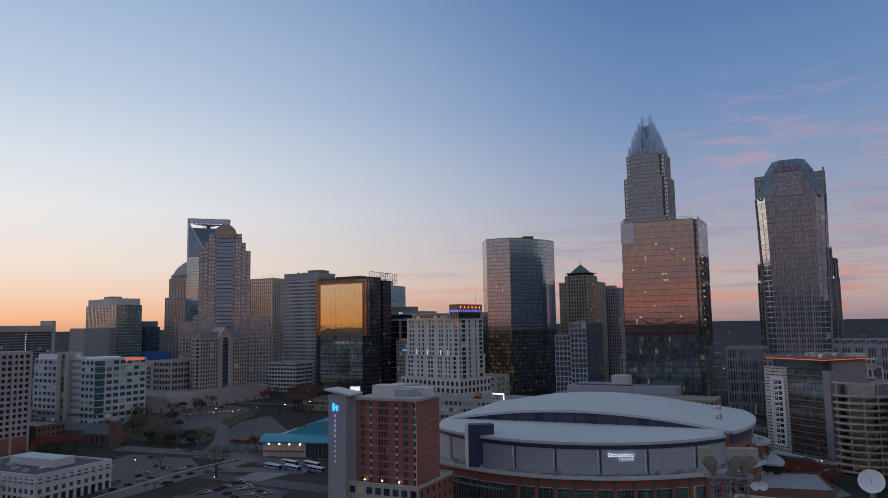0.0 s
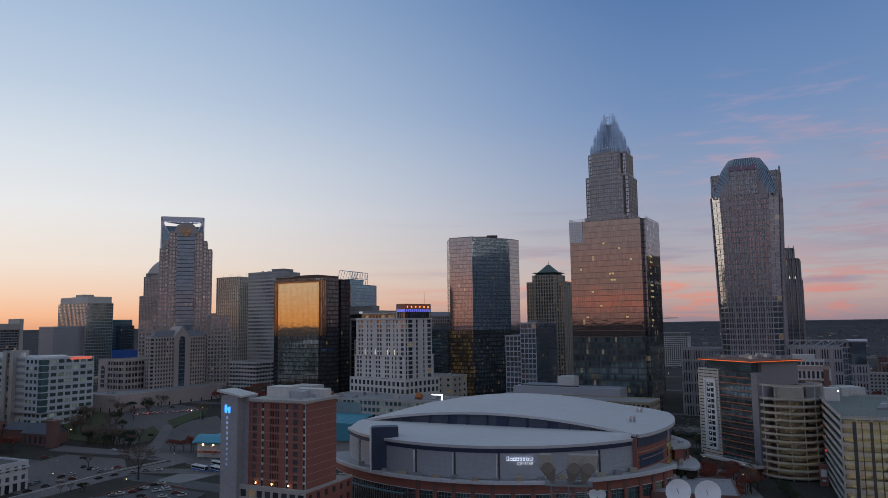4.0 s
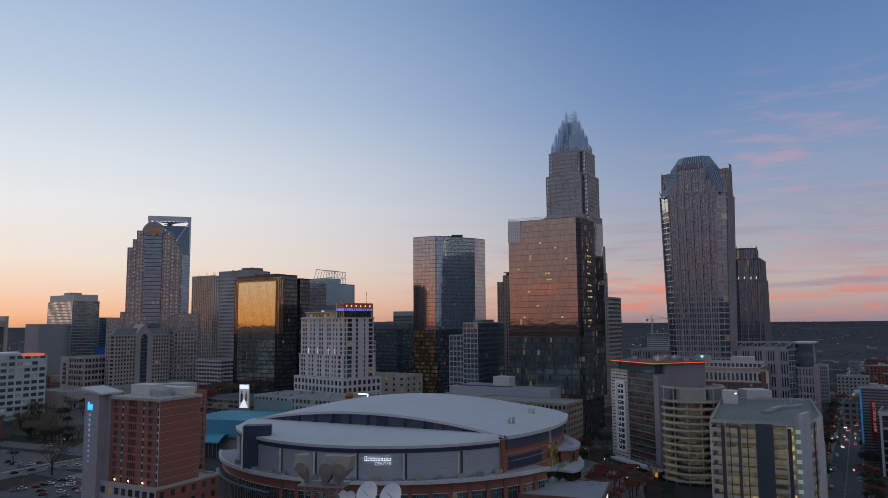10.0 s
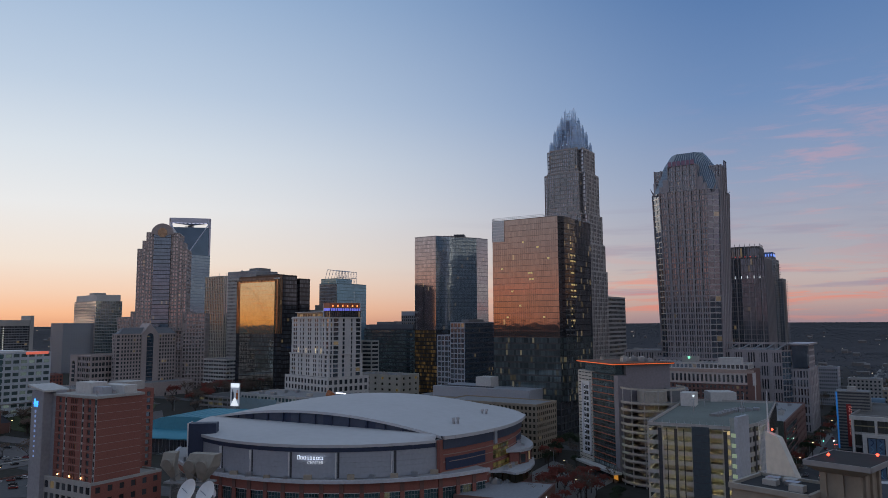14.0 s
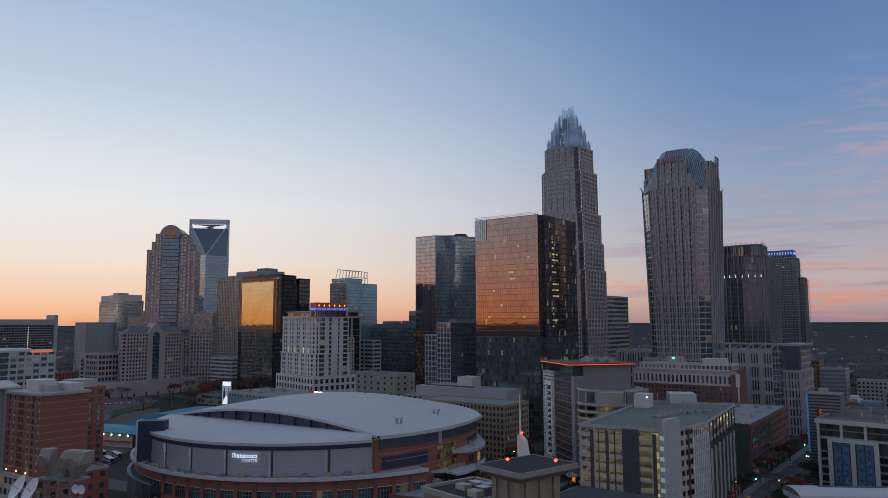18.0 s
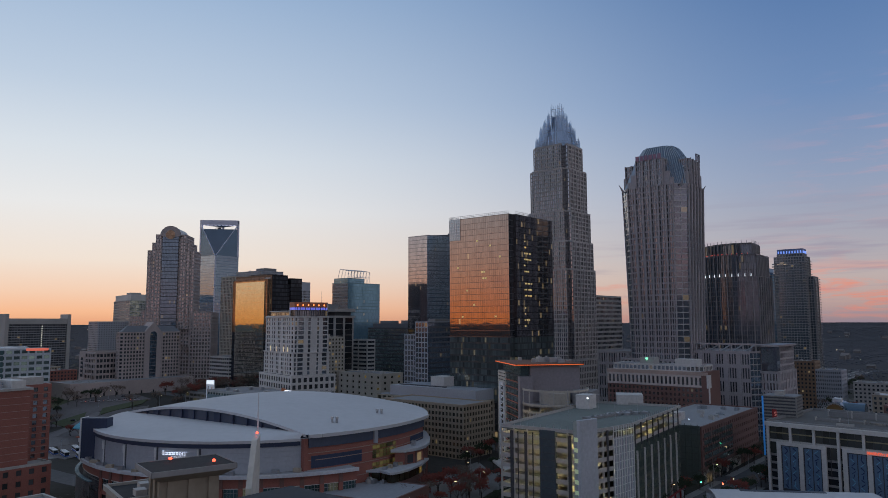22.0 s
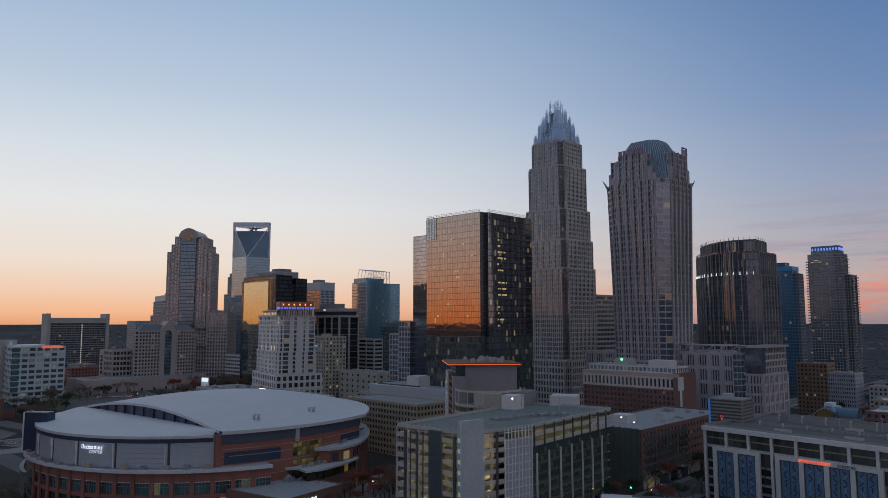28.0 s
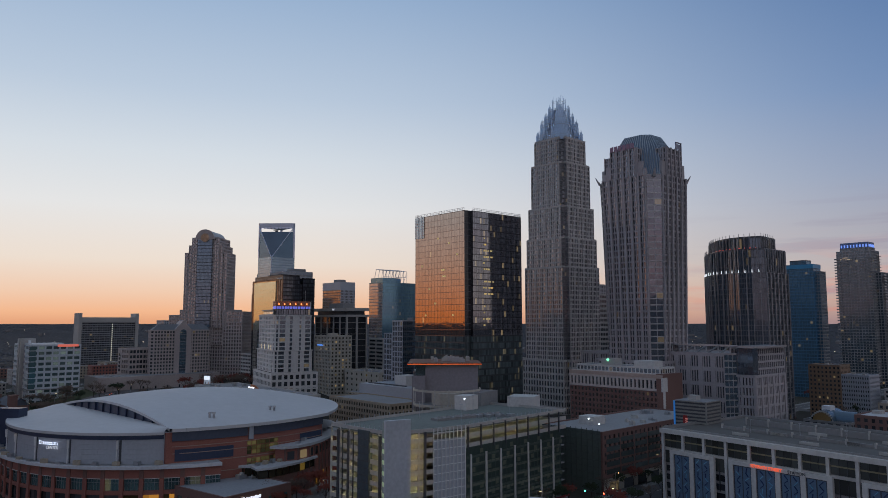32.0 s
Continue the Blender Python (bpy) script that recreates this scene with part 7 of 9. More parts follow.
for x0, np_ in ((-111.5, 2), (-85.0, 4), (-37.0, 2)):
    x1 = x0 + np_ * 9.2 + 1.8
    fr = Mesh().box(x0, -1.0, 12.4, x1, 0.35, 13.9)
    for s in range(np_ + 1):
        fr.box(x0 + s * 9.2, -1.0, -8, x0 + s * 9.2 + 1.8, 0.35, 12.4)
    pf = part("portal_frame", fr, CONC_W, th, "white portal frame")
    for s in range(np_):
        a = x0 + 1.8 + s * 9.2
        part("panel_border", Mesh().box(a, -0.5, -7, a + 7.4, -0.1, 12.4), DARKM, pf)
        part("blue_panel", Mesh().box(a + 0.5, -0.56, -6, a + 3.5, -0.5, 12.0).box(a + 3.9, -0.56, -6, a + 6.9, -0.5, 12.0), PANEL_B, pf)
        rr = random.Random(int(a))
        light, navy = Mesh(), Mesh()
        for col in (a + 2.0, a + 5.4):
            for k in range(11):
                an = (0.75, -0.8, 1.5, 0.7, -0.75)[(k + int(a)) % 5] + rr.uniform(-0.12, 0.12)
                cx, cz, ln = col + rr.uniform(-0.25, 0.25), -5.0 + k * 1.6, rr.uniform(0.75, 1.05)
                dx, dz = ln * math.cos(an), ln * math.sin(an)
                (navy if rr.random() < 0.68 else light).tube((cx - dx, -0.6, cz - dz), (cx + dx, -0.6, cz + dz), 0.2, n=4)
        part("panel_stripe", light, STRIPE_B, pf, "light blue slanting stripes", "stuff")
        part("panel_stripe", navy, STRIPE_N, pf, "navy slanting stripes", "stuff")
part("top_band", Mesh().box(-AS - 0.5, -0.6, HS - 1.3, 0, 1.0, HS + 0.5), CONC_W, th)
part("corner_glass", Mesh().box(-AS - 0.3, 1.0, 3, -AS + 0.2, 12, 19), G_GREY, th)
stx = bpy.data.curves.new("station_sign", "FONT")
stx.body, stx.size, stx.extrude = "SEVENTH STREET", 1.55, 0.06
stx.materials.append(lamp_mat("sign_red", (1.0, 0.14, 0.05), 0.9))
so = new("station_sign", stx)
so.parent = th
so.matrix_basis = pose(-75.8, -1.2, 12.7, 90, 0, 0)
stx2 = bpy.data.curves.new("station_sign", "FONT")
stx2.body, stx2.size, stx2.extrude = "STATION", 1.55, 0.06
stx2.materials.append(DARKM)
so2 = new("station_sign", stx2)
so2.parent = th
so2.matrix_basis = pose(-61.8, -1.2, 12.7, 90, 0, 0)
for k in range(10):
    part("roof_ramp", Mesh().box(-AS + 14 + k * 10, 22, HS + 0.1, -AS + 23.6 + k * 10, 22.6, HS + 1.3), CONC_D, th)
    part("roof_ramp", Mesh().box(-AS + 14 + k * 10, 40, HS + 0.1, -AS + 23.6 + k * 10, 40.6, HS + 2.6), CONC_D, th)
    part("ramp_post", Mesh().box(-AS + 13.6 + k * 10, 21.8, HS, -AS + 14.2 + k * 10, 22.8, HS + 2.0), CONC, th)
    part("ramp_post", Mesh().box(-AS + 13.6 + k * 10, 39.8, HS, -AS + 14.2 + k * 10, 40.8, HS + 3.4), CONC, th)
for x, y in ((-88, 20), (-70, 24), (-50, 18), (-60, 40), (-30, 30)):
    part("roof_lamp_post", Mesh().tube((x, y, HS), (x, y, HS + 5.5), 0.1, n=6).box(x - 0.6, y - 0.12, HS + 5.4, x + 0.6, y + 0.12, HS + 5.6), STEEL, th)
for i in range(9):
    part("roof_kerb", Mesh().box(-AS + 26 + i * 9, 10 + (i % 3) * 12, HS + 0.1, -AS + 33 + i * 9, 10.6 + (i % 3) * 12, HS + 1.2), CONC, th)
th = thing("louvered_tower", "grey louvered stair tower with blue light strip and red sign", "tower", 321.8, 392.8, 154)
block(th, rect(14.7, 13), -9.5, 31.2, style(14.7, 1.5, 0.03, 0.5, 0.3, mat("louver_grey", (0.24, 0.235, 0.225)), DARKM, 0), ROOF_G, 0)
part("plant_room", Mesh().box(-10, 3, 31.2, -6, 7, 33.5), CONC, th)
part("blue_strip", Mesh().box(-15.1, -0.5, 3, -14.3, -0.3, 31), lamp_mat("blue_strip", (0.05, 0.30, 0.8), 0.15), th, "vertical blue light strip")
part("sign_board", Mesh().box(-10.6, -0.6, 4, -8.6, -0.35, 25), mat("sign_red_board", (0.30, 0.03, 0.03), 0.5), th)
vt_ = bpy.data.curves.new("sign_text", "FONT")
vt_.body, vt_.size, vt_.extrude = "EAT DRINK SHOP", 1.9, 0.04
vt_.materials.append(lamp_mat("sign_pink", (1.0, 0.35, 0.30), 0.22))
vo = new("sign_text", vt_)
vo.parent = th
vo.matrix_basis = pose(-9.6, -0.66, 24, 90, 90, 0)
th = thing("station_canopy", "rounded white platform roof with a dark skylight slot", "canopy", 322, 288, 184)
cs = Mesh()
prev = None
for k in range(9):
    w = math.pi * k / 8
    y, z = 8 - 8 * math.cos(w), 6.0 + 2.6 * math.sin(w) ** 0.6
    if prev:
        cs.face((-54, prev[0], prev[1]), (0, prev[0], prev[1]), (0, y, z), (-54, y, z))
    prev = (y, z)
cs.box(-54, 0.2, 4.6, 0, 15.8, 6.1)
part("shell", cs, WHITE_ROOF, th)
part("skylight", Mesh().box(-44, 9, 8.55, -16, 11, 8.75), DARKM, th)
for i in range(6):
    part("post", Mesh().tube((-42 + i * 8, 8, -9.4), (-42 + i * 8, 8, 5), 0.3, n=8), STEEL, th)

# brick offices and the stone block with roof trusses
th = thing("low_brick_office", "low dark brick office with white flat roof", "office building", 278.1, 386.9, 153.7)
S_LB = style(3.6, 3.6, 0.60, 0.55, 0.3, BRICK_D, G_GREY, 60)
block(th, rect(36, 97), 0, 16.5, S_LB, mat("office_roof", (0.30, 0.30, 0.31)), 0.8)
part("glass_screen", Mesh().box(-37.5, -1.2, -9.4, -0.4, -0.8, 17.6).box(-38.0, -1.2, -9.4, -37.5, 20, 18.4), mat("grey_green_screen", (0.11, 0.135, 0.125), 0.3, 0.2), th, "grey-green translucent screen")
for k in range(13):
    part("screen_mullion", Mesh().box(-37.5 + k * 3.0, -1.4, -9.4, -37.3 + k * 3.0, -1.2, 18.4), SCR, th)
for k in range(9):
    part("screen_rail", Mesh().box(-37.5, -1.36, -7 + k * 2.9, -0.4, -1.2, -6.75 + k * 2.9), SCR, th)
LBW = glass("grey_green_window", (0.20, 0.24, 0.23), 0.6, 0.08, 0.03, power=0.12, vary=0.6)
for r_ in range(5):
    for c_ in range(4):
        y0 = 2.5 + c_ * 11.5
        part("strip_window", Mesh().box(0.34, y0, -1.6 + r_ * 3.3, 0.5, y0 + 10.2, 0.5 + r_ * 3.3), LBW, th)
        part("window_bar", Mesh().box(0.5, y0 + 5.0, -1.6 + r_ * 3.3, 0.56, y0 + 5.2, 0.5 + r_ * 3.3), DARKM, th)
for c_ in range(4):
    part("base_arch", Mesh().box(0.52, 4 + c_ * 11.5, -9.3, 0.6, 11 + c_ * 11.5, -5.0), G_OFFICE, th)
part("cream_base", Mesh().slab((0, 0), (0, 60), 0.32, 0.5, -9.4, -3.5), CREAM, th)
plant_room(th, -26, 18, -17, 27, 16.5, 20.5, CONC_W)
roof_units(th, -30, 30, -4, 90, 16.6, 10, 31)
yl = Mesh().blob((-20, 17.5, 19.5), 0.3, 1, rw).blob((-10, 12, 18.5), 0.3, 1, rw)
part("roof_lamp", yl, L_COOL, th)
th = thing("long_brick_hotel", "long dark brick hotel with pale two-storey top", "hotel", 297.1, 491.3, 152.4)
block(th, rect(66, 20), 0, 26, style(2.7, 3.2, 0.5, 0.42, 0.3, BRICK_D, G_GREY, 140), ROOF_G, 0)
block(th, rect(66, 20), 26.2, 33.5, style(2.7, 7.2, 0.46, 0.34, 0.5, mat("rosy_precast", (0.56, 0.49, 0.46)), G_GREY, 40), ROOF_G, 0)
part("pink_band", Mesh().prism(shrink(rect(66, 20), -0.7), 33.5, 35.6, True), mat("pink_precast", (0.47, 0.36, 0.31)), th)
block(th, rect(60, 15, -3, 3), 35.6, 39, style(2.7, 3.2, 0.25, 0.3, 0.3, PRECAST, G_GREY, 20), ROOF_G, 0.6)
part("brick_end", Mesh().box(-3.5, -0.6, 0, 0.8, 20.5, 36), BRICK_D, th)
part("pale_frame", Mesh().box(-0.2, -0.8, 26, 1.0, 4, 34).box(0.8, -0.7, 10, 1.1, 1.4, 26), PRECAST, th)
plant_room(th, -22, 5, -8, 14, 39, 43, CONC_W)
plant_room(th, -46, 6, -36, 13, 39, 43.5, CONC)
gl_ = Mesh().blob((-41, 5.5, 42.5), 1.1, 1, rw)
part("green_lamp", gl_, lamp_mat("green_beacon", (0.25, 0.9, 0.55), 1.2), th)
th = thing("truss_roof_block", "mauve stone block with tall windows and roof trusses", "office building", 335.3, 533.4, 151)
S_TR = style(1.7, 9.0, 0.44, 0.26, 0.5, MAUVE, G_OFFICE, 80, (5, 2.4, 0.3))
block(th, [(-80, 0), (-5, 0), (0, 6), (0, 46), (-80, 46)], 0, 46, S_TR, ROOF_G, 0.8, {1: style(2.4, 4, 0.12, 0.2, 0.2, STEEL, G_BLUE, 20)})
tr = Mesh()
for i in range(9):
    x = -72 + i * 8
    tr.tube((x, 1, 46.6), (x + 7, 1, 51.3), 0.5, n=5)
    tr.tube((x + 7, 1, 46.6), (x + 7, 1, 51.3), 0.45, n=5)
    tr.box(x + 0.5, 1, 50.8, x + 7.5, 9, 51.6)
tr.box(-73, 0.4, 51.0, -1, 1.8, 52.0)
part("roof_truss", tr, STEEL, th, "row of pale steel sawtooth trusses")
block(th, rect(16, 38, 9, 12), 0, 50, style(2.6, 4.2, 0.34, 0.3, 0.3, MAUVE, G_GREY, 30), ROOF_D, 0.6)
block(th, rect(16, 40, 11, 6), 0, 33, style(1.9, 6, 0.46, 0.25, 0.5, MAUVE, G_GREY, 40, (4, 1.6, 0.3)), ROOF_G, 0.8)
part("dark_bay", Mesh().box(1, 5.4, 34, 10.6, 12, 50), glass("bay_glass", (0.20, 0.24, 0.29), 0.8, 0.07, 0.02, power=0.14), th, "blue-grey glazed upper bay")
part("roof_beam", Mesh().box(-2, 4.6, 50, 12, 48, 51.2), STEEL, th)
block(th, rect(40, 40, -80, 6), 0, 44, style(2.1, 9, 0.5, 0.22, 0.6, MAUVE, G_GREY, 20, (4, 2.0, 0.3)), ROOF_G, 0.8)

# tan block, grey roof hall and long low hall behind the arena
th = thing("tan_office", "tan masonry office with rows of square windows", "office building", 157, 424, 152)
block(th, rect(62, 26), 0, 20, style(2.6, 3.3, 0.40, 0.42, 0.35, mat("dull_tan", (0.33, 0.27, 0.205)), glass("tan_window", (0.09, 0.08, 0.06), 0.3, 0.1, 0.05, power=0.15, vary=0.8), 120), ROOF_G, 0.8)
th = thing("grey_hall", "grey panelled hall with flat roof and plant box", "hall", 154, 484, 152)
block(th, rect(88, 40), 0, 16, style(5, 4, 0.4, 0.4, 0.3, TAN, G_YELLOW, 20), ROOF_G, 0)
part("roof_block", Mesh().box(-76, 1, 16.2, 0, 34, 22.8), GREY_PANEL, th)
part("plant_box", Mesh().box(-46, 10, 22.8, -34, 22, 29.5), CONC_W, th)
part("roof_stripe", Mesh().box(-72, 6, 22.8, -30, 8, 23.5), DARKM, th)
th = thing("long_hall", "long pale low hall with glazed upper floor", "hall", 62, 452, 152)
block(th, rect(126, 34), 0, 17.5, style(3.4, 4.2, 0.3, 0.45, 0.3, CONC, G_COOL, 60), ROOF_G, 0.7)
roof_units(th, -118, 4, -4, 30, 17.8, 14, 41)
part("teal_wall", Mesh().box(-126.3, -0.4, 0, -90, 0, 15), mat("pale_teal_wall", (0.20, 0.27, 0.29), 0.6), th)
part("roof_dome", Mesh().blob((-52, 12, 19.5), 3.4, 1.1, random.Random(3)), mat("rust_dome", (0.42, 0.15, 0.06), 0.6), th)
wsq = Mesh().box(-36, 0, 22, -28, 0.4, 22.7).box(-28.7, 0, 15.5, -28, 0.4, 22)
part("light_frame", wsq, lamp_mat("frame_white_light", (0.85, 0.9, 1.0), 2.0), th)
th = thing("low_car_park", "low dark concrete car park beside bare trees", "car park", -71, 570, 152)
# dark panes stand for shade in the open decks, lit ones for lamps
block(th, rect(53, 36), 0, 7.4, style(6, 3.4, 0.12, 0.46, 0.3, CONC_D, glass("deck_gloom", (0.05, 0.05, 0.04), 0.1, 0.3, 0.35, (1.0, 0.85, 0.35), 0.05), 30), ROOF_D, 0.8)
th = thing("small_pale_office", "small pale office with glazed floors", "office building", -205, 760, 152)
block(th, rect(36, 26, 60, 0), 0, 30, style(4, 4, 0.1, 0.5, 0.3, CONC_W, G_GREY, 40), ROOF_G, 0.8)
th = thing("lit_billboard", "tall lit white billboard above a narrow pylon", "billboard", -69, 549, 165)
bp = part("panel", Mesh().box(-4.2, 0, 4, 4.2, 0.9, 21.8), WHITE_P, th)
part("lit_face", Mesh().box(-3.9, -0.12, 18.4, 3.9, 0, 21.5), lamp_mat("billboard_light", (0.85, 0.93, 1.0), 0.8), bp)
part("poster", Mesh().box(-3.9, -0.10, 4.4, 3.9, 0, 18.4), lamp_mat("poster_light", (0.55, 0.60, 0.68), 0.22), bp, "dimmer poster below the white band")
part("dark_shape", Mesh().box(-2.9, -0.2, 8.4, -1.0, -0.11, 14.6).box(-2.3, -0.2, 14.6, -1.6, -0.11, 17), NAVY, bp)
part("orange_shape", Mesh().box(1.2, -0.2, 9.4, 2.9, -0.11, 14.4).box(1.7, -0.2, 14.4, 2.4, -0.11, 16.6), mat("poster_orange", (0.55, 0.17, 0.05), 0.6), bp)
part("lit_cone", Mesh().prism([(-3.6, -0.5), (3.6, -0.5), (3.6, -0.2), (-3.6, -0.2)], 4.5, 10.5, True, [(-0.4, -0.5), (0.4, -0.5), (0.4, -0.2), (-0.4, -0.2)]), lamp_mat("cone_light", (0.9, 0.95, 1.0), 0.7), bp)
part("pylon", Mesh().box(-2.4, 0.1, -9.4, 2.4, 0.9, 4), CONC_D, th)

# stepped white hotel
th = thing("stepped_hotel", "pale stone hotel with stepped wings and lit corner tower", "hotel", 9.9, 528.8, 138)
G_RZ = glass("hotel_pane", (0.24, 0.235, 0.24), 0.8, 0.08, 0.02, power=0.14, vary=0.8)
G_RZT = glass("tower_pane", (0.20, 0.235, 0.27), 0.8, 0.08, 0.03, power=0.14, vary=0.8)
S_RZ = style(4.4, 3.4, 0.5, 0.4, 0.3, PRECAST, G_RZ, 0)
LEFT = [(2.2, 4.4), (5.4, 7.6), (12.0, 13.6), (16.0, 18.2), (23.4, 25.4), (26.4, 28.4), (33.4, 35.2), (36.0, 37.8), (41.0, 42.4), (44.4, 46.0), (48.9, 52.0)]
SIDE = [(0.8, 2.2), (3.4, 7.8), (11.4, 13.4), (19.0, 20.4), (23.6, 27.6)]
for z0, z1, nz, d in ((44, 71, 8, 0.0), (27.5, 44, 5, 0.8)):
    e = [(-52.8 - d, -d), (d, -d), (d, 28 + d), (-52.8 - d, 28 + d)]
    punched(th, e[0], e[1], LEFT, z0, z1, nz, 0.36, PRECAST, G_RZ)
    punched(th, e[1], e[2], SIDE, z0, z1, nz, 0.26, PRECAST, G_RZT)
    skin(th, e[2], e[3], z0, z1, S_RZ, [0])
    skin(th, e[3], e[0], z0, z1, S_RZ, [0])
    part("roof", Mesh().prism(e, z1 - 0.3, z1 + 0.15), ROOF_G, th)
    led = Mesh()
    for d0, za in ((-0.9, 0.0), (-0.6, -0.5)):
        led.prism(shrink(e, d0), z1 + za, z1 + za + 0.55, True)
    part("ledge", led, PRECAST, th)
part("parapet", Mesh().box(-53, -0.3, 71.4, -10, 0.2, 72.3).box(-53, 0.2, 71.4, -52.5, 28, 72.3), PRECAST, th)
block(th, rect(60, 36, 3, -3), 0, 26.6, style(4.6, 4.9, 0.40, 0.36, 0.4, PRECAST, G_OFFICE, 40), ROOF_G, 0.9)
part("podium_band", Mesh().prism(shrink(rect(60, 36, 3, -3), -0.7), 14.4, 15.2, True), PRECAST, th)
# warm lighting of the walls is painted as their base colour
part("penthouse", Mesh().box(-50, 2.4, 71.2, -9, 26, 75.4), mat("penthouse_warm_glow", (0.50, 0.33, 0.20), 0.6), th, "set-back penthouse with warm light painted on its walls")
pl = Mesh()
for i in range(11):
    pl.box(-48 + i * 3.6, 2.2, 71.8, -45.9 + i * 3.6, 2.38, 74.2)
part("penthouse_window", pl, glass("penthouse_pane", (0.14, 0.10, 0.06), 0.3, 0.1, 0.4, power=0.16), th, kind="stuff")
part("roof_slab", Mesh().box(-51, 1.4, 75.4, -8.6, 26.5, 76.0), PRECAST, th)
block(th, rect(9, 27, 0, 0.5), 71.4, 76.2, style(2.0, 4.6, 0.2, 0.1, 0.3, DARKM, G_RZT, 0), ROOF_D, 0)
part("tower_corner", Mesh().box(-9, 0, 71.2, -8, 28, 82).box(-9, 27.2, 71.2, 0.2, 28, 82), PRECAST, th)
part("violet_band", Mesh().box(-7.9, -0.1, 76.4, 0.3, 27.1, 78.2), lamp_mat("violet_light", (0.22, 0.24, 1.0), 0.45), th, "blue-violet lit band")
vb = Mesh()
for i in range(13):
    vb.box(0.3, 0.2 + i * 2.1, 76.3, 0.45, 0.6 + i * 2.1, 78.3)
part("band_rail", vb, DARKM, th, kind="stuff")
part("orange_crown", Mesh().box(-8, -0.2, 78.2, 0.4, 27.2, 82.2), mat("crown_terracotta", (0.45, 0.16, 0.09), 0.6), th)
oc = Mesh()
for i in range(6):
    oc.box(0.45, 2 + i * 4.4, 79.4, 0.7, 2.8 + i * 4.4, 80.6)
part("crown_lamp", oc, lamp_mat("crown_warm", (1.0, 0.30, 0.08), 2.0), th)
part("aerial", Mesh().tube((-3, 24, 82), (-3, 24, 91), 0.12, n=4), STEEL, th)
ul = Mesh()
for x in (-43, -31.6, -18, -10.6):
    ul.box(x, -0.55, 44.7, x + 0.5, -0.4, 48.5)
part("up_light", ul, lamp_mat("up_light", (1.0, 0.8, 0.5), 0.6), th)

# ---- left edge of the town: offices, bus station, lots ----
th = thing("striped_office", "white and pale-green striped office with lit floors", "office building", -260, 540, 152)
WO_P = mat("pale_green_panel", (0.50, 0.54, 0.58), 0.6)
S_WO = style(5.6, 5.0, 0.30, 0.48, 0.35, WO_P, G_COOL, 60)
S_WOR = style(6.0, 5.0, 0.24, 0.46, 0.35, WO_P, G_COOL, 60)
block(th, rect(20, 42), 0, 45, S_WO, WHITE_ROOF, 0, {1: S_WOR})
block(th, rect(14, 30, -20, 1.5), 0, 46, style(14, 5.0, 0.94, 0.5, 0.25, CONC_W, G_GREY, 0), WHITE_ROOF, 0)
for k in range(9):
    part("grey_band", Mesh().box(-33.8, 1.1, 2.5 + k * 5.0, -20.2, 1.22, 4.8 + k * 5.0), mat("grey_stripe", (0.30, 0.30, 0.32)) if k == 0 else bpy.data.materials["grey_stripe"], th)
block(th, rect(4, 12, -34, -1.5), 0, 50, style(4, 5, 0.9, 0.9, 0.2, CONC, CONC, 0), ROOF_G, 0.6)
block(th, rect(4, 12, -43, -1.5), 0, 50, style(4, 5, 0.9, 0.9, 0.2, CONC, CONC, 0), ROOF_G, 0.6)
block(th, rect(5, 11, -38, -0.5), 0, 49, style(5, 4.1, 0.2, 0.3, 0.2, CONC_D, glass("stair_lit_glass", (0.10, 0.11, 0.07), 0.3, 0.1, 0.7, (1.0, 0.9, 0.5), 0.10), 0), ROOF_G, 0)
block(th, rect(34, 36, -47, 2), 0, 45, S_WO, WHITE_ROOF, 0, sep=30)
part("corner_glass", Mesh().box(-3.2, -0.6, 4, 0.6, 4.5, 44), G_TEAL, th)
for k in range(8):
    part("corner_rail", Mesh().box(-3.3, -0.7, 4.6 + k * 5.0, 0.7, 4.6, 5.3 + k * 5.0), WO_P, th)
part("white_screen", Mesh().box(-80, 4, 45, -30, 6, 49).prism([(-20, 4), (-4, 2), (0, 20), (-20, 30)], 45, 46.5, True), WHITE_P, th)
part("base_canopy", Mesh().box(-84, -1.2, 4.2, 1.0, 0, 5.0).box(0.4, 0, 4.2, 1.2, 42, 5.0), CONC_D, th)
part("sign_bar", Mesh().box(0.4, 22, 43.2, 0.6, 40, 45.4), lamp_mat("coral_sign", (0.9, 0.18, 0.12), 0.5), th, "coral red sign strip")
th = thing("tan_tower", "tan precast apartment block with deep balconies", "apartment block", -246, 384, 152)
block(th, rect(60, 30), 0, 55, style(3.4, 3.3, 0.36, 0.42, 0.9, MAUVE, G_DARK, 80, (3, 1.4, 0.5)), ROOF_G, 1.0)
sunk(th)
part("brick_base", Mesh().slab((-60, 0), (0, 0), 0.9, 1.3, 0, 9).slab((0, 0), (0, 30), 0.9, 1.3, 0, 9), BRICK, th)
th = thing("white_civic_block", "white classical civic building with flat dark roof", "civic building", -191.1, 339.7, 156, -15.2)
CIV = mat("civic_stone", (0.52, 0.52, 0.53))
S_CV = style(4.0, 4.6, 0.5, 0.5, 0.4, CIV, G_GREY, 60)
part("plinth", Mesh().prism(shrink(rect(62, 41.8), -0.5), -0.6, 0.6), CIV, th)
block(th, rect(62, 41.8), 0.6, 6.0, style(4.0, 5.4, 0.4, 0.12, 0.4, CIV, G_DARK, 30), ROOF_D, 0)
block(th, rect(62, 41.8), 6.0, 15.2, S_CV, ROOF_D, 1.0)
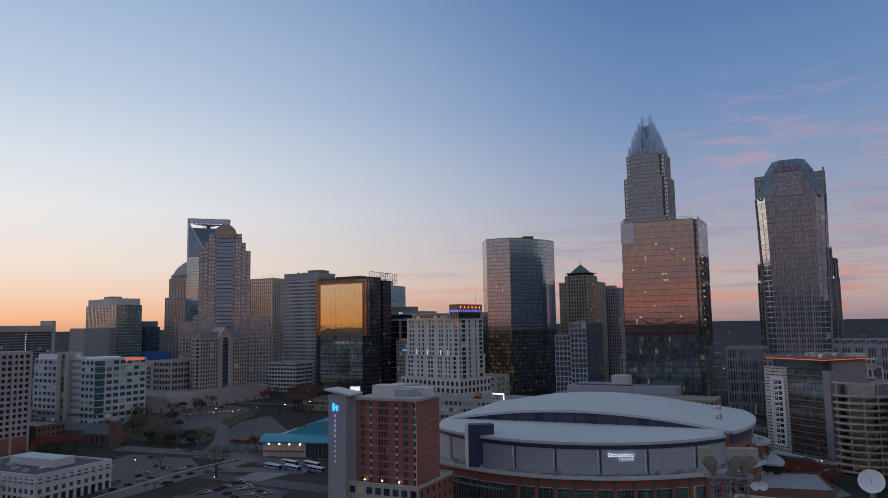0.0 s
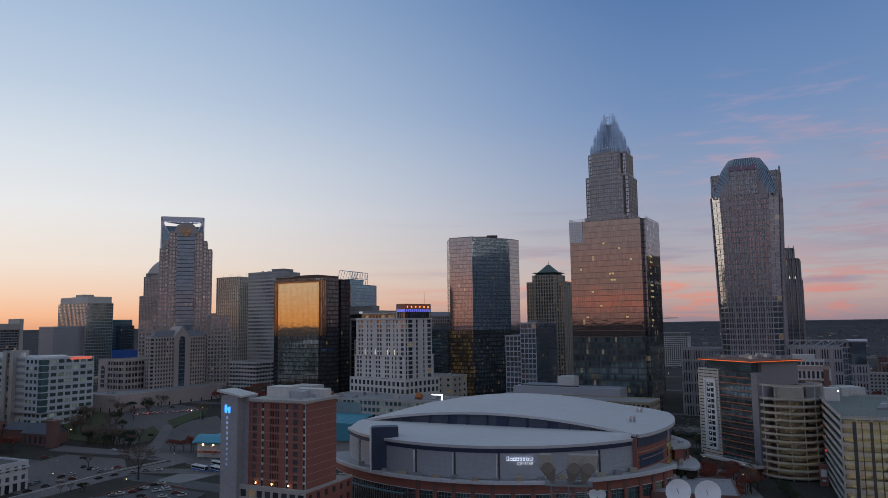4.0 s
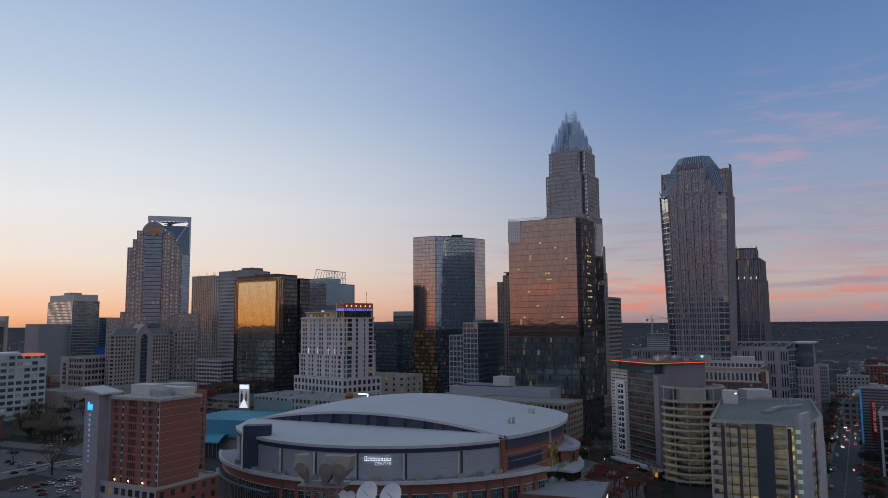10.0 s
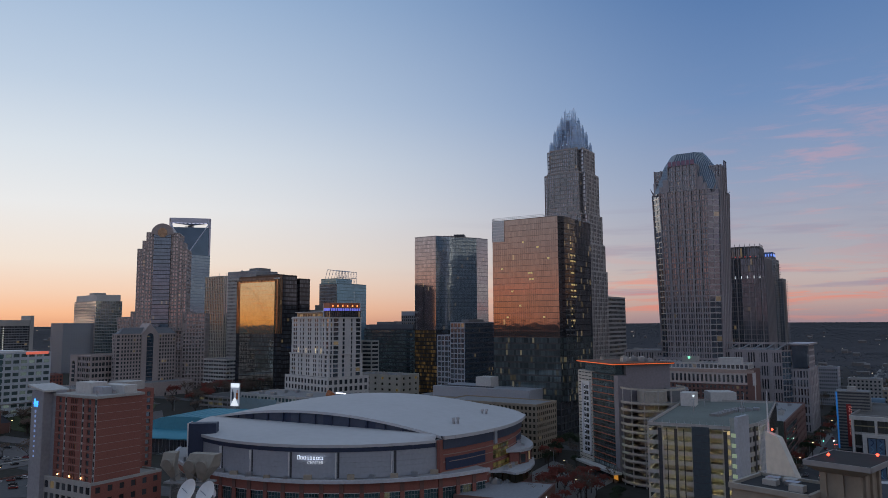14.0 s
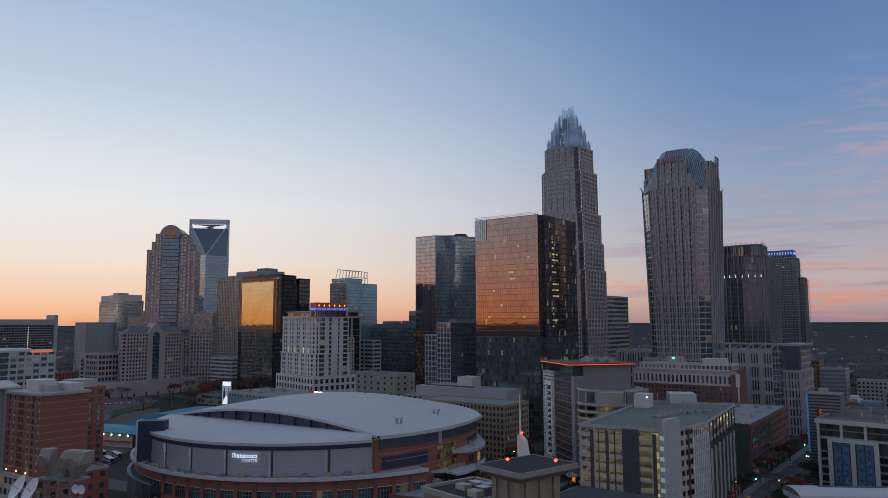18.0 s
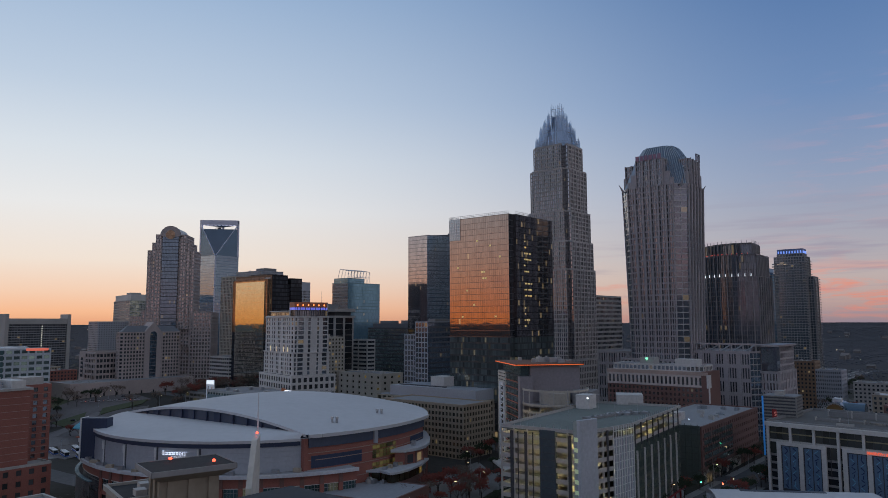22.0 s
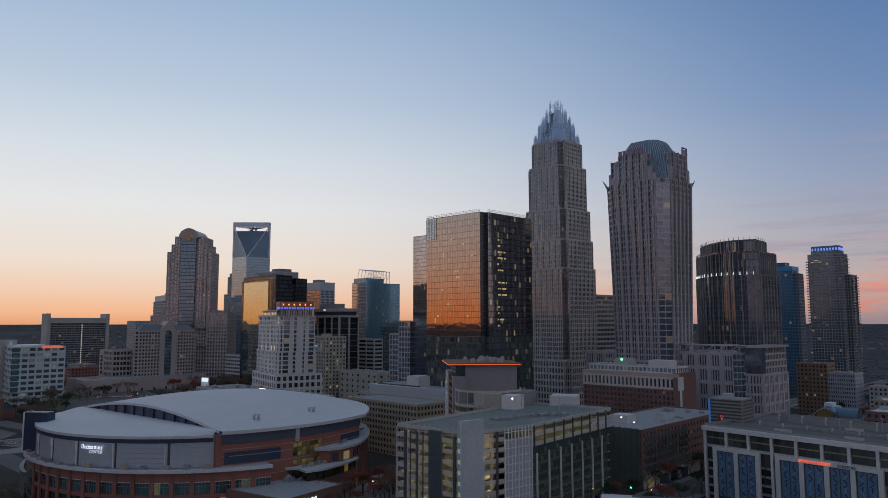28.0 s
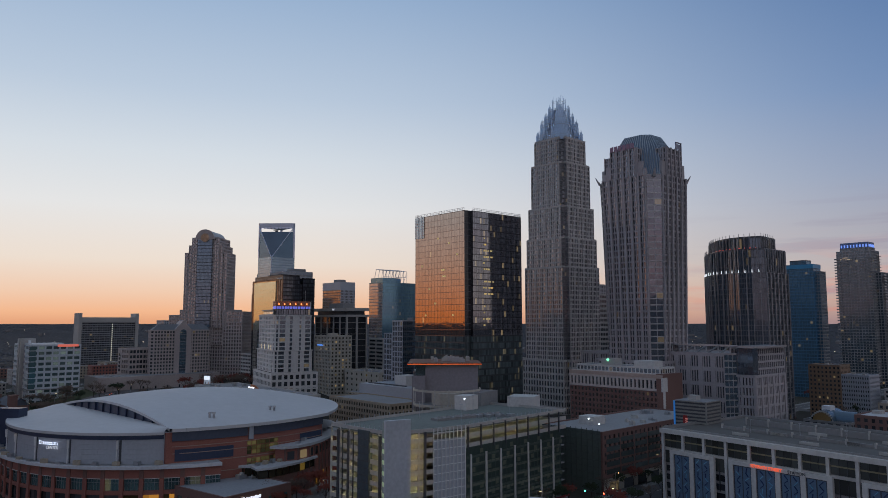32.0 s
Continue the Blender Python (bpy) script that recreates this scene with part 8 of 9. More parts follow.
part("cornice", Mesh().prism(shrink(rect(62, 41.8), -1.0), 12.6, 13.3, True).prism(shrink(rect(62, 41.8), -0.7), 6.0, 6.4, True), CIV, th)
for i in range(15):
    part("column", Mesh().tube((-61 + i * 2.6, -1.6, 0.6), (-61 + i * 2.6, -1.6, 9.6), 0.55, 0.45, 10), CIV, th)
part("entablature", Mesh().box(-63, -2.6, 9.6, -22, -0.5, 11.8), CIV, th)
part("penthouse", Mesh().box(-44, 18, 15.2, -12, 30, 19.2), CIV, th)
roof_units(th, -56, 4, -8, 16, 15.3, 6, 51)
th = thing("blue_hoarding", "bright blue site hoarding on a half-built block", "hoarding", -356, 930, 152)
part("frame_block", Mesh().box(-52, 1, -9.4, 0, 20, 27), CONC_D, th)
for k in range(9):
    part("hoarding_panel", Mesh().box(-52 + k * 5.8, 0, 27, -46.3 + k * 5.8, 0.6, 38), BLUE_TARP, th)
th = thing("brick_church", "small red brick church with steep slate roofs", "church", -186, 416, 160)
def gable(th, x0, y0, x1, y1, h, r, wall, roof_m):
    part("wall", Mesh().box(x0, y0, 0, x1, y1, h), wall, th)
    ym = (y0 + y1) / 2
    g = Mesh()
    g.face((x0 - 0.4, y0 - 0.5, h - 0.2), (x1 + 0.4, y0 - 0.5, h - 0.2), (x1 + 0.4, ym, r), (x0 - 0.4, ym, r))
    g.face((x1 + 0.4, y1 + 0.5, h - 0.2), (x0 - 0.4, y1 + 0.5, h - 0.2), (x0 - 0.4, ym, r), (x1 + 0.4, ym, r))
    g.face((x0, y0, h), (x0, ym, r - 0.2), (x0, y1, h))
    g.face((x1, y0, h), (x1, y1, h), (x1, ym, r - 0.2))
    part("roof", g, roof_m, th)
sunk(th)
SLATE = mat("slate", (0.085, 0.10, 0.13), 0.7)
gable(th, -22, 0, 0, 12, 8, 13, BRICK_D, SLATE)
gable(th, -42, 4, -24, 18, 9, 12, BRICK_D, SLATE)
part("bell_tower", Mesh().box(-1, -2, 0, 4, 3, 15).box(-1.4, -2.4, 15, 4.4, 3.4, 15.8), BRICK_D, th)
for i in range(5):
    part("window", Mesh().box(-20 + i * 4, -0.15, 2.5, -18.4 + i * 4, 0.05, 6.5), G_OFFICE, th)
th = thing("brick_flats", "low red brick block with flat roof", "building", -232, 420, 160)
sunk(th)
block(th, rect(34, 20), 0, 12, style(3.2, 3.6, 0.5, 0.45, 0.3, BRICK_D, G_OFFICE, 40), ROOF_G, 0.8)

# bus station with the teal vaulted roof
th = thing("bus_station", "bus station under curved teal metal roofs", "station", -36, 372, 168)
sunk(th)
def shell(x0, x1, y0, z0, y1, z1, bulge, material, n=8):
    m, prev = Mesh(), None
    for k in range(n + 1):
        t = k / n
        y, z = y0 + (y1 - y0) * t, z0 + (z1 - z0) * t + bulge * math.sin(math.pi * t)
        if prev:
            m.face((x0, prev[0], prev[1]), (x1, prev[0], prev[1]), (x1, y, z), (x0, y, z))
            m.face((x0, prev[0], prev[1] - 0.5), (x0, y, z - 0.5), (x1, y, z - 0.5), (x1, prev[0], prev[1] - 0.5))
            m.face((x0, prev[0], prev[1] - 0.5), (x0, prev[0], prev[1]), (x0, y, z), (x0, y, z - 0.5))
            m.face((x1, prev[0], prev[1]), (x1, prev[0], prev[1] - 0.5), (x1, y, z - 0.5), (x1, y, z))
        prev = (y, z)
    return m
part("front_roof", shell(-58, 0, -3, 8.2, 8, 10.8, 1.6, TEAL), TEAL, th, "curved teal front roof")
barrel, prev = Mesh(), None
for k in range(17):
    q = k / 16
    x, z = -50 + 76 * q, 9.6 + 8.6 * math.sin(math.pi / 2 * min(1, q * 2.6)) - 2.6 * max(0, q - 0.6) ** 2
    if prev:
        barrel.face((prev[0], 6, prev[1]), (x, 6, z), (x, 44, z), (prev[0], 44, prev[1]))
        barrel.face((prev[0], 6, 9.2), (x, 6, 9.2), (x, 6, z), (prev[0], 6, prev[1]))
        barrel.face((x, 44, 9.2), (prev[0], 44, 9.2), (prev[0], 44, prev[1]), (x, 44, z))
        part("roof_seam", Mesh().tube((x, 6.2, z + 0.05), (x, 43.8, z + 0.05), 0.12, n=4), TEAL, th)
    prev = (x, z)
part("main_roof", barrel.weld(), TEAL, th, "teal barrel roof")
part("glass_front", Mesh().box(-33, 0.5, 0, -2, 1, 8), G_OFFICE, th)
for i in range(14):
    part("mullion", Mesh().box(-33 + i * 2.3, 0.3, 0, -32.8 + i * 2.3, 0.5, 8), STEEL, th)
part("pale_wall", Mesh().box(-57, 0.5, 0, -33, 6, 8.2), PRECAST, th)
part("rear_wall", Mesh().box(-56, 8, -6, 24, 42, 9.1), CONC, th)
for i in range(4):
    part("awning", Mesh().prism([(-56 + i * 5.8, -2.2), (-51.4 + i * 5.8, -2.2), (-51.4 + i * 5.8, 0.4), (-56 + i * 5.8, 0.4)], 3.0, 3.5, True), mat("orange_awning", (0.40, 0.10, 0.05)) if i == 0 else bpy.data.materials["orange_awning"], th)
    part("wall_lamp", Mesh().box(-54 + i * 5.8, 0.2, 6.2, -53.4 + i * 5.8, 0.5, 7.0), L_WARM, th)
for i in range(7):
    part("roof_strip", Mesh().box(-2 + i * 4.0, 30, 15.6, -0.8 + i * 4.0, 36, 16.6), WHITE_P, th)
# low roof with many air handlers


# ---- low blocks filling the streets ----
TAKEN = [(354, 660, 62), (432, 920, 34), (487, 1030, 50), (335, 555, 75), (282, 571, 45), (201, 684, 45), (280, 490, 50), (385, 535, 26), (360, 350, 75), (300, 430, 50), (-450, 960, 75), (-530, 880, 60), (-260, 560, 55), (-224, 700, 60), (-230, 620, 60), (-343, 1050, 45), (-392, 1135, 40), (-230, 750, 60)]
rl = random.Random(41)


def low_rise(x, y, a, b, h, wall, flat):
    th = thing("low_rise", {BRICK: "low red brick building with flat roof", BRICK_D: "low dark brick building with flat roof", TAN: "low tan masonry building with flat roof", CONC: "low pale concrete building with flat roof", PRECAST: "low pale stone building with flat roof"}[wall], "building", x, y, 152, 0, "low town blocks")
    block(th, rect(a, b), 0, h, style(3.4, 3.5, 0.5, 0.45, 0.3, wall, G_OFFICE, 0), flat, 0.8)
    for k in range(rl.randint(1, 3)):
        w = rl.uniform(2, 6)
        px, py = -rl.uniform(w, a - 1), rl.uniform(1, b - 7)
        part("roof_unit", Mesh().box(px, py, h, px + w, py + rl.uniform(2, 5), h + rl.uniform(1, 3)), rl.choice((CONC_W, STEEL, CONC)), th)


made = 0
while made < 46:
    if made < 34:
        u, v = rl.uniform(22, 330), rl.uniform(110, 720)
        x, y = gridpt((300, 400), u, v)
    else:
        x, y = rl.uniform(-470, -250), rl.uniform(500, 900)
    a, b = rl.uniform(14, 34), rl.uniform(14, 34)
    if any(math.hypot(x - p, y - q) < r + max(a, b) * 0.7 for p, q, r in TAKEN):
        rl.random()
        made += 0 if len(TAKEN) < 400 else 1
        TAKEN.append((0, -900, 1))
        continue
    TAKEN.append((x, y, max(a, b) * 0.75))
    low_rise(x, y, a, b, rl.choice((7, 10.5, 10.5, 14, 17.5)), rl.choice((BRICK, BRICK_D, BRICK_D, TAN, CONC, PRECAST)), rl.choice((ROOF_G, ROOF_G, WHITE_ROOF, ROOF_D)))
    made += 1
for name, label, x, y, a, b, h, wall, bay in (("brick_midrise", "eight-storey tan brick block with small windows", 418, 706, 24, 20, 31, mat("tan_brick", (0.27, 0.18, 0.12)), 3.0), ("grey_midrise", "grey ribbed office slab", 436, 697, 20, 22, 24, GREY_PANEL, 1.6), ("brick_annex", "small red brick annex with flat roof", 352, 560, 14, 20, 10, BRICK, 4.0), ("white_midrise", "stepped white apartment block", 470, 690, 26, 20, 14, CONC, 3.2), ("grey_annex", "plain grey concrete annex", 350, 585, 16, 14, 22, CONC_D, 6.0)):
    th = thing(name, label, "building", x, y, 152)
    block(th, rect(a, b), 0, h, style(bay, 3.4, 0.5, 0.5, 0.3, wall, G_OFFICE, 30), ROOF_G, 0.8)
    roof_units(th, -a + 2, 2, -2, b - 2, h + 0.1, 3, int(x))
th = thing("arched_hall", "hall with blue-grey arched glass roof and end window painted amber", "hall", 398, 538, 152)
block(th, rect(26, 24), 0, 7, style(4, 4, 0.4, 0.4, 0.3, CONC_D, G_OFFICE, 0), ROOF_D, 0.4)
vt, ew = Mesh(), Mesh()
for k in range(14):
    a0, a1 = math.pi * k / 14, math.pi * (k + 1) / 14
    p0, p1 = [(-16 + 6.5 * math.cos(a), 7 + 6.2 * math.sin(a)) for a in (a0, a1)]
    q0, q1 = [(12 + 6.5 * math.cos(a), 7 + 5.6 * math.sin(a)) for a in (a0, a1)]
    vt.face((p0[0], 1, p0[1]), (p0[0], 22, p0[1]), (p1[0], 22, p1[1]), (p1[0], 1, p1[1]))
    vt.face((0.5, q0[0], q0[1]), (0.5, q1[0], q1[1]), (-16, q1[0], q1[1]), (-16, q0[0], q0[1]))
    vt.face((0.5, 12, 7), (0.5, q0[0], q0[1]), (0.5, q1[0], q1[1]))
    s0, s1 = [(-16 + 5.2 * math.cos(a), 7.2 + 4.8 * math.sin(a)) for a in (a0, a1)]
    ew.face((-16, 0.9, 7.2), (s0[0], 0.9, s0[1]), (s1[0], 0.9, s1[1]))
    part("end_arch", Mesh().prism([(p0[0], 0.6), (p1[0], 0.6), (p1[0], 1.1), (p0[0], 1.1)], min(p0[1], p1[1]) - 0.9, min(p0[1], p1[1]), True), CONC, th)
part("arched_roof", vt, mat("blue_glass_roof", (0.10, 0.15, 0.20), 0.25, 0.4), th)
# the room's light is painted amber on the window; it emits nothing
part("end_window", ew, mat("amber_glow_paint", (0.27, 0.17, 0.07), 0.3), th, "half-round window with amber glow painted on")
part("roof_lantern", Mesh().box(-18.5, 8, 12.4, -13.5, 15, 15.2), WHITE_P, th)

# ---- near roofs: clock-house tower with mast, dishes and horn aerials ----
th = thing("cream_tower", "cream stone tower with flat dark roof and red lamps", "tower", 183.1, 95.2, 138)
TOP = rect(7.0, 9.2, 0.8, -0.8)
# cream stone darkened: its shade is put into the base colour
TOWER_S = mat("shaded_cream", (0.30, 0.255, 0.20), var=0.22)
part("shaft", Mesh().prism(shrink(TOP, 1.5), -9.4, 50.2), TOWER_S, th)
part("cornice", Mesh().prism(shrink(TOP, 1.3), 50.0, 50.8, True, shrink(TOP, 0.05)), TOWER_S, th)
part("roof", Mesh().prism(shrink(TOP, 0.12), 50.82, 51.3), NEAR_ROOF, th)
for i in range(4):
    part("roof_rim", Mesh().slab(TOP[i], TOP[(i + 1) % 4], -0.12, 0.0, 50.8, 51.38), mat("grey_fascia", (0.30, 0.29, 0.29)) if i == 0 else bpy.data.materials["grey_fascia"], th)
for p in ((-4.6, 2.6), (-0.6, 6.2)):
    part("lamp_post", Mesh().tube((p[0], p[1], 51.3), (p[0], p[1], 51.62), 0.06, n=5), DARKM, th)
    part("red_lamp", Mesh().blob((p[0], p[1], 51.7), 0.2, 1, random.Random(1)), L_RED, th)
for x in (-4.6, -2.8, -1.0):
    part("pilaster", Mesh().box(x - 0.35, 0.45, -9.4, x + 0.35, 0.75, 50.0), TOWER_S, th)
for y in (1.6, 3.8, 6.0):
    part("pilaster", Mesh().box(-0.75, y - 0.35, -9.4, -0.45, y + 0.35, 50.0), TOWER_S, th)
th = thing("tower_wing", "lower cream wing with dark flat roof and white roof units", "building", 177.8, 97.2, 138)
part("walls", Mesh().box(-8.8, 0, -9.4, 0, 8, 47.4), TOWER_S, th)
for A, B in (((-9.0, -0.2), (0.2, -0.2)), ((0.2, -0.2), (0.2, 8.2)), ((0.2, 8.2), (-9.0, 8.2)), ((-9.0, 8.2), (-9.0, -0.2))):
    part("parapet", Mesh().slab(A, B, -0.3, 0.12, 47.2, 47.8), mat("weathered_coping", (0.34, 0.31, 0.27)) if A == (-9.0, -0.2) else bpy.data.materials["weathered_coping"], th)
part("roof", Mesh().box(-8.6, 0.2, 47.4, -0.1, 7.8, 47.5), NEAR_ROOF, th)
for i, (x, y, h) in enumerate(((-5.6, 3.5, 0.8), (-3.6, 4.8, 0.6), (-2.0, 2.2, 0.9), (-6.4, 6.2, 0.5), (-4.4, 6.4, 0.6))):
    part("roof_unit", Mesh().box(x - 0.8, y - 0.6, 47.5, x + 0.8, y + 0.6, 47.5 + h * 0.8), CONC if i % 2 == 0 else STEEL, th)
th = thing("roof_mast", "white tapering mast with red lamp", "mast", 181.8, 120.9)
fin = Mesh()
u0, u1, w_ = Vector((-0.1, 0.4)), Vector((1.9, -6.0)), Vector((0.36, 0.12))
lo = [(*(p + w_ * k), 28.0) for p, k in ((u0, -1), (u0, 1), (u1, 1), (u1, -1))]
hi = [(*(u0 - w_), 51.2), (*(u0 + w_), 51.2), (*(u0.lerp(u1, 0.42) + w_), 50.8), (*(u1 + w_), 45.2), (*(u1 - w_), 45.2), (*(u0.lerp(u1, 0.42) - w_), 50.8)]
fin.face(lo[1], lo[0], hi[0], hi[1])
fin.face(lo[3], lo[2], hi[3], hi[4])
fin.face(lo[2], lo[1], hi[1], hi[2], hi[3])
fin.face(lo[0], lo[3], hi[4], hi[5], hi[0])
fin.face(hi[0], hi[5], hi[2], hi[1])
fin.face(hi[5], hi[4], hi[3], hi[2])
part("fin", fin.weld(), mat("pale_fin", (0.60, 0.56, 0.50), 0.6), th, "pale tapering wall that carries the mast")
part("mast", Mesh().tube((0, 0.2, 50), (0, 0.2, 57), 0.16, 0.04, 6), WHITE_P, th)
part("red_lamp", Mesh().blob((0.3, -0.6, 51.6), 0.2, 1, random.Random(1)), L_RED, th)
th = thing("near_hall", "cream hall with dark slate roof beside the tower", "civic building", 221, 85, 152)
block(th, rect(42, 12), 0, 45.6, style(4, 4.5, 0.5, 0.5, 0.4, CREAM, G_GREY, 20), mat("slate_deck", (0.038, 0.04, 0.048), 0.8), 0)
th = thing("dish_building", "flat-roofed exchange building under the aerials", "building", 100, 138, 152)
block(th, rect(48, 46), 0, 19.5, style(5, 4.8, 0.5, 0.4, 0.3, CONC, G_GREY, 20), ROOF_G, 0.8)
th = thing("horn_mast", "steel lattice mast carrying horn aerials", "mast", 68.6, 178.5, 170, 19.6)
lt = Mesh()
for x in (-4, 0, 4):
    for y in (-1.8, 1.8):
        lt.tube((x, y, 0), (x, y, 11.5), 0.16, n=5)
for k in range(5):
    z = 0.6 + k * 2.6
    for y in (-1.8, 1.8):
        lt.tube((-4, y, z), (4, y, z), 0.1, n=4)
        lt.tube((-4, y, z), (0, y, z + 2.6), 0.08, n=4)
        lt.tube((4, y, z), (0, y, z + 2.6), 0.08, n=4)
    for x in (-4, 0, 4):
        lt.tube((x, -1.8, z), (x, 1.8, z), 0.1, n=4)
part("lattice", lt, CONC_D, th)
HORN = mat("horn_cream", (0.27, 0.24, 0.20), 0.6)
for x, dx, back in ((-3.6, -2.2, 0.6), (0.6, 1.6, 0.2), (3.4, 2.4, 0.8)):
    h = Mesh().prism([(x - 0.35, -0.9), (x + 0.35, -0.9), (x + 0.35, 0.9), (x - 0.35, 0.9)], 10.6, 14.2, True, [(x + dx * 0.5 - 1.9, -2.4), (x + dx * 0.5 + 1.9, -2.4), (x + dx + 1.2, 1.6), (x + dx * 0.3 - 1.4, 1.6)])
    h.prism([(x + dx * 0.5 - 1.9, -2.4), (x + dx * 0.5 + 1.9, -2.4), (x + dx + 1.2, 1.6), (x + dx * 0.3 - 1.4, 1.6)], 14.2, 17.0, True, [(x + dx * 0.8 - 1.7, -0.6), (x + dx * 0.8 + 1.7, -0.6), (x + dx + 1.4, 1.9), (x + dx * 0.6 - 1.4, 1.9)])
    h.tube((x + dx * 0.5, -2.6, 14.4), (x + dx * 0.5, -1.6, 14.6), 1.4, 1.2, 14)
    part("horn_aerial", h, HORN, th)
part("platform", Mesh().box(-5.5, -2.6, 10.2, 5.5, 2.6, 10.6), CONC_D, th)
for x in (5.6, 7.4):
    d = Mesh()
    for k in range(14):
        a0, a1 = 2 * math.pi * k / 14, 2 * math.pi * (k + 1) / 14
        d.face((x, -1.6, 8.6), (x + 1.1 * math.cos(a0), -2.0, 8.6 + 1.1 * math.sin(a0)), (x + 1.1 * math.cos(a1), -2.0, 8.6 + 1.1 * math.sin(a1)))
    d.tube((x, -1.6, 8.6), (4, -1.8, 8.6), 0.12, n=5)
    part("drum_dish", d, WHITE_P, th)


def dish(x, y, z, r, az, name="satellite_dish"):
    th = thing(name, "white round satellite dish on a roof stand", "satellite dish", x, y, 180 + az, z, "roof dishes")
    m = Mesh()
    rings = []
    for k in range(6):
        rr = r * k / 5
        rings.append([(rr * math.cos(a), -1.2 + 0.28 * r * (1 - (k / 5) ** 2) * 0.9, 0.0 + rr * math.sin(a)) for a in [2 * math.pi * i / 20 for i in range(20)]])
    for k in range(5):
        for i in range(20):
            j = (i + 1) % 20
            m.face(rings[k][i], rings[k][j], rings[k + 1][j], rings[k + 1][i])
    ob = part("bowl", m, WHITE_P, th)
    ob.matrix_basis = pose(0, 0, 0, -30, 0, 0)
    part("feed_arm", Mesh().tube((0, -0.8, 0.2), (0, -r * 0.8, r * 0.55), 0.08, n=5), STEEL, th)
    part("stand", Mesh().tube((0, 0.3, -z + 19.6), (0, 0.3, 0), 0.45, n=8), CONC_D, th)


dish(84.2, 145.4, 35.2, 2.4, -33)
dish(88.9, 143.0, 35.4, 2.4, -33)

# ---- trees ----
def tree(kind, seed, h, leaf, dense):
    """A trunk that forks into limbs, with a loose crown of many small clumps."""
    r = random.Random(seed)
    th = thing("tree", {"rust": "street tree with rust-brown autumn leaves", "green": "dark evergreen street tree", "bare": "bare winter tree with fine branching twigs"}[kind], "tree", 0, -2000, 180, 0, "street trees")
    wood, crown = Mesh(), Mesh()
    wood.tube((0, 0, 0), (0, 0, h * 0.35), h * 0.028, h * 0.02, 7)

    def limb(p, d, ln, rad, depth):
        q = p + d * ln
        wood.tube(p, q, rad, rad * 0.6, 4)
        if depth == 0:
            for _ in range(dense):
                c = q + Vector((r.gauss(0, 1), r.gauss(0, 1), r.gauss(0, 0.8))) * h * 0.06
                crown.blob(c, h * r.uniform(0.016, 0.036) * (1 if kind != "bare" else 0.55), 0.8, r)
            return
        for _ in range(3):
            nd = (d + Vector((r.uniform(-1, 1), r.uniform(-1, 1), r.uniform(-0.15, 0.7))) * 0.75).normalized()
            limb(q, nd, ln * r.uniform(0.6, 0.8), rad * 0.55, depth - 1)

    for k in range(5):
        a = k * 1.26 + r.uniform(-0.3, 0.3)
        limb(Vector((0, 0, h * r.uniform(0.25, 0.36))), Vector((math.cos(a) * 0.6, math.sin(a) * 0.6, 0.8)).normalized(), h * 0.24, h * 0.012, 2)
    part("trunk", wood, BARK, th)
    part("crown", crown, leaf, th)
    return th


KINDS = {"rust": [tree("rust", s, 9.0, LEAF_R, 9) for s in (1, 2)], "green": [tree("green", s, 9.0, LEAF_G, 10) for s in (3, 4)], "bare": [tree("bare", s, 10.0, LEAF_B, 9) for s in (5, 6, 7)]}
rt = random.Random(12)


def plant(kind, x, y, s=1.0):
    src = rt.choice(KINDS[kind])
    t = copy_thing(src, pose(x, y, land(x, y) + 0.1, 0, 0, rt.uniform(0, 360)) @ Matrix.Diagonal((s, s, s * rt.uniform(0.9, 1.15), 1)))
    return t


for i in range(7):
    for j in range(2):
        p = gridpt((158, 312), -6 + j * 9, i * 13)
        plant("rust" if (i + j) % 3 else "bare", p[0] + rt.uniform(-2, 2), p[1] + rt.uniform(-2, 2), rt.uniform(0.7, 1.1))
for i in range(30):
    for s in (-11, 11):
        p = gridpt((300, 400), s + rt.uniform(-1.5, 1.5), -100 + i * 11)
        plant(("green", "rust", "green", "bare")[i % 4], p[0] + rt.uniform(-1, 1), p[1] + rt.uniform(-2, 2), rt.uniform(0.8, 1.25))
for i in range(16):
    plant("rust" if i % 3 else "bare", rt.uniform(156, 182), rt.uniform(322, 368), rt.uniform(0.8, 1.2))
for i in range(6):
    p = gridpt((188, 338), 2 + 1.5 * i, -i * 6)
    plant("green", p[0], p[1], 0.7)
for i in range(40):
    plant(("bare", "bare", "bare", "green")[i % 4], *out((rt.uniform(-205, -158), rt.uniform(436, 520)))[0], rt.uniform(0.9, 1.5))
for i in range(34):
    q = rt.random()
    plant(("bare", "bare", "green", "bare")[i % 4], *out((-174 + 36 * q + rt.uniform(-2, 2), 421 - 11 * q + rt.uniform(0, 14)))[0], rt.uniform(0.7, 1.3))
for i in range(30):
    plant(("bare", "bare", "rust")[i % 3], rt.uniform(-160, -92), rt.uniform(585, 690), rt.uniform(1.2, 1.8))
for i in range(11):
    plant("rust", *out((-112 + 3.4 * i + rt.uniform(-2, 2), 402 - 1.2 * i + rt.uniform(-3, 3)))[0], rt.uniform(0.9, 1.2))
for i in range(9):
    plant("rust", *out((rt.uniform(-222, -200), rt.uniform(396, 412)))[0], rt.uniform(1.1, 1.5))
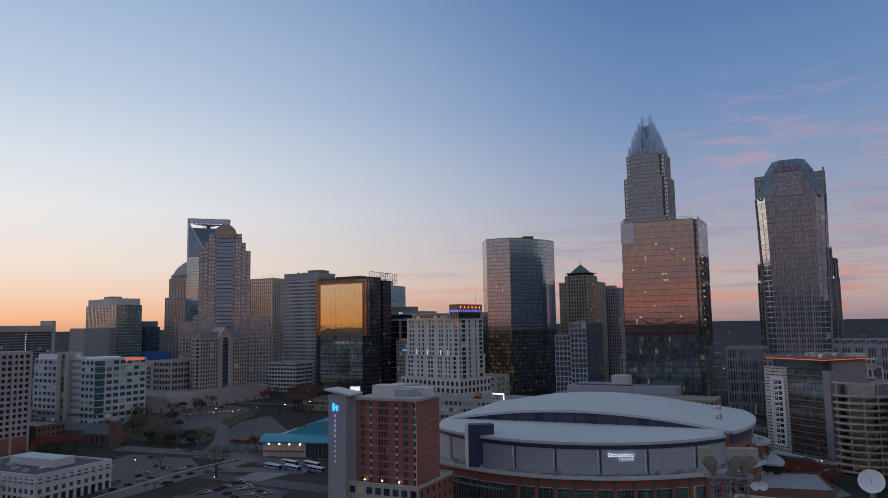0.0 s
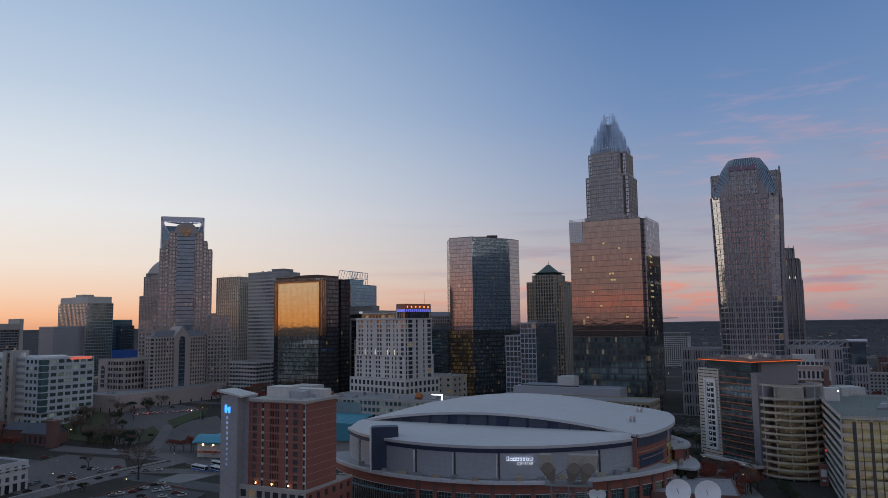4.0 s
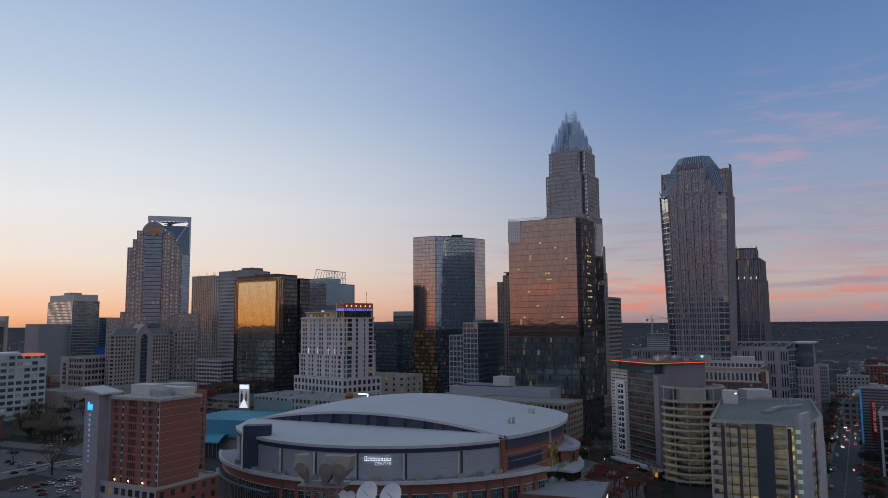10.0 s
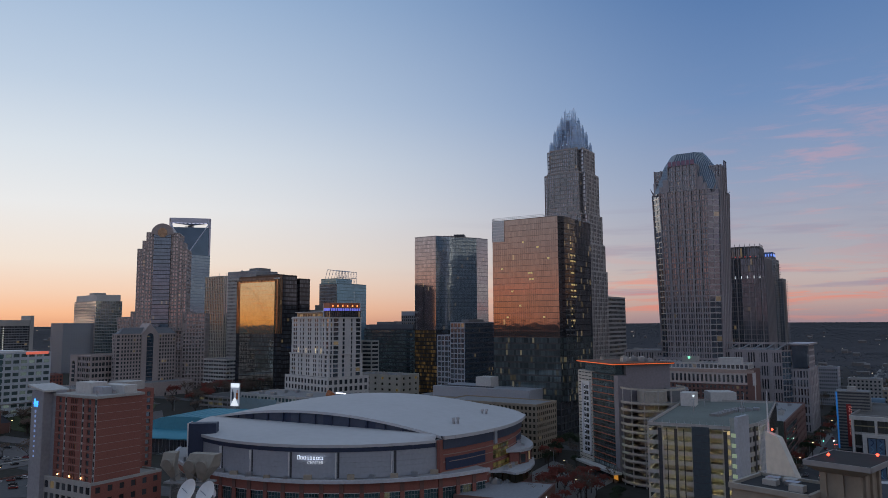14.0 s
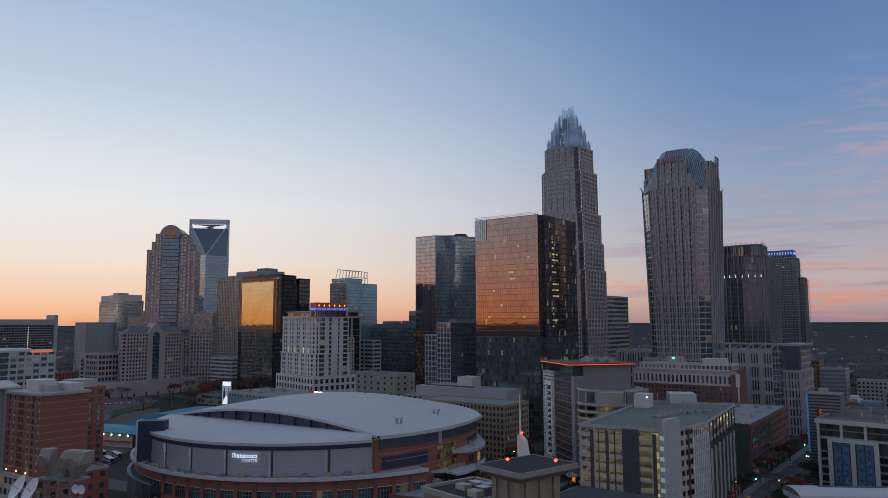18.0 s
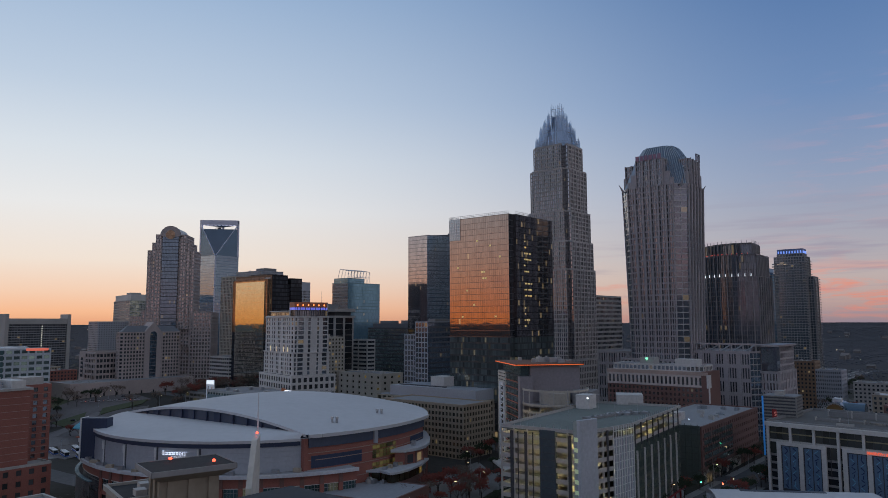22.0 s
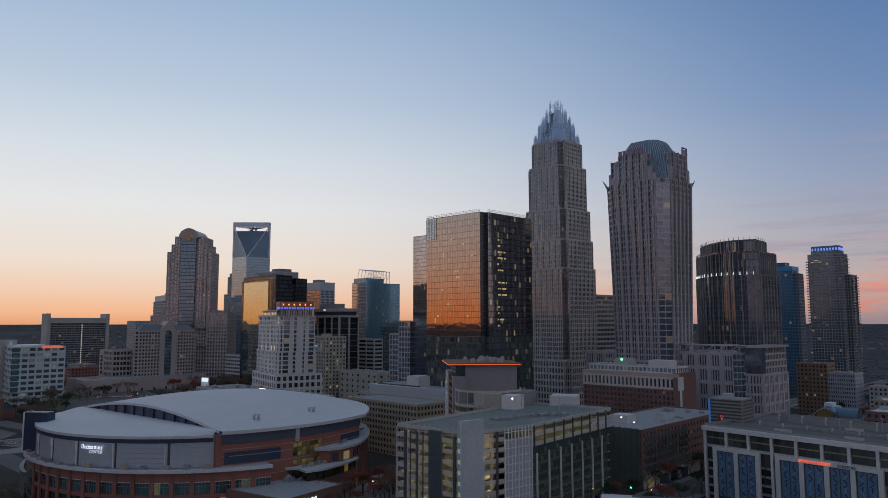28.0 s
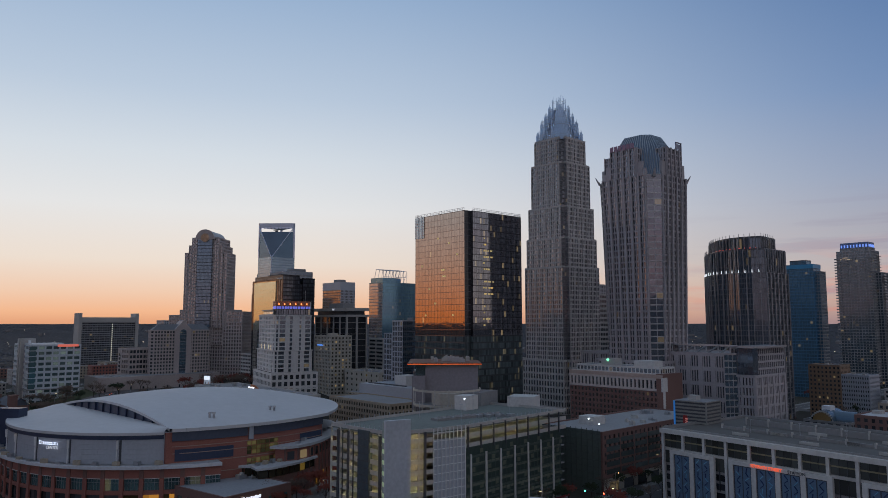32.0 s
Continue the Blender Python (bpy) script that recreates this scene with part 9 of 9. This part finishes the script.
for x, y, k, s in ((-99.7, 331.9, "bare", 2.1), (-136, 360, "bare", 1.0), (-205, 380, "green", 1.3), (-210, 384, "rust", 1.3), (-114, 309, "green", 0.5), (-112, 308.5, "green", 0.55), (-118, 309, "bare", 0.5), (-121, 307, "bare", 0.5), (-118, 470, "bare", 1.5), (-105, 480, "bare", 1.5), (-92, 490, "bare", 1.4), (-84, 470, "bare", 1.2)):
    plant(k, *out((x, y))[0], s)
for x, y in ((184, 452), (178, 460), (190, 446), (172, 448)):
    plant("green", x, y, 1.1)
for i in range(14):
    plant(("green", "bare", "rust")[i % 3], rt.uniform(160, 192), rt.uniform(396, 440), rt.uniform(0.8, 1.2))
for i in range(40):
    plant(("green", "bare", "rust")[i % 3], rt.uniform(380, 620), rt.uniform(560, 1000), rt.uniform(0.9, 1.4))
for o in [t for ts in KINDS.values() for t in ts]:
    for c in list(o.children):
        bpy.data.objects.remove(c)
    bpy.data.objects.remove(o)

# ---- vehicles and street lamps ----
L_HEAD, L_TAIL = lamp_mat("head_lamp", (0.9, 0.95, 1.0), 30.0), lamp_mat("tail_lamp", (1.0, 0.05, 0.02), 12.0)
def car(paint, label, lit=False):
    th = thing("car", label, "car", 0, -2000, 180, 0, "parked cars")
    b = Mesh().prism([(-2.15, -0.88), (2.15, -0.88), (2.15, 0.88), (-2.15, 0.88)], 0.32, 0.95, True, [(-2.05, -0.85), (2.1, -0.85), (2.1, 0.85), (-2.05, 0.85)])
    part("body", b, paint, th)
    part("cabin", Mesh().prism([(-1.5, -0.8), (1.1, -0.8), (1.1, 0.8), (-1.5, 0.8)], 0.95, 1.48, True, [(-1.0, -0.65), (0.5, -0.65), (0.5, 0.65), (-1.0, 0.65)]), G_DARK, th)
    part("car_roof", Mesh().box(-1.0, -0.65, 1.48, 0.5, 0.65, 1.53), paint, th)
    for x in (-1.35, 1.35):
        for y in (-0.86, 0.66):
            part("wheel", Mesh().tube((x, y, 0.33), (x, y + 0.2, 0.33), 0.33, n=10), RUBBER, th)
    part("headlight", Mesh().box(2.08, -0.8, 0.62, 2.16, -0.45, 0.8).box(2.08, 0.45, 0.62, 2.16, 0.8, 0.8), L_HEAD if lit else PAINT_W, th)
    part("tail_light", Mesh().box(-2.16, -0.8, 0.66, -2.08, -0.5, 0.84).box(-2.16, 0.5, 0.66, -2.08, 0.8, 0.84), L_TAIL if lit else mat("tail_red", (0.25, 0.02, 0.02), 0.4), th)
    return th


def paint(n, c):
    return mat(n, c, 0.3, 0.3, var=0.05, bump=0)


CARS = [car(paint("car_white", (0.6, 0.6, 0.6)), "white parked saloon car"), car(paint("car_black", (0.02, 0.02, 0.022)), "black parked saloon car"), car(paint("car_grey", (0.2, 0.2, 0.21)), "grey parked saloon car"), car(paint("car_red", (0.22, 0.03, 0.025)), "dark red parked saloon car")]
rc = random.Random(77)


LIT = [car(paint("car_silver", (0.35, 0.35, 0.36)), "silver car waiting with its lamps lit", True)]


def park(x, y, deg, kinds=CARS):
    copy_thing(rc.choice(kinds), pose(x, y, land(x, y) + (0.45 if x < -60 else 0.2), 0, 0, deg))


for x, y, d in ((-142, 320.6, 70), (-141, 325, 75), (-133.5, 318.3, 20), (-136, 309, 70), (-137, 337, 80), (-134.7, 341.9, 85), (-132, 327.4, 10), (-129.6, 332.8, 8), (-138.3, 359.5, 100), (-132.4, 354.6, 80), (-130, 354.4, 85), (-124, 348, 20), (-122.7, 353, 15), (-120.8, 357.5, 12), (-114.2, 339.9, 60), (-150.4, 383.5, 5), (-172, 386, 10), (-118, 333, 62), (-107.4, 344, 30), (-103, 348, 10), (-98, 350, 5), (-144, 403.8, -20), (-139.7, 401.7, -22), (-135, 398.7, -22), (-137, 436, 10), (-152.3, 508.3, 5), (-87, 318.5, 20), (-85, 321, 20), (-88.4, 311.7, 25), (-90.2, 309.8, 25), (-91, 306.2, 25), (-94.4, 302.4, 25), (-81.5, 307, 25), (-84.6, 299, 25), (-96, 299.8, 25), (-80, 313, 25), (-78, 309, 205), (-72, 303, 20), (-75, 297, 20), (-68, 299, 205), (-70, 291, 20), (-80, 293, 25)):
    park(*out((x, y))[0], d)
for i in range(13):
    p = Vector((-208, 581)).lerp(Vector((-165, 594)), i / 12)
    park(p.x, p.y + (i % 2) * 3.4, 17 if i % 2 else 197, LIT)
for i in range(22):
    p = gridpt((300, 400), (-5.6, 5.6)[i % 2], -60 + i * 22)
    park(p[0], p[1], 62)
for i in range(26):
    p = gridpt((300, 400), (-3.4, 3.2, -1.6)[i % 3], 60 + i * 15)
    park(p[0], p[1], 62 if i % 3 else 242, LIT)
for o in CARS + LIT:
    for c in list(o.children):
        bpy.data.objects.remove(c)
    bpy.data.objects.remove(o)


def bus(x, y, deg, group="city buses"):
    th = thing("bus", "white and blue city bus with dark windows", "bus", x, y, 180 + deg, land(x, y) + 0.2, group)
    th.scale = (1.06, 1.06, 1.06)
    part("body", Mesh().prism([(-6, -1.27), (6, -1.27), (6, 1.27), (-6, 1.27)], 0.4, 3.1, True, [(-6, -1.2), (5.9, -1.2), (5.9, 1.2), (-6, 1.2)]), WHITE_P, th)
    part("blue_band", Mesh().box(-6.03, -1.31, 0.55, 6.03, 1.31, 1.25), BLUE_TARP, th)
    part("window_band", Mesh().box(-5.6, -1.32, 1.6, 5.7, 1.32, 2.6), G_DARK, th)
    part("windscreen", Mesh().box(5.95, -1.1, 1.2, 6.06, 1.1, 2.8), G_DARK, th)
    part("roof_unit", Mesh().box(-4, -0.8, 3.1, -1, 0.8, 3.35), CONC_W, th)
    for wx in (-3.6, 3.8):
        for wy in (-1.3, 1.05):
            part("wheel", Mesh().tube((wx, wy, 0.5), (wx, wy + 0.25, 0.5), 0.5, n=10), RUBBER, th)


for x, y, d in ((-78, 349, -38), (-72, 358, -40), (-68, 345, -40), (-60, 353, -42), (-56, 341, -42)):
    bus(*out((x, y))[0], d)


def street_lamp():
    th = thing("street_lamp", "tall grey street lamp with warm head", "street lamp", 0, -2000, 180, 0, "street lamps")
    part("pole", Mesh().tube((0, 0, 0), (0, 0, 9), 0.12, 0.08, 6), STEEL, th)
    part("arm", Mesh().tube((0, 0, 9), (1.6, 0, 9.3), 0.06, n=5), STEEL, th)
    lh = part("lamp_head", Mesh().box(1.2, -0.2, 9.1, 2.2, 0.2, 9.3), DARKM, th)
    part("lens", Mesh().box(1.35, -0.15, 9.02, 2.05, 0.15, 9.1), lamp_mat("street_light", (1.0, 0.66, 0.30), 14.0), lh)
    return th


def traffic_light(x, y, deg, red):
    th = thing("traffic_light", "traffic light on a slim dark pole, lamp lit " + ("red" if red else "green"), "traffic light", x, y, 180 + deg, land(x, y), "traffic lights")
    part("pole", Mesh().tube((0, 0, 0), (0, 0, 6), 0.1, n=6), DARKM, th)
    part("arm", Mesh().tube((0, 0, 6), (-5, 0, 6.2), 0.07, n=5), DARKM, th)
    hd = part("head", Mesh().box(-5.3, -0.2, 5.4, -4.7, 0.2, 6.8), DARKM, th)
    part("lens", Mesh().box(-5.2, -0.3, 6.1 if red else 5.5, -4.8, -0.2, 6.6 if red else 6.0), L_STOP if red else L_GO, hd)


L_STOP, L_GO = lamp_mat("stop_light", (1.0, 0.08, 0.04), 14.0), lamp_mat("go_light", (0.1, 1.0, 0.55), 7.0)
for k, (v, red) in enumerate(((66, False), (66, False), (170, True), (170, True), (280, True), (280, True), (-44, False), (-44, True))):
    p = gridpt((300, 400), 8.5 if k % 2 else -1.0, v)
    traffic_light(p[0], p[1], 152 - 180, red)
LAMP = street_lamp()
for i in range(12):
    p = gridpt((300, 400), (-9.5, 9.5)[i % 2], -70 + i * 26)
    copy_thing(LAMP, pose(p[0], p[1], land(*p) + 0.1, 0, 0, 152 if i % 2 else -28))
for x, y, d in ((-141, 338, 20), (-126, 384, 10), (-146, 472, -10), (-128, 310, 20), (-92, 352, 90), (-72, 347, 90), (-180, 424, 0), (-190, 455, 0), (-90, 296, 70)):
    x, y = out((x, y))[0]
    copy_thing(LAMP, pose(x, y, land(x, y) + 0.1, 0, 0, d))
for x, y, d in ((172, 330, 200), (170, 372, 200), (165, 400, 200), (178, 350, 20), (-235, 560, 0), (-150, 565, 0), (-130, 575, 0), (-112, 585, 0), (-190, 590, 0)):
    copy_thing(LAMP, pose(x, y, land(x, y) + 0.1, 0, 0, d))
for c in list(LAMP.children_recursive):
    bpy.data.objects.remove(c)
bpy.data.objects.remove(LAMP)
